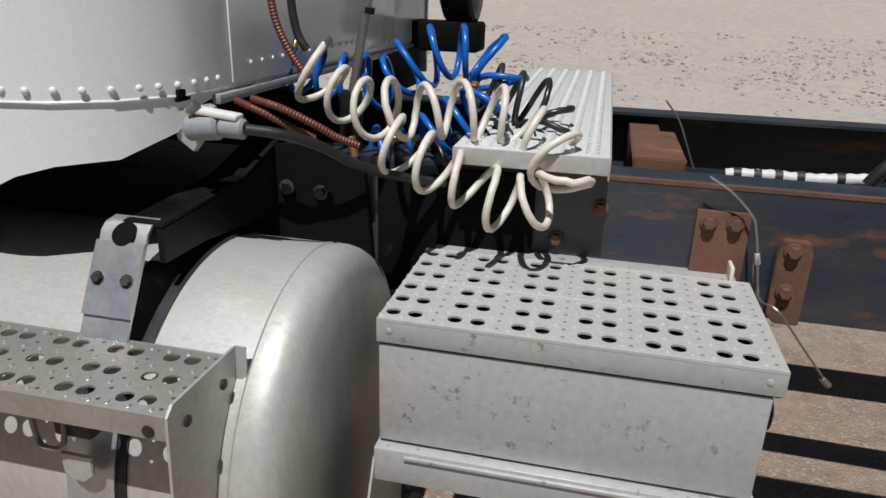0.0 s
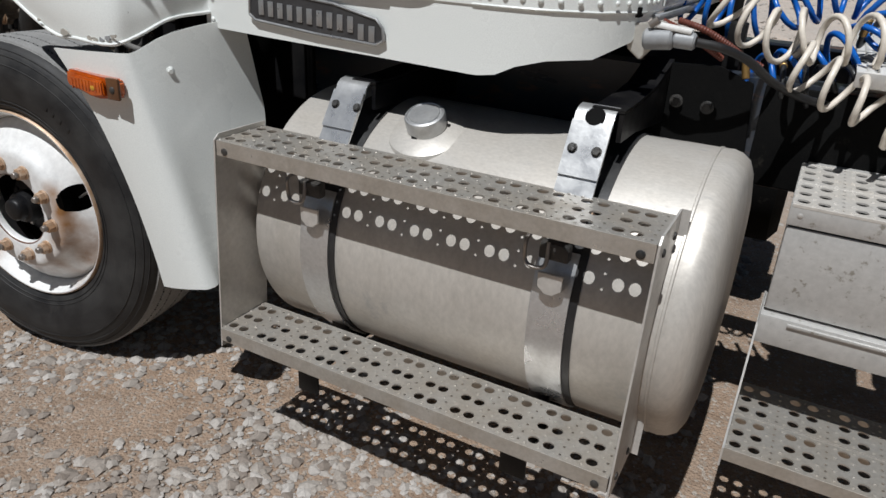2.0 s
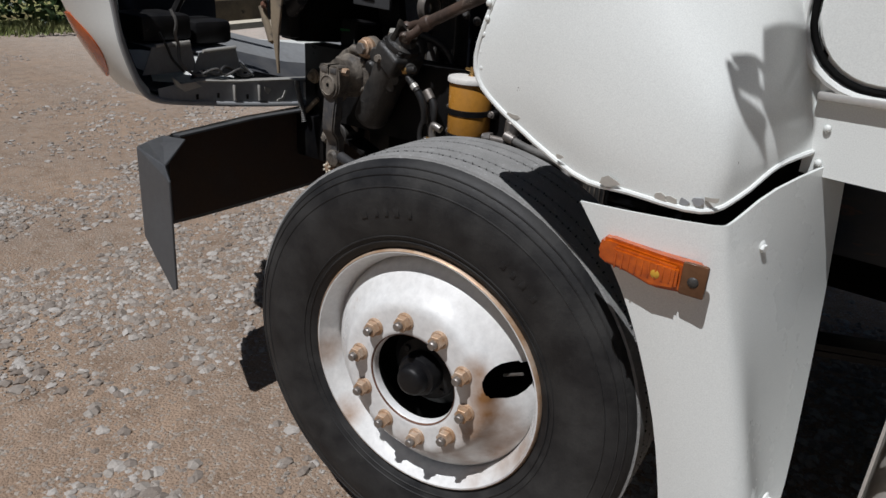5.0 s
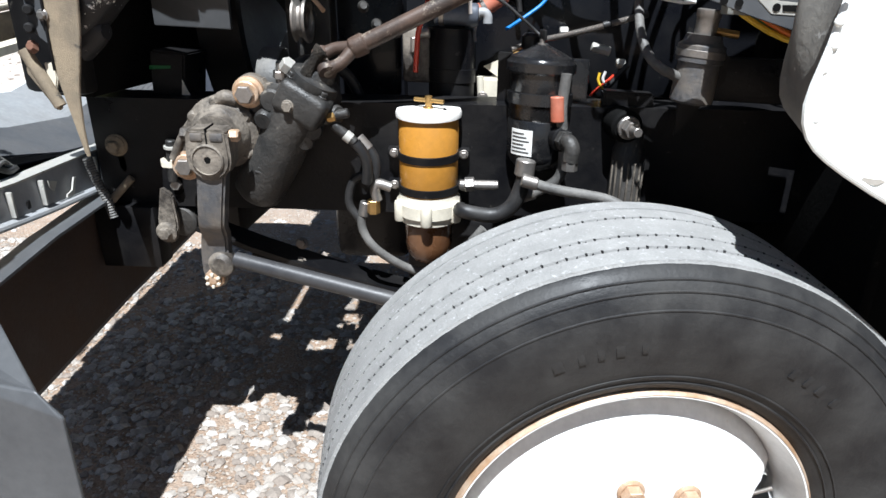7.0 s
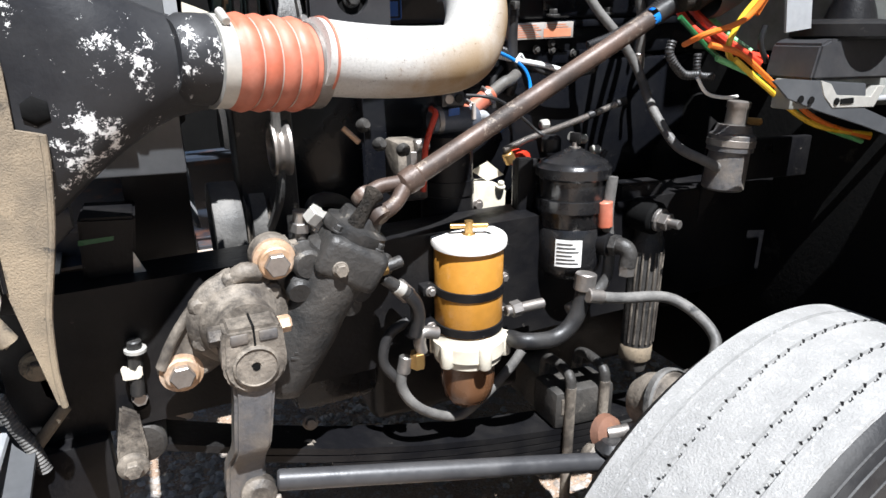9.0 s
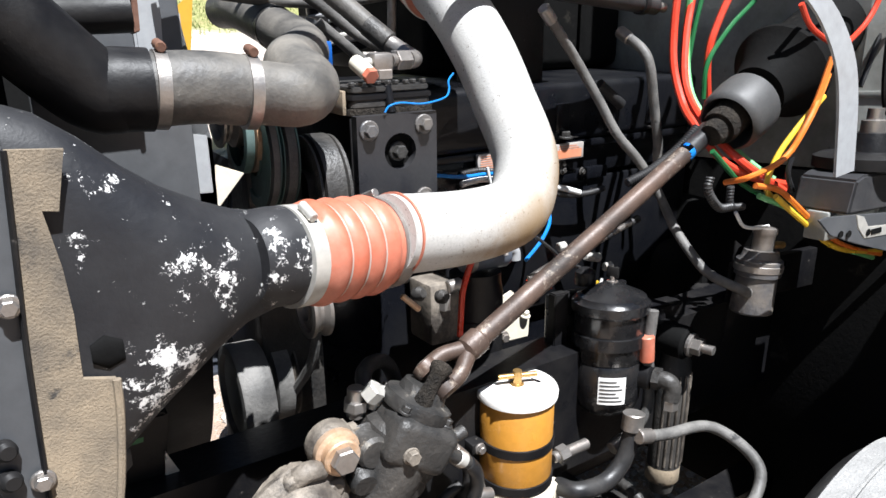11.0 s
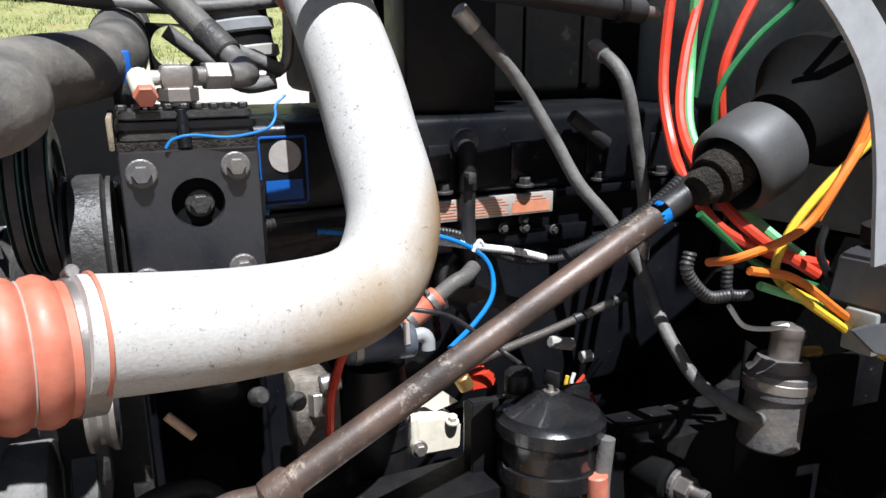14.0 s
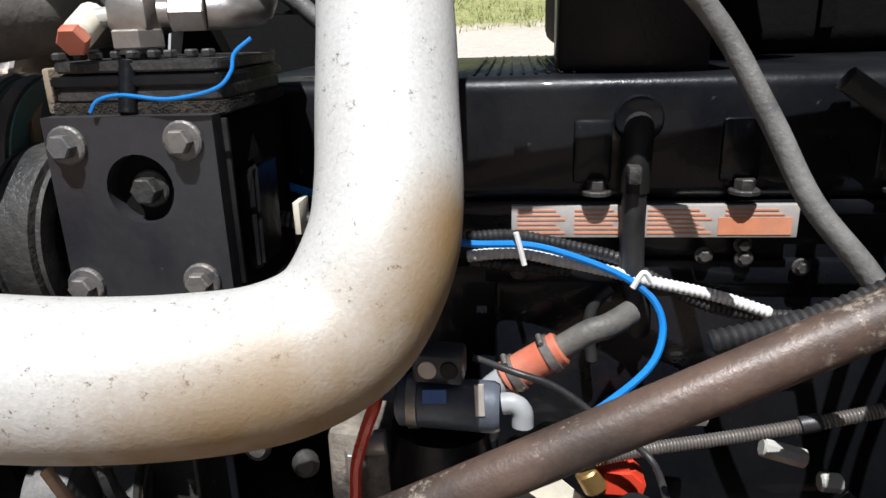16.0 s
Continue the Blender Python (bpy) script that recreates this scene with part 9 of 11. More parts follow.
for k, (mt, lab, pts) in enumerate((
        (WIRE_RED, "red battery cable looping below the firewall", [(0.10, 0.74, 1.72), (0.085, 0.73, 1.63), (0.071, 0.71, 1.557), (0.059, 0.67, 1.491), (0.04, 0.62, 1.455), (0.055, 0.57, 1.40), (0.12, 0.55, 1.367), (0.19, 0.53, 1.35)]),
        (WIRE_RED, "red battery cable looping below the firewall", [(0.170, 0.760, 1.800), (0.161, 0.760, 1.694), (0.118, 0.730, 1.605), (0.086, 0.690, 1.520), (0.071, 0.620, 1.451), (0.086, 0.550, 1.395), (0.167, 0.520, 1.342)]),
        (WIRE_GREEN, "pale green cable looping with the red cables", [(0.148, 0.755, 1.693), (0.149, 0.755, 1.597), (0.111, 0.700, 1.509), (0.110, 0.640, 1.448), (0.133, 0.580, 1.394), (0.162, 0.540, 1.360)]),
        (WIRE_DKGREEN, "dark green wire hanging in the loom", [(0.223, 0.770, 1.796), (0.204, 0.770, 1.709), (0.185, 0.770, 1.631), (0.174, 0.770, 1.553)]),
        (WIRE_DKGREEN, "dark green wire hanging in the loom", [(0.323, 0.720, 1.786), (0.306, 0.720, 1.698), (0.226, 0.720, 1.629), (0.173, 0.720, 1.563), (0.170, 0.720, 1.497)]),
        (WIRE_DKGREEN, "dark green wire hanging in the loom", [(0.016, 0.560, 1.418), (0.111, 0.560, 1.352), (0.230, 0.560, 1.309)]),
        (WIRE_RED, "red battery cable looping below the firewall", [(0.261, 0.730, 1.761), (0.240, 0.730, 1.706), (0.204, 0.730, 1.640), (0.184, 0.730, 1.574), (0.200, 0.730, 1.474)]),
        (WIRE_ORANGE, "orange cable bent beside the column cover", [(-0.019, 0.500, 1.375), (-0.025, 0.450, 1.390), (0.056, 0.450, 1.415), (0.107, 0.450, 1.475), (0.185, 0.480, 1.538)]),
        (WIRE_ORANGE, "orange cable bent beside the column cover", [(0.084, 0.460, 1.421), (0.128, 0.460, 1.492), (0.156, 0.460, 1.565)]),
        (WIRE_YELLOW, "yellow cable bent under the orange cables", [(0.165, 0.470, 1.505), (0.096, 0.470, 1.448), (0.057, 0.470, 1.404), (0.048, 0.470, 1.359), (0.111, 0.470, 1.324)]),
        (WIRE_RED, "red cable looping on the firewall", [(0.157, 0.500, 1.684), (0.232, 0.500, 1.716), (0.316, 0.500, 1.722), (0.334, 0.500, 1.676), (0.306, 0.500, 1.626), (0.252, 0.500, 1.586)]),
        (WIRE_RED, "red cable looping on the firewall", [(0.145, 0.520, 1.649), (0.181, 0.520, 1.614), (0.251, 0.520, 1.587)]),
        (HOSE_BLACK, "black cable hanging on the firewall", [(0.409, 0.520, 1.722), (0.403, 0.520, 1.651), (0.378, 0.520, 1.579), (0.351, 0.520, 1.517)]),
        (HOSE_BLACK, "black cable hanging on the firewall", [(0.146, 0.500, 1.405), (0.142, 0.500, 1.376), (0.162, 0.500, 1.345)]),
        (WIRE_ORANGE, "orange cable running aft", [(-0.011, 0.450, 1.375), (0.055, 0.450, 1.360), (0.145, 0.450, 1.306), (0.259, 0.450, 1.245), (0.419, 0.450, 1.204)]),
        (WIRE_GREEN, "green cable running aft", [(0.015, 0.460, 1.355), (0.114, 0.460, 1.319), (0.225, 0.460, 1.253), (0.382, 0.460, 1.203)]),
        (WIRE_YELLOW, "yellow cable running aft", [(0.043, 0.450, 1.353), (0.116, 0.450, 1.309), (0.244, 0.450, 1.241), (0.432, 0.450, 1.211)]))):
    wire("battery_cable", pts, 0.0072 if "battery" in lab or "pale" in lab else 0.0048, mt, lab)
wire("black_conduit", [(-0.019, 0.530, 1.381), (-0.021, 0.530, 1.358), (0.009, 0.530, 1.328), (0.041, 0.530, 1.325)], 0.008, HOSE_BLACK, "black corrugated conduit to the motor", corrugated=True)
wire("black_conduit", [(0.041, 0.535, 1.360), (0.046, 0.535, 1.327), (0.080, 0.535, 1.321)], 0.007, HOSE_BLACK, "black corrugated conduit to the motor", corrugated=True)
wire("black_conduit", [(-0.135, 0.600, 1.373), (-0.084, 0.600, 1.390), (-0.027, 0.600, 1.420), (0.021, 0.600, 1.456)], 0.008, HOSE_BLACK, "black corrugated conduit behind the shaft", corrugated=True)
wire("white_wire", [(0.015, 0.500, 1.323), (0.040, 0.500, 1.297), (0.080, 0.500, 1.289), (0.107, 0.500, 1.290)], 0.003, WIRE_WHITE, "pair of white wires to the motor")
for pts, lab in (([(-0.759, 0.950, 1.703), (-0.679, 0.950, 1.691), (-0.572, 0.950, 1.689), (-0.507, 0.950, 1.656), (-0.447, 0.950, 1.615), (-0.382, 0.950, 1.587)], "grey air line above the engine"),
                 ([(-0.759, 1.000, 1.688), (-0.671, 1.000, 1.676), (-0.559, 1.000, 1.668), (-0.446, 1.000, 1.673), (-0.283, 1.000, 1.702)], "grey air line above the engine"),
                 ([(-0.754, 1.050, 1.725), (-0.666, 1.050, 1.723), (-0.572, 1.050, 1.720), (-0.425, 1.050, 1.710), (-0.331, 1.050, 1.726)], "thin black air line above the engine"),
                 ([(-0.528, 0.920, 1.630), (-0.480, 0.920, 1.594), (-0.440, 0.920, 1.566), (-0.397, 0.920, 1.571)], "black line to the compressor")):
    hose("air_line", pts, 0.0095, HOSE_GREY, lab)

axes.pop()


def build_top_tube():
    t = thing("brace_tube", (-0.2, 0.72, 1.67), "black brace tube crossing above the engine", "brace")
    a, b = V(-0.62, 0.655, 1.690), V(0.075, 0.77, 1.664)
    part("tube", rod(a, b, 0.0155, 20, 0.003), HOSE_BLACK, t)
    d = (b - a).normalized()
    for s in (0.375, 0.66):
        clamp_ring(a + d * s, d, 0.0165, 0.014, t, BLACK, "clip", "", False)
    part("end_plug", rod(b, b + d * 0.03, 0.009, 12, 0.004), STEEL, t)
    part("hanger_post", rod(a - d * 0.2, a, 0.0155, 20), HOSE_BLACK, t)
    return t


in_axes(BAY, build_top_tube)
axes.append(BAY)
for mt, pts in ((WIRE_YELLOW, [(-0.002, 0.800, 1.138), (-0.004, 0.800, 1.121), (0.007, 0.800, 1.105), (0.024, 0.800, 1.097)]), (WIRE_WHITE, [(0.010, 0.800, 1.141), (0.006, 0.800, 1.123), (0.021, 0.800, 1.104), (0.029, 0.800, 1.074)]), (WIRE_RED, [(-0.020, 0.800, 1.085), (-0.004, 0.800, 1.103), (0.016, 0.800, 1.122), (0.029, 0.800, 1.135)]), (WIRE_RED, [(0.042, 0.800, 1.102), (0.052, 0.800, 1.083), (0.061, 0.800, 1.071)]), (HOSE_BLACK, [(-0.034, 0.790, 1.086), (0.007, 0.790, 1.077), (0.042, 0.790, 1.079), (0.062, 0.790, 1.088)]), (HOSE_BLACK, [(0.010, 0.800, 1.098), (0.030, 0.800, 1.125), (0.056, 0.800, 1.158)])):
    wire("sensor_wire", pts, 0.0032 if mt is not HOSE_BLACK else 0.006, mt, "thin sensor wire tangled beside the block")
for a, b in ([(-0.023, 0.820, 1.190), (0.018, 0.820, 1.181)], [(-0.094, 0.820, 1.217), (-0.075, 0.820, 1.218)], [(0.033, 0.820, 1.158), (0.053, 0.820, 1.158)]):
    loose("pipe_fitting", rod(a, b, 0.010, 8, 0.002), TIN, "bright pipe fitting on the engine side", "fitting")

axes.pop()


def build_aircleaner():
    a = thing("air_cleaner", (-0.14, 0.9, 1.70), "galvanised round air cleaner end", "air cleaner")
    c = V(-0.148, 0.78, 1.792)
    part("end", lathe(c, (0, -1, -0.1), [(0.09, -0.3), (0.09, -0.01), (0.094, -0.006), (0.094, 0.004), (0.086, 0.008), (0.078, 0.002), (0.05, 0.004), (0.01, 0.006)], 40), TIN, a, "ribbed galvanised end")
    part("bracket", box(-0.22, -0.08, 0.9, 1.0, 1.53, 1.71, 0.006), BLACK, a)
    return a


in_axes(BAY, build_aircleaner)


# ---- firewall side ----
def build_firewall():
    f = thing("firewall", (0.40, 1.0, 1.02), "pale grey cab firewall with black steering column cover", "firewall")
    part("panel", box(0.40, 0.42, 0.545, 1.95, 1.362, 2.1, 0.004), FIREWALL, f, "pale dusty firewall panel")
    wing = part("wing_panel", plate([(0.0, 1.36), (0.26, 1.36), (0.26, 2.1), (0.0, 2.1)], 0.012, pose(0.392, 0.55, 0, 0, 0, -70)), FIREWALL, f, "pale angled firewall wing with round holes", False)
    part("lower_panel", box(0.402, 0.422, 0.30, 1.95, 0.55, 1.36, 0.004), BLACK_MATT, f, "black lower splash panel")
    part("side_return", box(0.42, 0.62, 0.31, 0.32, 0.62, 1.5, 0.003), BLACK_MATT, f, "black side return")
    part("column_tube", rod(S1 + SAX * 0.27, S1 + SAX * 0.45, 0.066, 28), BLACK_MATT, f, "black column tube")
    part("cover_plate", lathe(S1 + SAX * 0.275, -SAX, [(0.080, 0), (0.088, 0.004), (0.088, 0.014), (0.080, 0.022), (0.060, 0.05), (0.050, 0.09)], 32), BLACK_MATT, f, "black moulded column cover")
    part("cover_collar", lathe(S1 + SAX * COLLAR - V(0, 0, 0.005), -SAX, [(0.048, -0.03), (0.057, -0.02), (0.058, 0.0), (0.056, 0.038), (0.053, 0.047), (0.048, 0.051), (0.045, 0.047), (0.043, 0.0)], 40, None, True, False), CUP, f, "smooth grey rubber cup")
    part("gritty_boot", lathe(S1 + SAX * (COLLAR - 0.02), -SAX, [(0.031, 0), (0.032, 0.01), (0.0315, 0.052), (0.029, 0.058), (0.022, 0.056), (0.021, 0.062), (0.023, 0.070), (0.019, 0.082)], 22), MUD_DARK, f, "gritty black rubber boot")
    for i in range(5):
        a = radians(60 + 45 * i)
        _, u, w = frame_of(SAX)
        part("cover_bolt", lathe(S1 + SAX * 0.262 + (u * math.cos(a) + w * math.sin(a)) * 0.076, -SAX, [(0.007, 0), (0.007, 0.004), (0.004, 0.006)], 10), STEEL, f)
    part("strip", sheet([[p, (p[0] + 0.052, p[1] + 0.004, p[2] + 0.006)] for p in [tuple(q) for q in smooth_path([(-0.111, 0.370, 1.655), (-0.043, 0.370, 1.616), (0.011, 0.370, 1.560), (0.037, 0.370, 1.497), (0.056, 0.370, 1.396)], 4)]], 0.004), GREY_PANEL, f, "bent grey steel strip")
    wm = pose(0.392, 0.55, 0, 0, 0, -70)
    for u, z in ((0.115, 1.665), (0.115, 1.615), (0.05, 1.80)):
        part("hole", placed(lathe((u, -0.0005, z), (0, -1, 0), [(0.013, 0), (0.013, 0.001)], 16), wm), BLACK_MATT, wing)
    part("blue_label", placed(plate([(0.085, 1.555), (0.20, 1.545), (0.20, 1.585), (0.105, 1.582)], 0.001, Matrix.Translation((0, -0.002, 0))), wm), LABEL_BLUE, wing, "faded pale blue label", False)
    part("seam", placed(box(0.0, 0.26, -0.003, 0.0, 1.50, 1.512, 0.001), wm), FIREWALL, wing)
    part("grab", tube([(0.40, 0.50, 1.64), (0.36, 0.49, 1.60), (0.36, 0.48, 1.50), (0.40, 0.48, 1.46)], 0.006, 8), BLACK, f)
    return f


in_axes(BAY, build_firewall, (-0.015, -0.01, -0.002))


def build_mount():
    m = thing("cab_mount", (0.25, 0.44, 1.28), "grey cab mount with rubber pad and stud on a bright channel", "cab mount")
    part("bracket", plate([(0.165, 1.318), (0.175, 1.372), (0.195, 1.38), (0.36, 1.38), (0.36, 1.318)], 0.10, Matrix.Translation((0, 0.40, 0)), 0.004), BADGE, m, "dark grey pressed bracket")
    part("pad", lathe((0.275, 0.45, 1.380), (0, 0, 1), [(0.075, 0), (0.082, 0.004), (0.082, 0.022), (0.07, 0.028), (0.05, 0.030)], 32), BLACK_PLASTIC, m, "round rubber pad")
    part("boss", lathe((0.285, 0.45, 1.405), (0, 0, 1), [(0.042, 0), (0.036, 0.02), (0.03, 0.035)], 24), BLACK, m)
    part("stud", lathe((0.285, 0.45, 1.43), (0, 0, 1), [(0.02, 0), (0.02, 0.03), (0.013, 0.032), (0.013, 0.05)], 12), STEEL, m, "stud with nut")
    part("channel", poly_y([(0.180, 0.395, 1.318), (0.205, 0.395, 1.312), (0.222, 0.395, 1.294), (0.300, 0.395, 1.290), (0.312, 0.395, 1.306), (0.330, 0.395, 1.306), (0.312, 0.395, 1.272), (0.216, 0.395, 1.274), (0.192, 0.395, 1.294)], 0.09, 0.001), TIN, m, "bright folded channel")
    part("rail", box(0.16, 0.40, 0.43, 0.47, 1.27, 1.318, 0.003), FIREWALL, m)
    return m


in_axes(BAY, build_mount, (-0.025, -0.015, 0.006))


def build_wiper_motor():
    w = thing("pump_motor", (0.115, 0.53, 1.14), "dark cylindrical motor with bright top on a bracket", "motor")
    part("body", lathe((0.112, 0.535, 1.12), (0.06, -0.02, 1), [(0.034, 0), (0.038, 0.004), (0.036, 0.07), (0.041, 0.072), (0.041, 0.10), (0.034, 0.105), (0.03, 0.118)], 28), ARM_STEEL, w, "grey dusty can body")
    part("collar", lathe((0.117, 0.534, 1.20), (0.06, -0.02, 1), [(0.0415, 0), (0.043, 0.001), (0.043, 0.012), (0.0415, 0.013)], 28, None, False, False), STEEL, w, "worn bright collar")
    part("top", lathe((0.119, 0.532, 1.235), (0.06, -0.02, 1), [(0.019, 0), (0.019, 0.03), (0.021, 0.033), (0.021, 0.043), (0.016, 0.045)], 20), STEEL, w, "bright solenoid top")
    part("fitting", rod((0.13, 0.53, 1.245), (0.175, 0.53, 1.24), 0.007, 10), BRASS, w)
    part("bracket", plate([(0.10, 1.25), (0.18, 1.20), (0.18, 1.16), (0.10, 1.05)], 0.004, Matrix.Translation((0, 0.575, 0)), 0.001), BLACK, w)
    part("bracket_arm", box(0.12, 0.405, 0.58, 0.60, 1.12, 1.2, 0.003), BLACK, w)
    return w


in_axes(BAY, build_wiper_motor, (0.018, -0.006, 0.0))


# ---- opened hood ----
HOOD_X = -1.12
HOOD_RIM = [(1.11, 0.790), (0.80, 0.808), (0.628, 0.825), (0.519, 0.836), (0.366, 0.856), (0.193, 0.882), (0.132, 0.897), (0.105, 0.914), (0.086, 0.940), (0.072, 0.975), (0.058, 1.02), (0.045, 1.077), (0.039, 1.148), (0.033, 1.22), (0.028, 1.33), (0.026, 1.45)]


def hood_bulge(z):
    return 0.078 * min(1.0, max(0.0, (z - 0.93) / 0.28))


def rim_y(z):
    for (y0, z0), (y1, z1) in zip(HOOD_RIM, HOOD_RIM[1:]):
        if z0 <= z <= z1:
            return y0 + (y1 - y0) * (z - z0) / (z1 - z0)
    return 0.03


def build_hood():
    h = thing("tilted_hood", (-1.35, 0.7, 0.86), "white hood tilted forward showing its dark inside and grille", "truck hood")
    outer = []
    for i, (y, z) in enumerate(HOOD_RIM):
        b = hood_bulge(z)
        if i < 6:
            outer.append([(HOOD_X, y, z), (-1.20, y, z - 0.010), (-1.28, y + 0.02, z - 0.002), (-1.36, y + 0.04, z + 0.025), (-1.48, y + 0.06, z + 0.08), (-1.60, y + 0.12, z + 0.16)])
        else:
            outer.append([(HOOD_X, y, z), (-1.20, y - 0.7 * b, z), (-1.28, y - b + 0.004, z + 0.004), (-1.36, y - b + 0.045, z + 0.012), (-1.48, y - b + 0.15, z + 0.03), (-1.60, y - b + 0.32, z + 0.05)])
    part("side_skin", sheet(spline_rows(outer, 3), 0.008), WHITE_WORN, h, "white outer skin of the hood")
    part("rim_bead", sweep(smooth_path([V(HOOD_X + 0.003, y, z) for y, z in HOOD_RIM], 4), 0.007, 8), GREY_PANEL, h, "grey worn rim edge")
    part("rim_return", sheet(spline_rows([[(HOOD_X + 0.002, y + (0.004 if z > 0.9 else 0.0), z + 0.004), (HOOD_X - 0.03, y + (0.024 if z > 0.9 else 0.0), z + 0.012)] for y, z in HOOD_RIM], 2), 0.003), GREY_PANEL, h, "grey return flange")
    lens = []
    for z, x0, x1 in ((1.132, -1.265, -1.30), (1.112, -1.245, -1.305), (1.075, -1.215, -1.31), (1.03, -1.205, -1.31), (0.985, -1.225, -1.30), (0.950, -1.268, -1.285)):
        b = hood_bulge(z)
        lens.append([(x, rim_y(z) - b - 0.005 + max(0.0, x + 1.28) * 0.3 * b / 0.08 + max(0.0, -1.28 - x) * 0.4, z) for x in (x0, (x0 + x1) / 2, x1)])
    part("turn_signal", sheet(spline_rows(lens, 3), 0.012), LENS_AMBER, h, "amber turn signal wrapping the hood corner")
    # dark inside, set back from the rim
    inn = []
    for y, z in HOOD_RIM[5:]:
        inn.append([(HOOD_X - 0.03, y + 0.026, z + 0.012), (-1.28, y + 0.03 - 0.5 * hood_bulge(z), z + 0.02), (-1.46, y + 0.12, z + 0.05)])
    part("inner_skin", sheet(spline_rows(inn, 2), 0.004), HOOD_INSIDE, h, "dark blue inside of the hood")
    part("back_panel", box(-1.52, -1.505, 0.26, 0.62, 0.90, 1.45, 0.003), HOOD_INSIDE, h, "dark blue inner wall behind the headlamp")
    part("inner_pan", sheet([[(HOOD_X - 0.006, y, z + 0.006), (-1.30, y, z + 0.02), (-1.52, y + 0.04, z + 0.08)] for y, z in HOOD_RIM[:6]], 0.004), HOOD_INSIDE, h, "dark pan under the grille")
    part("far_pan", sheet([[(HOOD_X - 0.006, 2.22 - y, z + 0.006), (-1.30, 2.22 - y, z + 0.02), (-1.52, 2.18 - y, z + 0.08)] for y, z in HOOD_RIM[:6]], 0.004), HOOD_INSIDE, h)
    part("far_skin", sheet(spline_rows([[(HOOD_X, 2.2, z), (-1.40, 2.30, z), (-1.75, 2.2, z)] for z in (0.9, 1.1, 1.28, 1.45)], 2), 0.008), WHITE_WORN, h, "white far side of the hood")
    # lower lip with ribs, slots and a bright flange along its top
    lip_top = [(0.150, 0.925), (0.205, 0.932), (0.276, 0.935), (0.438, 0.918), (0.634, 0.906), (1.11, 0.870)]
    low = [(0.150, 0.896), (0.205, 0.884), (0.276, 0.873), (0.438, 0.850), (0.634, 0.829), (1.11, 0.796)]
    lip = part("lip", sheet([[(HOOD_X - 0.008, y, z + 0.004) for y, z in low], [(HOOD_X - 0.012, y, z) for y, z in lip_top]], 0.004), GREY_PANEL, h, "grey lower lip with ribs")
    part("lip_flange", sheet([[(HOOD_X - 0.004, y, z + 0.003) for y, z in lip_top[2:]], [(HOOD_X - 0.035, y, z + 0.006) for y, z in lip_top[2:]]], 0.004), TIN, lip, "bright lip flange")
    for y, z0, z1 in ((0.405, 0.862, 0.912), (0.502, 0.851, 0.903), (0.70, 0.832, 0.892), (0.86, 0.82, 0.882)):
        part("lip_rib", box(HOOD_X - 0.006, HOOD_X + 0.006, y, y + 0.006, z0, z1, 0.001), TIN, lip)
    part("corner_tab", plate([(0.596, 0.838), (0.604, 0.838), (0.622, 0.872), (0.614, 0.874), (0.600, 0.850), (0.580, 0.846), (0.578, 0.840)], 0.004, Matrix.Translation((HOOD_X + 0.002, 0, 0)) @ Matrix.Rotation(radians(90), 4, 'Z')), TIN, lip, "bright bent tab")
    part("bare_patch", plate([(0.528, 0.895), (0.556, 0.884), (0.541, 0.868), (0.530, 0.880)], 0.003, Matrix.Translation((HOOD_X + 0.001, 0, 0)) @ Matrix.Rotation(radians(90), 4, 'Z')), TIN, lip, "bright bare patch")
    for y, z in ((0.27, 0.893), (0.345, 0.889), (0.455, 0.873)):
        part("slot", box(HOOD_X - 0.004, HOOD_X - 0.0005, y, y + 0.008, z - 0.012, z + 0.004, 0.001), BLACK, lip)
    part("pivot_block", folded([(HOOD_X, 0.190, 0.958), (HOOD_X, 0.215, 0.936), (HOOD_X, 0.262, 0.938), (HOOD_X, 0.285, 0.922), (HOOD_X, 0.225, 0.912), (HOOD_X, 0.20, 0.93)], [(0, 1, 5), (1, 2, 4, 5), (2, 3, 4)], 0.012, 0.002), TIN, h, "bright torn pivot plate", smooth=False)
    # grille slats dip towards the middle of the hood
    for i in range(24):
        k = i / 23
        x, z = -1.29 - 0.27 * k, 0.905 + 0.118 * k
        rows = [[(x + 0.004, y, z - dip), (x - 0.004, y, z - dip + 0.007)] for y, dip in ((0.60, -0.012), (0.85, 0.05), (1.11, 0.085), (1.37, 0.05), (1.62, -0.012))]
        part("grille_bar", sheet(rows, 0.003), GRILLE if k < 0.45 else GREY_PANEL, h)
    for y, dip in ((0.60, -0.012), (1.11, 0.085), (1.62, -0.012)):
        part("grille_divider", sweep([V(-1.28, y, 0.895 - dip), V(-1.57, y, 1.022 - dip)], 0.009, 8), GRILLE, h)
    part("grille_back", sheet([[(-1.30, 0.58, 0.89), (-1.60, 0.58, 1.00)], [(-1.30, 1.11, 0.80), (-1.60, 1.11, 0.91)], [(-1.30, 1.64, 0.89), (-1.60, 1.64, 1.00)]], 0.003), BLACK, h)
    part("cream_brace", folded([(-1.60, 0.655, 1.014), (-1.60, 0.660, 1.038), (-1.625, 0.665, 1.046), (-1.60, 1.56, 1.048), (-1.60, 1.56, 1.072), (-1.625, 1.56, 1.080)], [(0, 1, 4, 3), (1, 2, 5, 4)], 0.004, 0.001), CREAM, h, "cream brace above the grille", smooth=False)
    part("tan_panel", folded([(-1.65, 0.700, 1.040), (-1.65, 0.703, 1.122), (-1.65, 1.56, 1.148), (-1.65, 1.56, 1.066)], [(0, 1, 2, 3)], 0.004, 0.0), MUD_STEEL, h, "dusty tan panel")
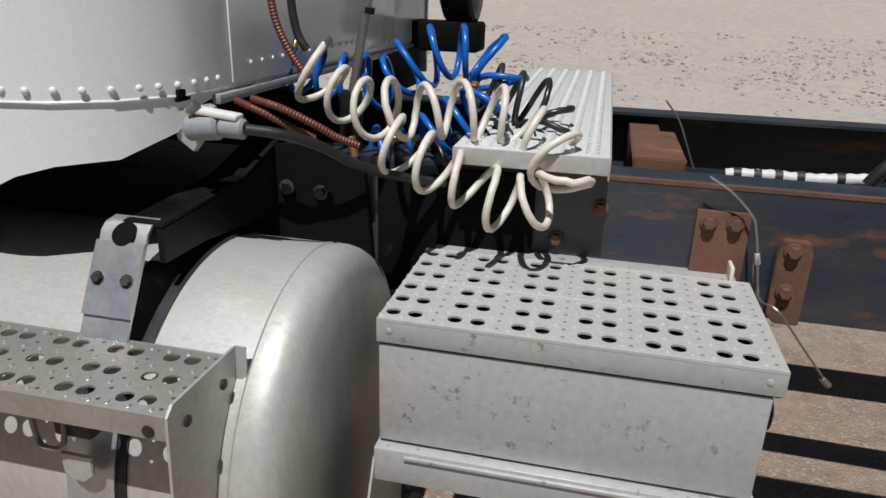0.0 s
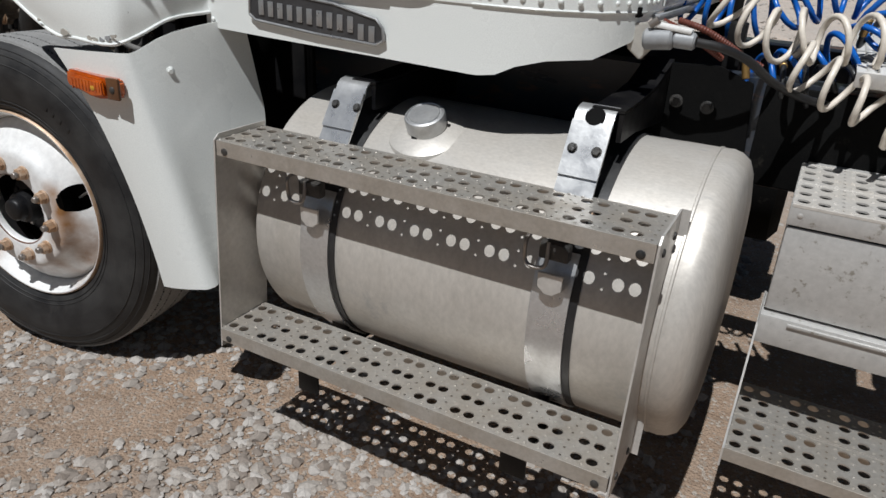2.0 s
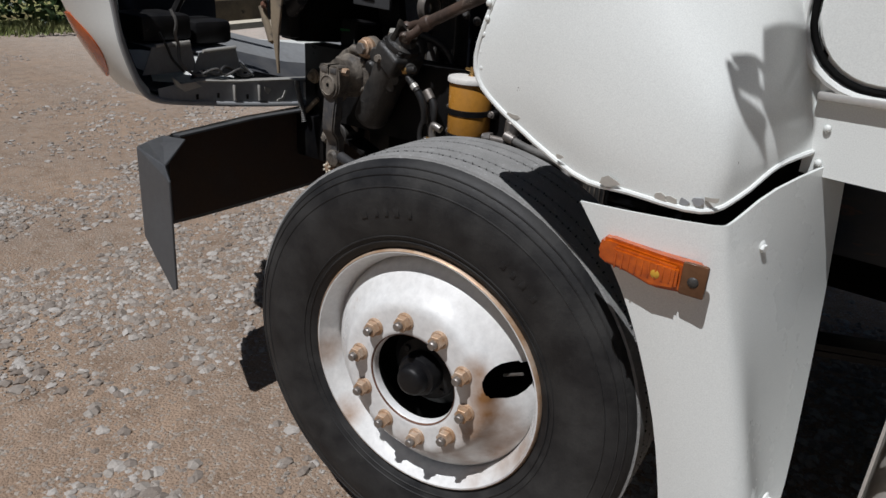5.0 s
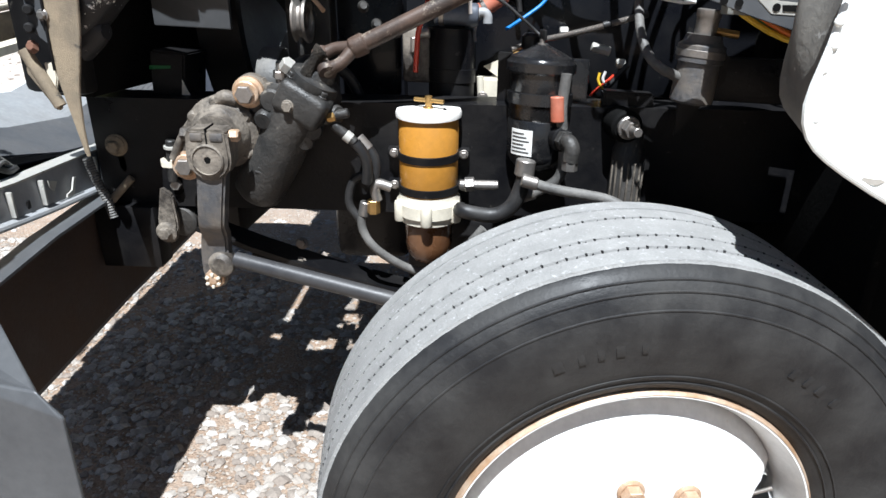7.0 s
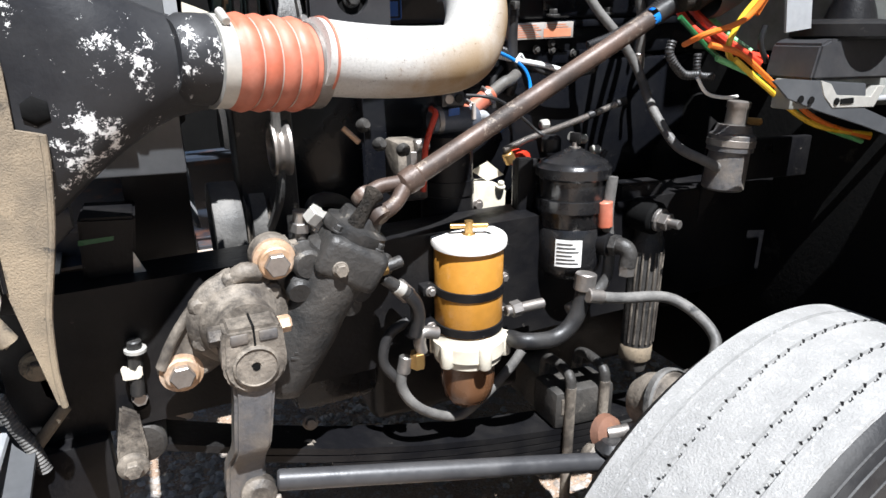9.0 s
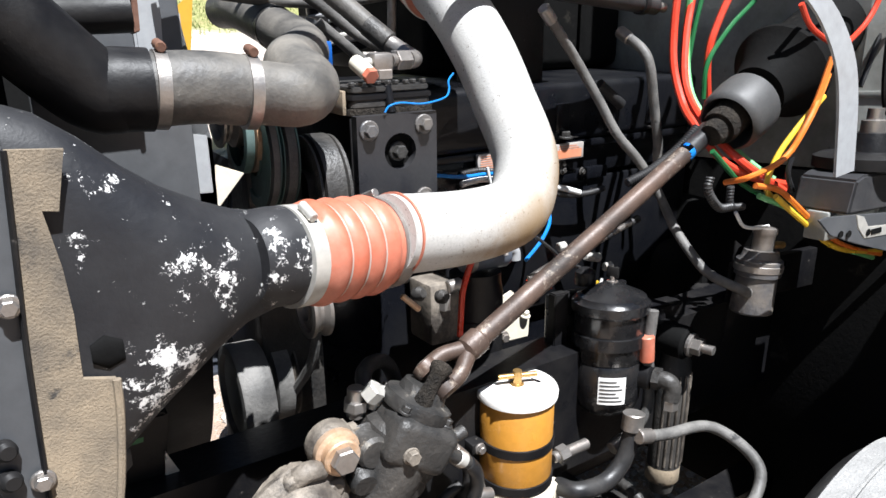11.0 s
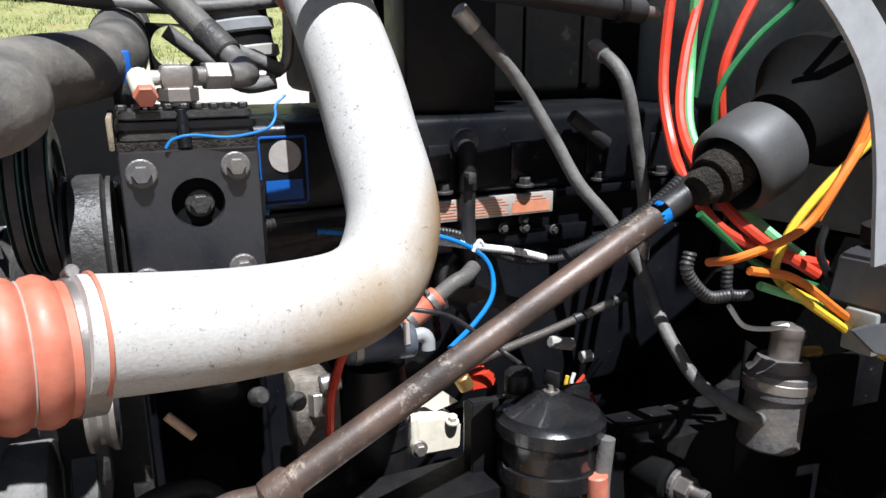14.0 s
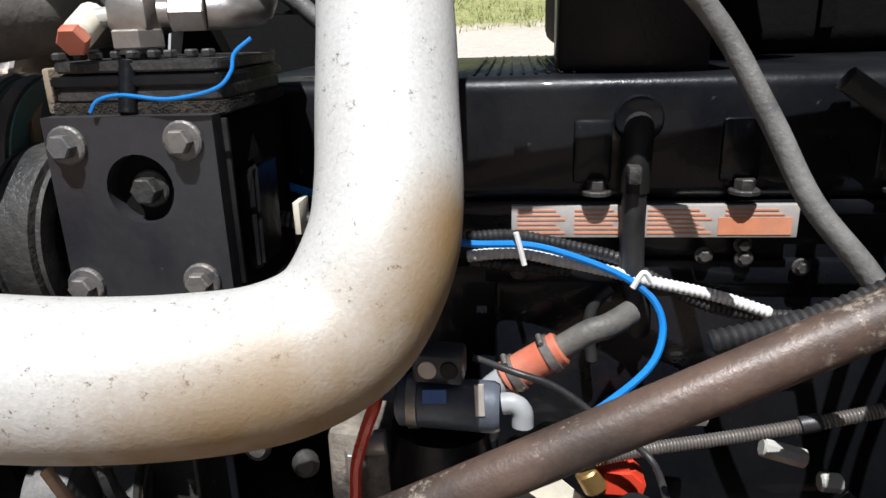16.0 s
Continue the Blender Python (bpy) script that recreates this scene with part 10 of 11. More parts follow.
    part("panel_edge", rod((-1.645, 0.702, 1.03), (-1.645, 0.705, 1.13), 0.004, 6), CREAM, h)
    part("bright_bar", box(-0.012, 0.012, 0.722, 1.60, -0.009, 0.009, 0.003, Matrix.Translation((-1.68, 0, 1.107)) @ Matrix.Rotation(radians(1.8), 4, 'X')), CREAM, h, "bright upper bar")
    part("bright_bar", box(-0.012, 0.012, 0.725, 1.60, -0.006, 0.006, 0.003, Matrix.Translation((-1.69, 0, 1.132)) @ Matrix.Rotation(radians(1.8), 4, 'X')), TIN, h, "bright upper bar")
    # headlamp backs over two ledges
    part("headlamp_back", box(-1.40, -1.22, 0.17, 0.34, 1.045, 1.125, 0.018), BLACK_PLASTIC, h, "black back of the headlamp")
    part("headlamp_back", box(-1.40, -1.24, 0.36, 0.50, 1.025, 1.10, 0.018), BLACK_PLASTIC, h, "black back of the headlamp")
    for y0, y1, z in ((0.183, 0.312, 1.036), (0.342, 0.480, 1.010)):
        part("lamp_ledge", folded([(-1.20, y0, z), (-1.20, y1, z + 0.006), (-1.38, y1, z + 0.01), (-1.38, y0, z + 0.004), (-1.215, y1 + 0.03, z - 0.085), (-1.215, y0 - 0.03, z - 0.085)], [(0, 1, 2, 3), (0, 1, 4, 5)], 0.004, 0.002), GREY_PANEL, h, "dark grey ledge below the headlamp", smooth=False)
        # Pale strips paint the sunlight that catches the ledge edges.
        part("ledge_edge", rod((-1.196, y0 + 0.01, z + 0.002), (-1.196, y1 - 0.004, z + 0.008), 0.0055, 8), TIN, h, "pale ledge edge with sunlight put into its colour")
    part("ledge_edge", box(-1.20, -1.19, 0.255, 0.31, 1.032, 1.042, 0.002), TIN, h, "pale ledge edge with sunlight put into its colour")
    part("stay", rod((-1.20, 0.492, 0.966), (-1.20, 0.543, 0.918), 0.005, 8), TIN, h, "bright short stay")
    part("stay", rod((-1.35, 0.36, 1.12), (-1.30, 0.46, 1.32), 0.013, 8), BLACK, h, "black diagonal stay")
    for pts, r, m in (([(-1.17, 0.238, 1.145), (-1.16, 0.247, 1.11), (-1.17, 0.246, 1.07), (-1.18, 0.26, 1.04), (-1.16, 0.25, 0.99), (-1.15, 0.285, 0.955), (-1.15, 0.33, 0.945)], 0.005, HOSE_GREY),
                      ([(-1.15, 0.28, 0.945), (-1.16, 0.33, 0.958), (-1.15, 0.37, 0.945), (-1.16, 0.41, 0.965), (-1.15, 0.46, 0.935), (-1.16, 0.50, 0.93)], 0.006, HOSE_BLACK),
                      ([(-1.15, 0.31, 0.95), (-1.14, 0.36, 0.965), (-1.15, 0.40, 0.94), (-1.15, 0.45, 0.955), (-1.16, 0.48, 0.945)], 0.004, HOSE_GREY),
                      ([(-1.18, 0.20, 1.08), (-1.17, 0.215, 1.04), (-1.17, 0.23, 1.0), (-1.16, 0.26, 0.96)], 0.004, HOSE_BLACK)):
        part("wiring", tube(pts, r, 8), m, h)
    return h


build_hood()


# ---- mirror above the door, known by its shadow on the fender ----
def build_mirror():
    m = thing("door_mirror", (0.55, 0.25, 1.75), "white door mirror on a bent tube bracket", "mirror")
    up = V(-0.01, -0.454, 0.891) * 0.85
    for pts in (((0.514, 0.076, 1.222), (0.543, 0.074, 1.164), (0.575, 0.12, 1.10)), ((0.516, 0.085, 1.225), (0.535, 0.115, 1.225), (0.565, 0.15, 1.197)), ((0.532, 0.085, 1.185), (0.555, 0.12, 1.175), (0.58, 0.17, 1.15))):
        part("bracket_tube", tube([V(*p) + up for p in pts], 0.006, 10), WHITE, m)
    c = [V(*p) + up for p in ((0.530, 0.15, 1.263), (0.564, 0.262, 1.266), (0.606, 0.262, 1.127), (0.590, 0.165, 1.09), (0.560, 0.125, 1.16))]
    for quad in (((0.519, 0.080, 1.214), (0.530, 0.083, 1.192), (0.553, 0.118, 1.180), (0.538, 0.125, 1.214)), ((0.538, 0.082, 1.176), (0.548, 0.082, 1.158), (0.574, 0.116, 1.112), (0.568, 0.122, 1.150))):
        q = [V(*p) + up for p in quad]
        part("bracket_plate", rings(bmesh.new(), [q, [p + V(0, -0.004, 0.003) for p in q]]), WHITE, m)
    part("mirror_back", rings(bmesh.new(), [c, [p + V(0, -0.01, 0.005) for p in c]]), WHITE, m, "white mirror back")
    return m


build_mirror()


# ---- intake and far side of the engine bay ----
def build_intake():
    a = thing("air_intake", (0.1, 1.5, 1.53), "black moulded air intake box behind the engine", "air intake")
    # Body and ribs in matt black: the shade on them is in the colour.
    part("body", box(-0.19, 0.40, 1.15, 1.90, 1.53, 2.05, 0.03, None, 3), BLACK_MATT, a, "black ribbed intake body, darkened further for shade")
    for i in range(4):
        part("rib", box(-0.15 + 0.13 * i, -0.13 + 0.13 * i, 1.138, 1.15, 1.56, 2.0, 0.003), BLACK_MATT, a)
    part("neck", tube([(-0.05, 1.10, 1.80), (-0.02, 1.02, 1.80), (0.02, 0.98, 1.74)], 0.06, 20), BLACK_PLASTIC, a)
    part("foot", box(-0.15, 0.35, 1.2, 1.8, 1.40, 1.53, 0.005), BLACK_MATT, a)
    return a


in_axes(ENGINE_AXES, build_intake)


def build_crossover():
    c = thing("crossover_pipe", [(-0.421, 1.100, 1.602)][0], "black ribbed intake crossover pipe with grey bands behind the compressor", "pipe")
    a, b = V(*[(-0.413, 1.100, 1.593)][0]), V(*[(-0.434, 1.100, 1.720)][0])
    d = b - a
    part("pipe", rod(a, b, 0.052, 28, 0.006), BLACK_PLASTIC, c, "black ribbed pipe")
    for k in (0.12, 0.42, 0.72):
        part("band", lathe(a + d * k, d, [(0.052, 0), (0.058, 0.003), (0.058, 0.016), (0.052, 0.019)], 28, None, False, False), GREY_PANEL if k > 0.2 else TIN, c, "pale clamp band")
    x0, _, z0 = [(-0.550, 0.980, 1.586)][0]
    x1, _, z1 = [(-0.486, 0.980, 1.645)][0]
    part("lifting_eye", hole_plate(x0, x1, z0, z1, (x0 + x1) / 2, (z0 + z1) / 2, 0.028, 0.98, 0.992), BLACK, c, "black lifting plate with a round hole")
    part("sense_pipe", tube([(-0.426, 0.980, 1.581), (-0.398, 0.980, 1.582), (-0.373, 0.980, 1.597), (-0.366, 0.980, 1.629), (-0.363, 0.980, 1.692)], 0.008, 10), STEEL, c, "bent steel pipe")
    return c


in_axes(BAY, build_crossover)


def build_ledge():
    l = thing("cowl_ledge", (0.3, 0.33, 1.26), "grey dusty cowl ledge with holes behind the fender", "ledge")
    part("web", poly_y([(0.057, 0.380, 1.323), (0.094, 0.380, 1.295), (0.169, 0.380, 1.272), (0.277, 0.380, 1.244), (0.362, 0.380, 1.219), (0.418, 0.380, 1.210), (0.412, 0.380, 1.233), (0.355, 0.380, 1.247), (0.271, 0.380, 1.274), (0.261, 0.380, 1.315), (0.080, 0.380, 1.326)], 0.004, 0.001), BUMPER, l, "pale web with holes")
    for p in [(0.119, 0.378, 1.294), (0.142, 0.378, 1.292), (0.198, 0.378, 1.288)]:
        part("hole", lathe(p, (0, -1, 0), [(0.006, 0), (0.006, 0.001)], 12), BLACK_MATT, l)
    part("slot", poly_y([(0.206, 0.377, 1.292), (0.235, 0.377, 1.293), (0.237, 0.377, 1.284), (0.208, 0.377, 1.283)], 0.001), BLACK_MATT, l, "", False)
    part("shelf", box(0.18, 0.40, 0.385, 0.43, 1.285, 1.291, 0.002), GREY_PANEL, l, "dusty shelf")
    return l


in_axes(BAY, build_ledge)


# ---- coiled air hoses behind the cab ----
def coil(axis, turns, radius, r, squash=1.0, phase=0.0, steps=22):
    """A spring-like hose wound round a path."""
    path = smooth_path(axis, 12)
    acc = [0.0]
    for a, b in zip(path, path[1:]):
        acc.append(acc[-1] + (b - a).length)
    total, n = acc[-1], int(turns * steps)
    out, up, j = [], None, 0
    for i in range(n + 1):
        s = total * i / n
        while j < len(acc) - 2 and acc[j + 1] < s:
            j += 1
        f = (s - acc[j]) / max(1e-9, acc[j + 1] - acc[j])
        p = path[j].lerp(path[j + 1], f)
        d = (path[min(j + 3, len(path) - 1)] - path[max(j - 2, 0)]).normalized()
        up = frame_of(d)[2] if up is None else (up - d * up.dot(d)).normalized()
        w = d.cross(up)
        a = phase + 2 * math.pi * turns * i / n
        rr = radius * (1 + 0.10 * math.sin(a * 0.37 + 1.3))
        out.append(p + up * (rr * math.cos(a)) + w * (rr * squash * math.sin(a)))
    return out


def build_coil(name, axis, turns, radius, r, material, label, lead0=(), lead1=(), squash=0.8, phase=0.0):
    h = thing(name, axis[len(axis) // 2], label, "air hose", "coiled air hoses behind the cab")
    pts = [V(*p) for p in lead0] + coil(axis, turns, radius, r, squash, phase) + [V(*p) for p in lead1]
    part("tubing", sweep(pts, r, 10), material, h)
    for p, q in ((pts[0], pts[1]), (pts[-1], pts[-2])):
        d = (q - p).normalized()
        part("end_fitting", rod(p - d * 0.03, p + d * 0.012, r * 1.35, 10, 0.002), STEEL if material is COIL_WHITE else BRASS, h)
    return h


build_coil("coiled_air_hose", [(1.753, 0.660, 1.198), (1.802, 0.660, 1.159), (1.875, 0.640, 1.134), (1.955, 0.620, 1.136), (2.024, 0.640, 1.137), (2.093, 0.660, 1.134), (2.161, 0.660, 1.117), (2.226, 0.630, 1.076), (2.247, 0.580, 1.033), (2.197, 0.570, 0.999), (2.138, 0.570, 1.001), (2.072, 0.570, 1.031), (1.993, 0.580, 1.059), (1.927, 0.590, 1.093)], 14.5, 0.050, 0.0067, COIL_WHITE, "off-white coiled nylon air hose sagging over the frame rail", squash=0.9)
build_coil("coiled_air_hose", [(1.642, 0.860, 1.179), (1.701, 0.860, 1.161), (1.752, 0.860, 1.151), (1.810, 0.860, 1.148), (1.867, 0.860, 1.163), (1.916, 0.860, 1.200), (1.976, 0.860, 1.219), (2.024, 0.860, 1.221), (2.066, 0.860, 1.204), (2.094, 0.840, 1.163), (2.062, 0.800, 1.115), (2.008, 0.780, 1.084), (1.943, 0.760, 1.051), (1.890, 0.740, 1.030), (1.824, 0.720, 1.029)], 15, 0.054, 0.0067, COIL_BLUE, "bright blue coiled nylon air hose behind the cab", squash=0.9, phase=0.7)
build_coil("coiled_air_hose", [(2.053, 0.840, 1.162), (2.107, 0.840, 1.147), (2.166, 0.840, 1.128), (2.203, 0.840, 1.101), (2.202, 0.800, 1.061), (2.137, 0.780, 1.055), (2.094, 0.760, 1.047), (2.041, 0.740, 1.036), (1.977, 0.720, 1.020), (1.907, 0.720, 1.019)], 12, 0.050, 0.0065, COIL_BLACK, "black coiled nylon electric hose on the deck plate", squash=0.9, phase=1.9)


def build_connector():
    c = thing("trailer_connector", [(1.656, 0.420, 1.120)][0], "pale grey trailer plug in its socket on the cab rear", "connector")
    pts = [(1.632, 0.420, 1.149), (1.687, 0.420, 1.160), (1.698, 0.420, 1.154), (1.682, 0.420, 1.113), (1.652, 0.420, 1.077), (1.621, 0.420, 1.100)]
    part("mount", poly_y(pts, 0.012, 0.003), TIN, c, "pale cast mount")
    a, b, e = [(1.659, 0.400, 1.123), (1.717, 0.400, 1.129), (1.760, 0.400, 1.128)]
    part("plug", rod(a, b, 0.021, 20, 0.005), GREY_PANEL, c, "pale grey plug body")
    part("plug_nose", rod(b, e, 0.0165, 20, 0.004), GREY_PANEL, c)
    part("cover", placed(box(-0.042, 0.042, -0.014, 0.014, -0.005, 0.005, 0.004), Matrix.Translation([(1.710, 0.400, 1.150)][0]) @ pose(0, 0, 0, 0, 6, 0)), PAPER, c, "pale hinged cover")
    part("spring", rod(*[(1.670, 0.390, 1.151), (1.685, 0.390, 1.163)], 0.008, 10), STEEL, c)
    part("cable", tube([(1.760, 0.400, 1.128), (1.807, 0.420, 1.120), (1.856, 0.460, 1.097), (1.903, 0.520, 1.054), (1.962, 0.600, 1.017), (2.024, 0.660, 0.997)], 0.0088, 10), HOSE_BLACK, c, "black cable from the plug")
    return c


build_connector()


def corrugated(pts, r, material, label):
    return loose("corrugated_hose", conduit(pts, r * 0.8, 0.006), material, label, "hose")


corrugated([(1.661, 0.550, 1.146), (1.716, 0.550, 1.126), (1.759, 0.570, 1.099), (1.789, 0.600, 1.076)], 0.0095, HOSE_RED, "brick-red corrugated hose below the cab rear")
corrugated([(1.693, 0.550, 1.151), (1.749, 0.550, 1.137), (1.803, 0.570, 1.108), (1.837, 0.590, 1.084), (1.873, 0.610, 1.067)], 0.0095, HOSE_RED, "brick-red corrugated hose ending by the rail")
corrugated([(1.704, 0.620, 1.348), (1.709, 0.620, 1.301), (1.720, 0.620, 1.263), (1.743, 0.620, 1.220), (1.769, 0.620, 1.187)], 0.0095, HOSE_RED, "brown-red corrugated hose hanging down the cab rear")
loose("black_hose", tube([(1.725, 0.660, 1.341), (1.729, 0.660, 1.293), (1.738, 0.660, 1.254), (1.754, 0.660, 1.229)], 0.008, 10), HOSE_BLACK, "black hose hanging down the cab rear", "hose")
pole = thing("hose_pole", [(1.786, 0.800, 1.123)][0], "grey steel pole holding the air hoses", "pole")
part("shaft", rod(*[(1.839, 0.800, 1.381), (1.788, 0.800, 1.117)], 0.0095, 12), STEEL, pole, "worn grey shaft")
part("collar", rod(*[(1.830, 0.800, 1.303), (1.828, 0.800, 1.291)], 0.0115, 12), BLACK, pole)
part("foot", box(*[c for k in range(3) for c in ([(1.788, 0.800, 1.117)][0][k] - (0.02, 0.02, 0.14)[k], [(1.788, 0.800, 1.117)][0][k] + 0.02)], 0.004), BLACK, pole)


def build_steel_cable():
    s = thing("steel_cable", [(2.598, 0.620, 0.859)][0], "thin steel safety cable hanging in front of the rail", "cable")
    part("strand", tube([(2.495, 0.660, 1.052), (2.536, 0.660, 1.027), (2.576, 0.660, 0.988), (2.586, 0.655, 0.961), (2.594, 0.650, 0.922), (2.603, 0.640, 0.862), (2.604, 0.610, 0.850), (2.628, 0.580, 0.847), (2.680, 0.580, 0.784), (2.725, 0.580, 0.729)], 0.0022, 6), STEEL, s)
    part("strand", tube([(2.593, 0.655, 0.920), (2.593, 0.655, 0.888), (2.604, 0.655, 0.845), (2.607, 0.620, 0.849)], 0.0018, 6), STEEL, s)
    part("ferrule", rod(*[(2.593, 0.652, 0.923), (2.598, 0.652, 0.902)], 0.005, 10, 0.001), TIN, s, "pressed ferrule")
    part("end_clip", rod(*[(2.719, 0.580, 0.732), (2.734, 0.580, 0.719)], 0.006, 8, 0.001), STEEL, s)
    part("strand", tube([(2.433, 1.000, 1.130), (2.466, 1.000, 1.089), (2.488, 1.000, 1.040), (2.511, 1.000, 0.985)], 0.0022, 6), STEEL, s)
    return s


build_steel_cable()
loose("wrapped_conduit", conduit([(2.548, 0.830, 1.018), (2.621, 0.830, 1.022), (2.703, 0.830, 1.021), (2.806, 0.830, 1.029)], 0.013, 0.022), WIRE_WHITE, "white wrapped conduit lying along the frame rail", "conduit")
for px in [(2.569, 0.830, 1.020), (2.606, 0.830, 1.020), (2.644, 0.830, 1.021), (2.683, 0.830, 1.022), (2.753, 0.830, 1.025)]:
    loose("wire_wrap", rod(V(*px) - V(0.007, 0, 0), V(*px) + V(0.007, 0, 0), 0.0145, 12), HOSE_BLACK, "black tape wrap round the white conduit", "tape")
loose("frame_hose", tube([(2.792, 0.800, 1.026), (2.803, 0.800, 1.043), (2.820, 0.800, 1.065), (2.855, 0.800, 1.083)], 0.012, 10), HOSE_BLACK, "black hose lying along the frame rail", "hose")


# ---- dark underside: far tank, gearbox and exhaust close the view below the cab ----
def build_under():
    g = thing("gearbox", (0.95, 1.1, 0.62), "black transmission case between the frame rails", "gearbox")
    part("case", box(0.30, 1.15, 0.88, 1.34, 0.62, 1.08, 0.05, None, 3), BLACK_MATT, g, "black cast case")
    part("tail", rod((1.15, 1.11, 0.85), (1.45, 1.11, 0.80), 0.12, 20, 0.02), BLACK_MATT, g)
    part("drive_shaft", rod((1.45, 1.11, 0.80), (4.2, 1.11, 0.70), 0.05, 16), BLACK_MATT, g)
    # Matt black instead of aluminium: the far tank's shade is in its colour.
    t = thing("far_fuel_tank", (1.36, 1.80, 0.26), "fuel tank on the far side of the frame, coloured black for shade", "fuel tank")
    part("shell", lathe((0.85, 1.80, 0.588), (1, 0, 0), [(0.28, -0.03), (0.326, 0), (0.326, 1.1), (0.28, 1.13)], 48), BLACK_MATT, t, "tank shell with shade put into its colour")
    w = thing("far_front_wheel", (0.02, 2.06, 0.0), "far front wheel in shade", "wheel")
    part("tyre", lathe((0.02, 1.88, 0.5), (0, 1, 0), [(0.30, 0.0), (0.45, 0.0), (0.49, 0.03), (0.49, 0.25), (0.45, 0.28), (0.30, 0.28)], 48), RUBBER, w, "dusty black tyre")
    f = thing("far_fender", (0.1, 2.1, 1.0), "far white fender panel seen from inside", "fender")
    part("skin", sheet(spline_rows([[(0.10, 2.22, 1.0), (0.35, 2.26, 1.0), (0.60, 2.2, 1.05)], [(0.12, 2.20, 1.25), (0.35, 2.22, 1.25), (0.58, 2.18, 1.25)], [(0.2, 2.1, 1.42), (0.35, 2.12, 1.45), (0.5, 2.1, 1.45)]], 2), 0.006), WHITE, f)
    part("mirror_post", rod(*[(-0.032, 2.050, 1.895), (-0.036, 2.050, 1.706)], 0.012, 10), CREAM, f, "tan post")
    part("cowl", poly_y([(-0.100, 2.100, 1.800), (0.021, 2.100, 1.841), (0.100, 2.100, 1.778), (0.104, 2.100, 1.673), (0.038, 2.100, 1.635), (-0.101, 2.100, 1.654)], 0.05, 0.01), WHITE, f, "white far cowl corner")
    # Added plate, no known truck part: it blocks sun from the ground behind.
    p = thing("far_sun_blocker", (-0.85, 1.79, 0.70), "added black plate keeping sun off the ground beyond the radiator", "splash plate")
    part("panel", box(-1.06, -0.60, 1.785, 1.795, 0.70, 1.60, 0.003), BLACK_MATT, p)
    return g


build_under()


# ---- distance ----
def leaves(rng, center, radii, count, size):
    """A crown of many small leaves with an uneven outline."""
    lobes = [(rng.normal(0, 0.45, 3), rng.uniform(0.35, 0.7)) for _ in range(9)]
    out = []
    while len(out) < count:
        o, rr = lobes[rng.randint(len(lobes))]
        v = rng.normal(0, 1, 3)
        v /= np.linalg.norm(v)
        p = o + v * rr * rng.uniform(0.75, 1.0)
        if p[2] * radii[2] + center[2] < land(center[0], center[1]):
            continue
        out.append(np.array(center) + p * radii)
    c = np.array(out)
    a = rng.normal(0, 1, (count, 3))
    a /= np.linalg.norm(a, axis=1)[:, None]
    b = np.cross(a, rng.normal(0, 1, (count, 3)))
    b /= np.linalg.norm(b, axis=1)[:, None]
    s = size * rng.uniform(0.6, 1.3, (count, 1))
    return np.stack([c - a * s, c + b * s * 0.5, c + a * s, c - b * s * 0.5], 1)


def build_bush(x, y, radii, count, size, seed, name="bush", label="dark green leafy bush at the yard edge", trunk=0.0, leaf=None):
    rng = np.random.RandomState(seed)
    z = land(x, y)
    b = thing(name, (x, y, z), label, name)
    q = leaves(rng, (x, y, z + trunk + radii[2] * 0.75), np.array(radii), count, size)
    me = bpy.data.meshes.new("crown")
    me.from_pydata(q.reshape(-1, 3), [], np.arange(count * 4).reshape(-1, 4))
    me.materials.append(leaf or LEAF)
    ob = new("crown", me)
    ob.parent = b
    ob.matrix_parent_inverse = Matrix.Translation(-b.location)
    st = bmesh.new()
    for k in range(5):
        a = 2 * math.pi * k / 5 + seed
        tube([(x, y, z - 0.05), (x + 0.15 * radii[0] * math.cos(a), y + 0.15 * radii[1] * math.sin(a), z + trunk * 0.8 + radii[2] * 0.3), (x + 0.5 * radii[0] * math.cos(a), y + 0.5 * radii[1] * math.sin(a), z + trunk + radii[2] * 0.9)], lambda s: (0.035 + 0.05 * trunk) * (1.15 - s), 6, 4, st)
    part("stems", st, BARK, b)
    return b


for i, (x, y, rx, rz) in enumerate(((-11.2, 3.0, 1.5, 1.0), (-10.9, 4.9, 1.3, 0.9), (-11.6, 6.6, 1.6, 1.2), (-11.5, 1.3, 1.4, 1.1), (-11.9, -0.6, 1.5, 1.1))):
    build_bush(x, y, (rx, rx, rz), 2600, 0.07, 20 + i)
for i, (x, y, rx, rz) in enumerate(((-26, 44, 4, 3.0), (-15, 48, 4.5, 3.5), (-4, 50, 4.5, 3.2), (8, 49, 4.5, 3.4), (20, 47, 5, 3.6), (32, 44, 5, 3.6), (44, 40, 5, 3.6))):
    build_bush(x, y, (rx, rx, rz), 2600, 0.22, 60 + i, "tree", "broad leafy tree on the grassy rise", 1.2)
for i, (x, y) in enumerate(((-4.5, 23.0), (-3.7, 23.2), (-2.9, 23.0), (-5.6, 20.0), (-5.3, 22.5))):
    build_bush(x, y, (0.55, 0.5, 0.42), 1400, 0.10, 120 + i, "bush", "rounded clump of long ornamental grass near the house", leaf=GRASS)
for i, (x, y) in enumerate(((-0.2, 22.0), (1.2, 24.0), (4.5, 17.0))):
    build_bush(x, y, (0.35, 0.35, 0.28), 500, 0.045, 90 + i, "bush", "small grey-green bush in the grass")


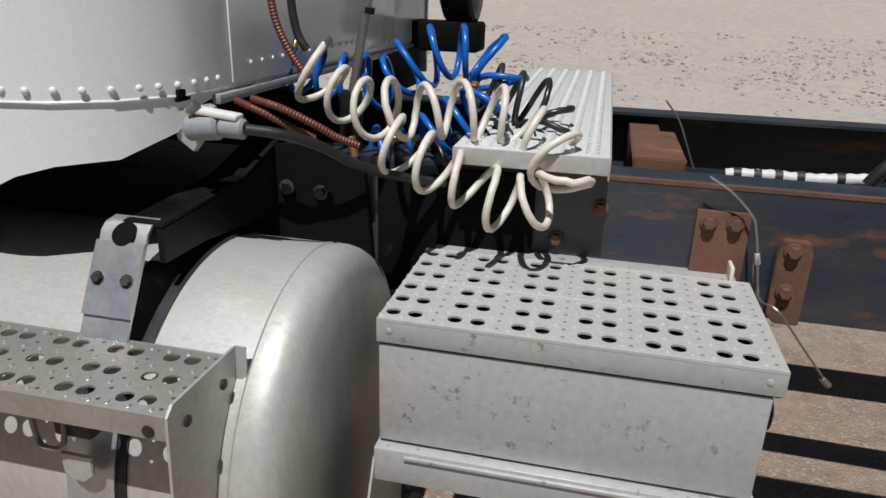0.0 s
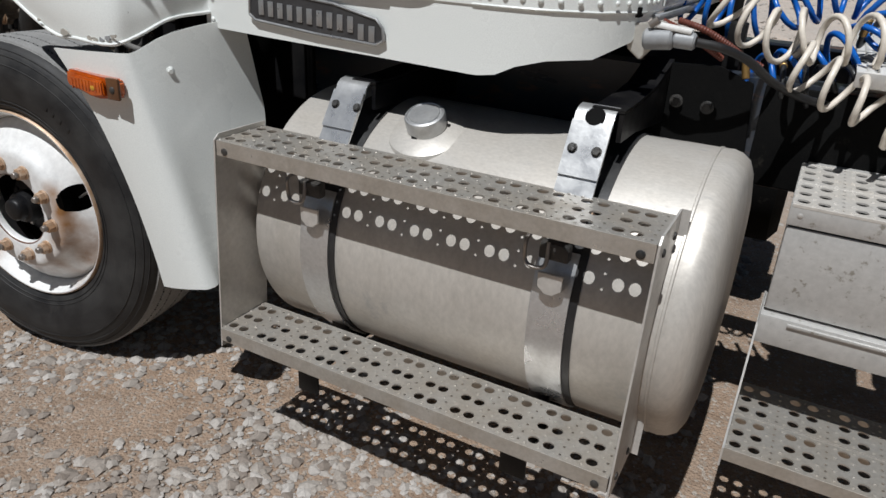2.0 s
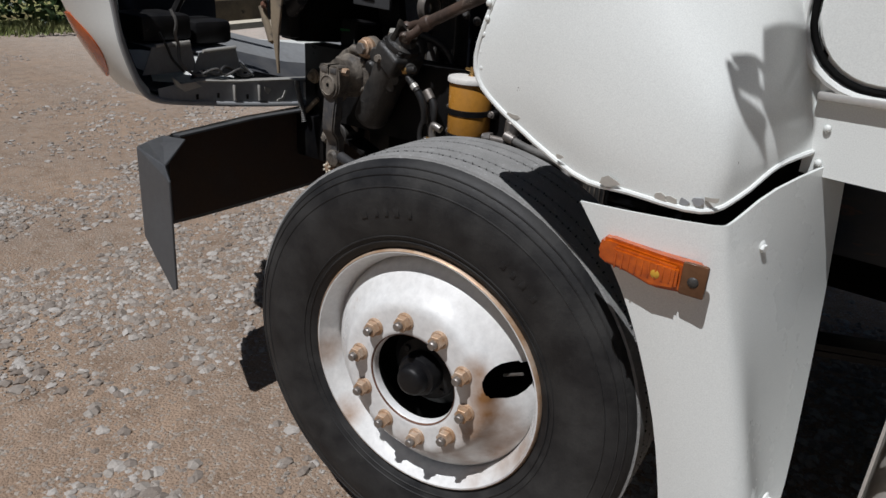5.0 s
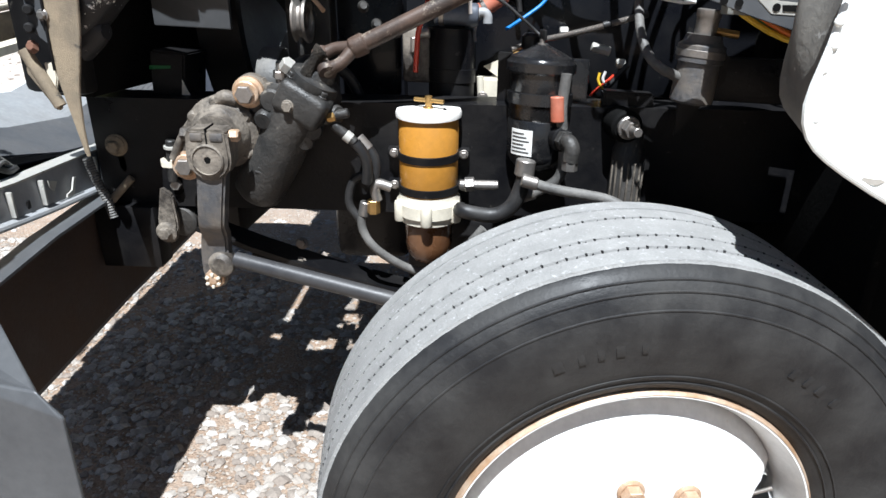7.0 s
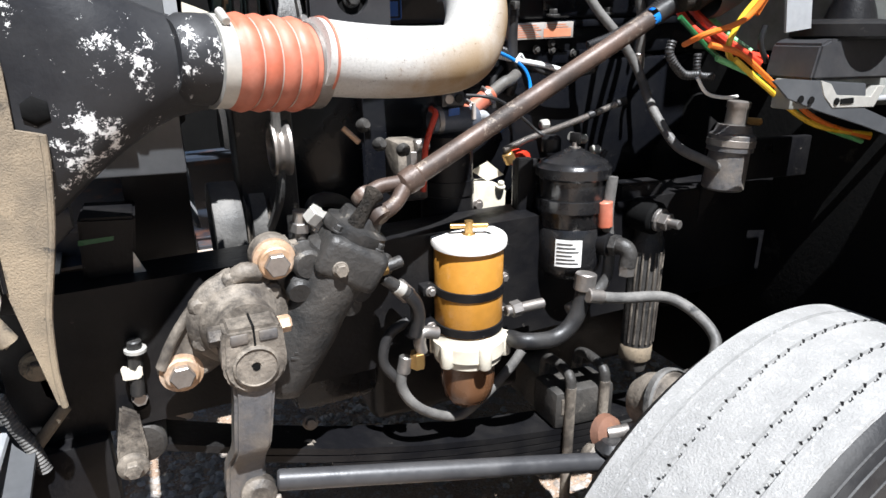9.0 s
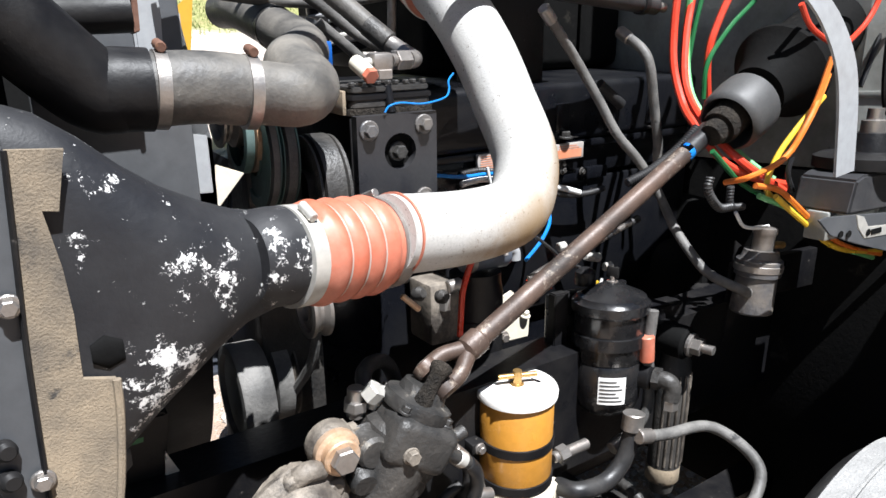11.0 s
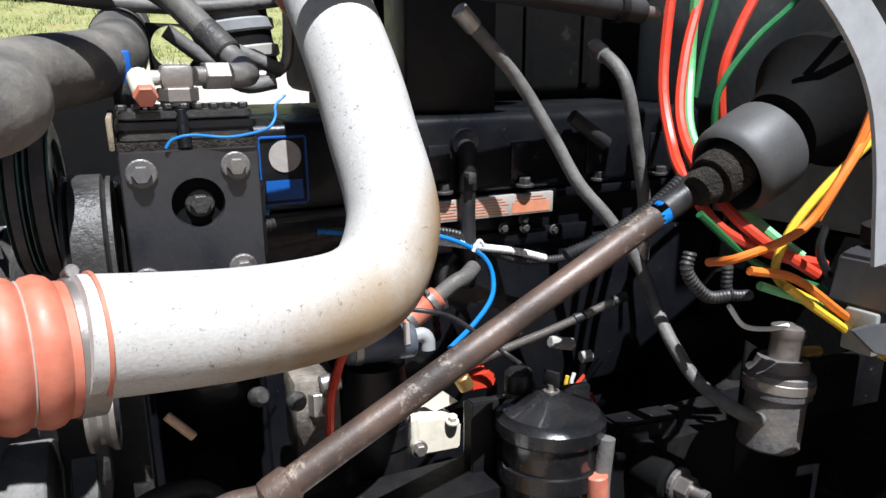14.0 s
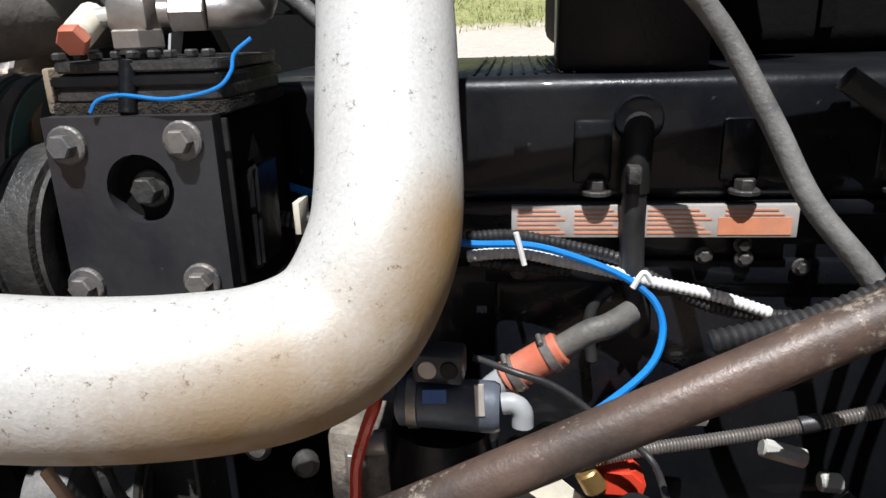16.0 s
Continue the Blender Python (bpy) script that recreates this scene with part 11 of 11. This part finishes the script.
def build_house():
    x0, y0 = -8.7, 27.0
    z0 = land(x0, y0) - 0.1
    h = thing("house", (x0, y0, z0), "white house with lapped siding on the grassy rise", "house")
    part("wall", box(x0 - 12.0, x0 + 5.0, y0, y0 + 6.0, z0, z0 + 2.9, 0.02), WHITE_LID, h, "white lapped wall")
    for i in range(18):
        part("board", box(x0 - 12.02, x0 + 5.02, y0 - 0.022, y0 - 0.002, z0 + 0.10 + 0.155 * i, z0 + 0.10 + 0.155 * i + 0.145, 0.004, None, 1), WHITE_LID, h)
    part("roof", plate([(-0.5, 0.0), (3.0, 1.6), (6.5, 0.0), (6.5, -0.15), (3.0, 1.45), (-0.5, -0.15)], 18.0, pose(x0 + 5.5, y0, z0 + 2.95, 0, 0, 90)), GREY_PANEL, h, "grey gabled roof")
    for x in (x0 - 2.5, x0 + 2.0):
        w = part("window", box(x, x + 1.0, y0 - 0.05, y0 - 0.024, z0 + 1.1, z0 + 2.2, 0.01), WHITE_LID, h)
        part("pane", box(x + 0.07, x + 0.93, y0 - 0.056, y0 - 0.051, z0 + 1.17, z0 + 2.13, 0.0), BLACK_PLASTIC, w)
    return h


build_house()


def build_grass():
    """Grass tufts on the rise behind the truck and a strip by the bushes."""
    rng = np.random.RandomState(12)
    pos = [(rng.uniform(-12, 14), rng.uniform(12.5, 26)) for _ in range(9000)] + [(rng.uniform(-11, -9.6), rng.uniform(-2, 8)) for _ in range(2500)]
    v, f = [], []
    for x, y in pos:
        if y > 10 and noise.noise((x * 0.6, y * 0.6, 1.0)) < -0.15:
            continue
        z = land(x, y)
        for _ in range(4):
            a = rng.uniform(0, 6.28)
            hgt, w = rng.uniform(0.05, 0.13), 0.012
            bx, by = x + rng.uniform(-0.12, 0.12), y + rng.uniform(-0.12, 0.12)
            i = len(v)
            v += [(bx - w * math.cos(a), by - w * math.sin(a), z), (bx + w * math.cos(a), by + w * math.sin(a), z), (bx + rng.uniform(-0.05, 0.05), by + rng.uniform(-0.05, 0.05), z + hgt)]
            f.append((i, i + 1, i + 2))
    me = bpy.data.meshes.new("grass")
    me.from_pydata(v, [], f)
    me.materials.append(GRASS)
    return tagged(new("grass", me), "short sunlit grass on the rise and yard edge", "grass", kind="stuff")


build_grass()
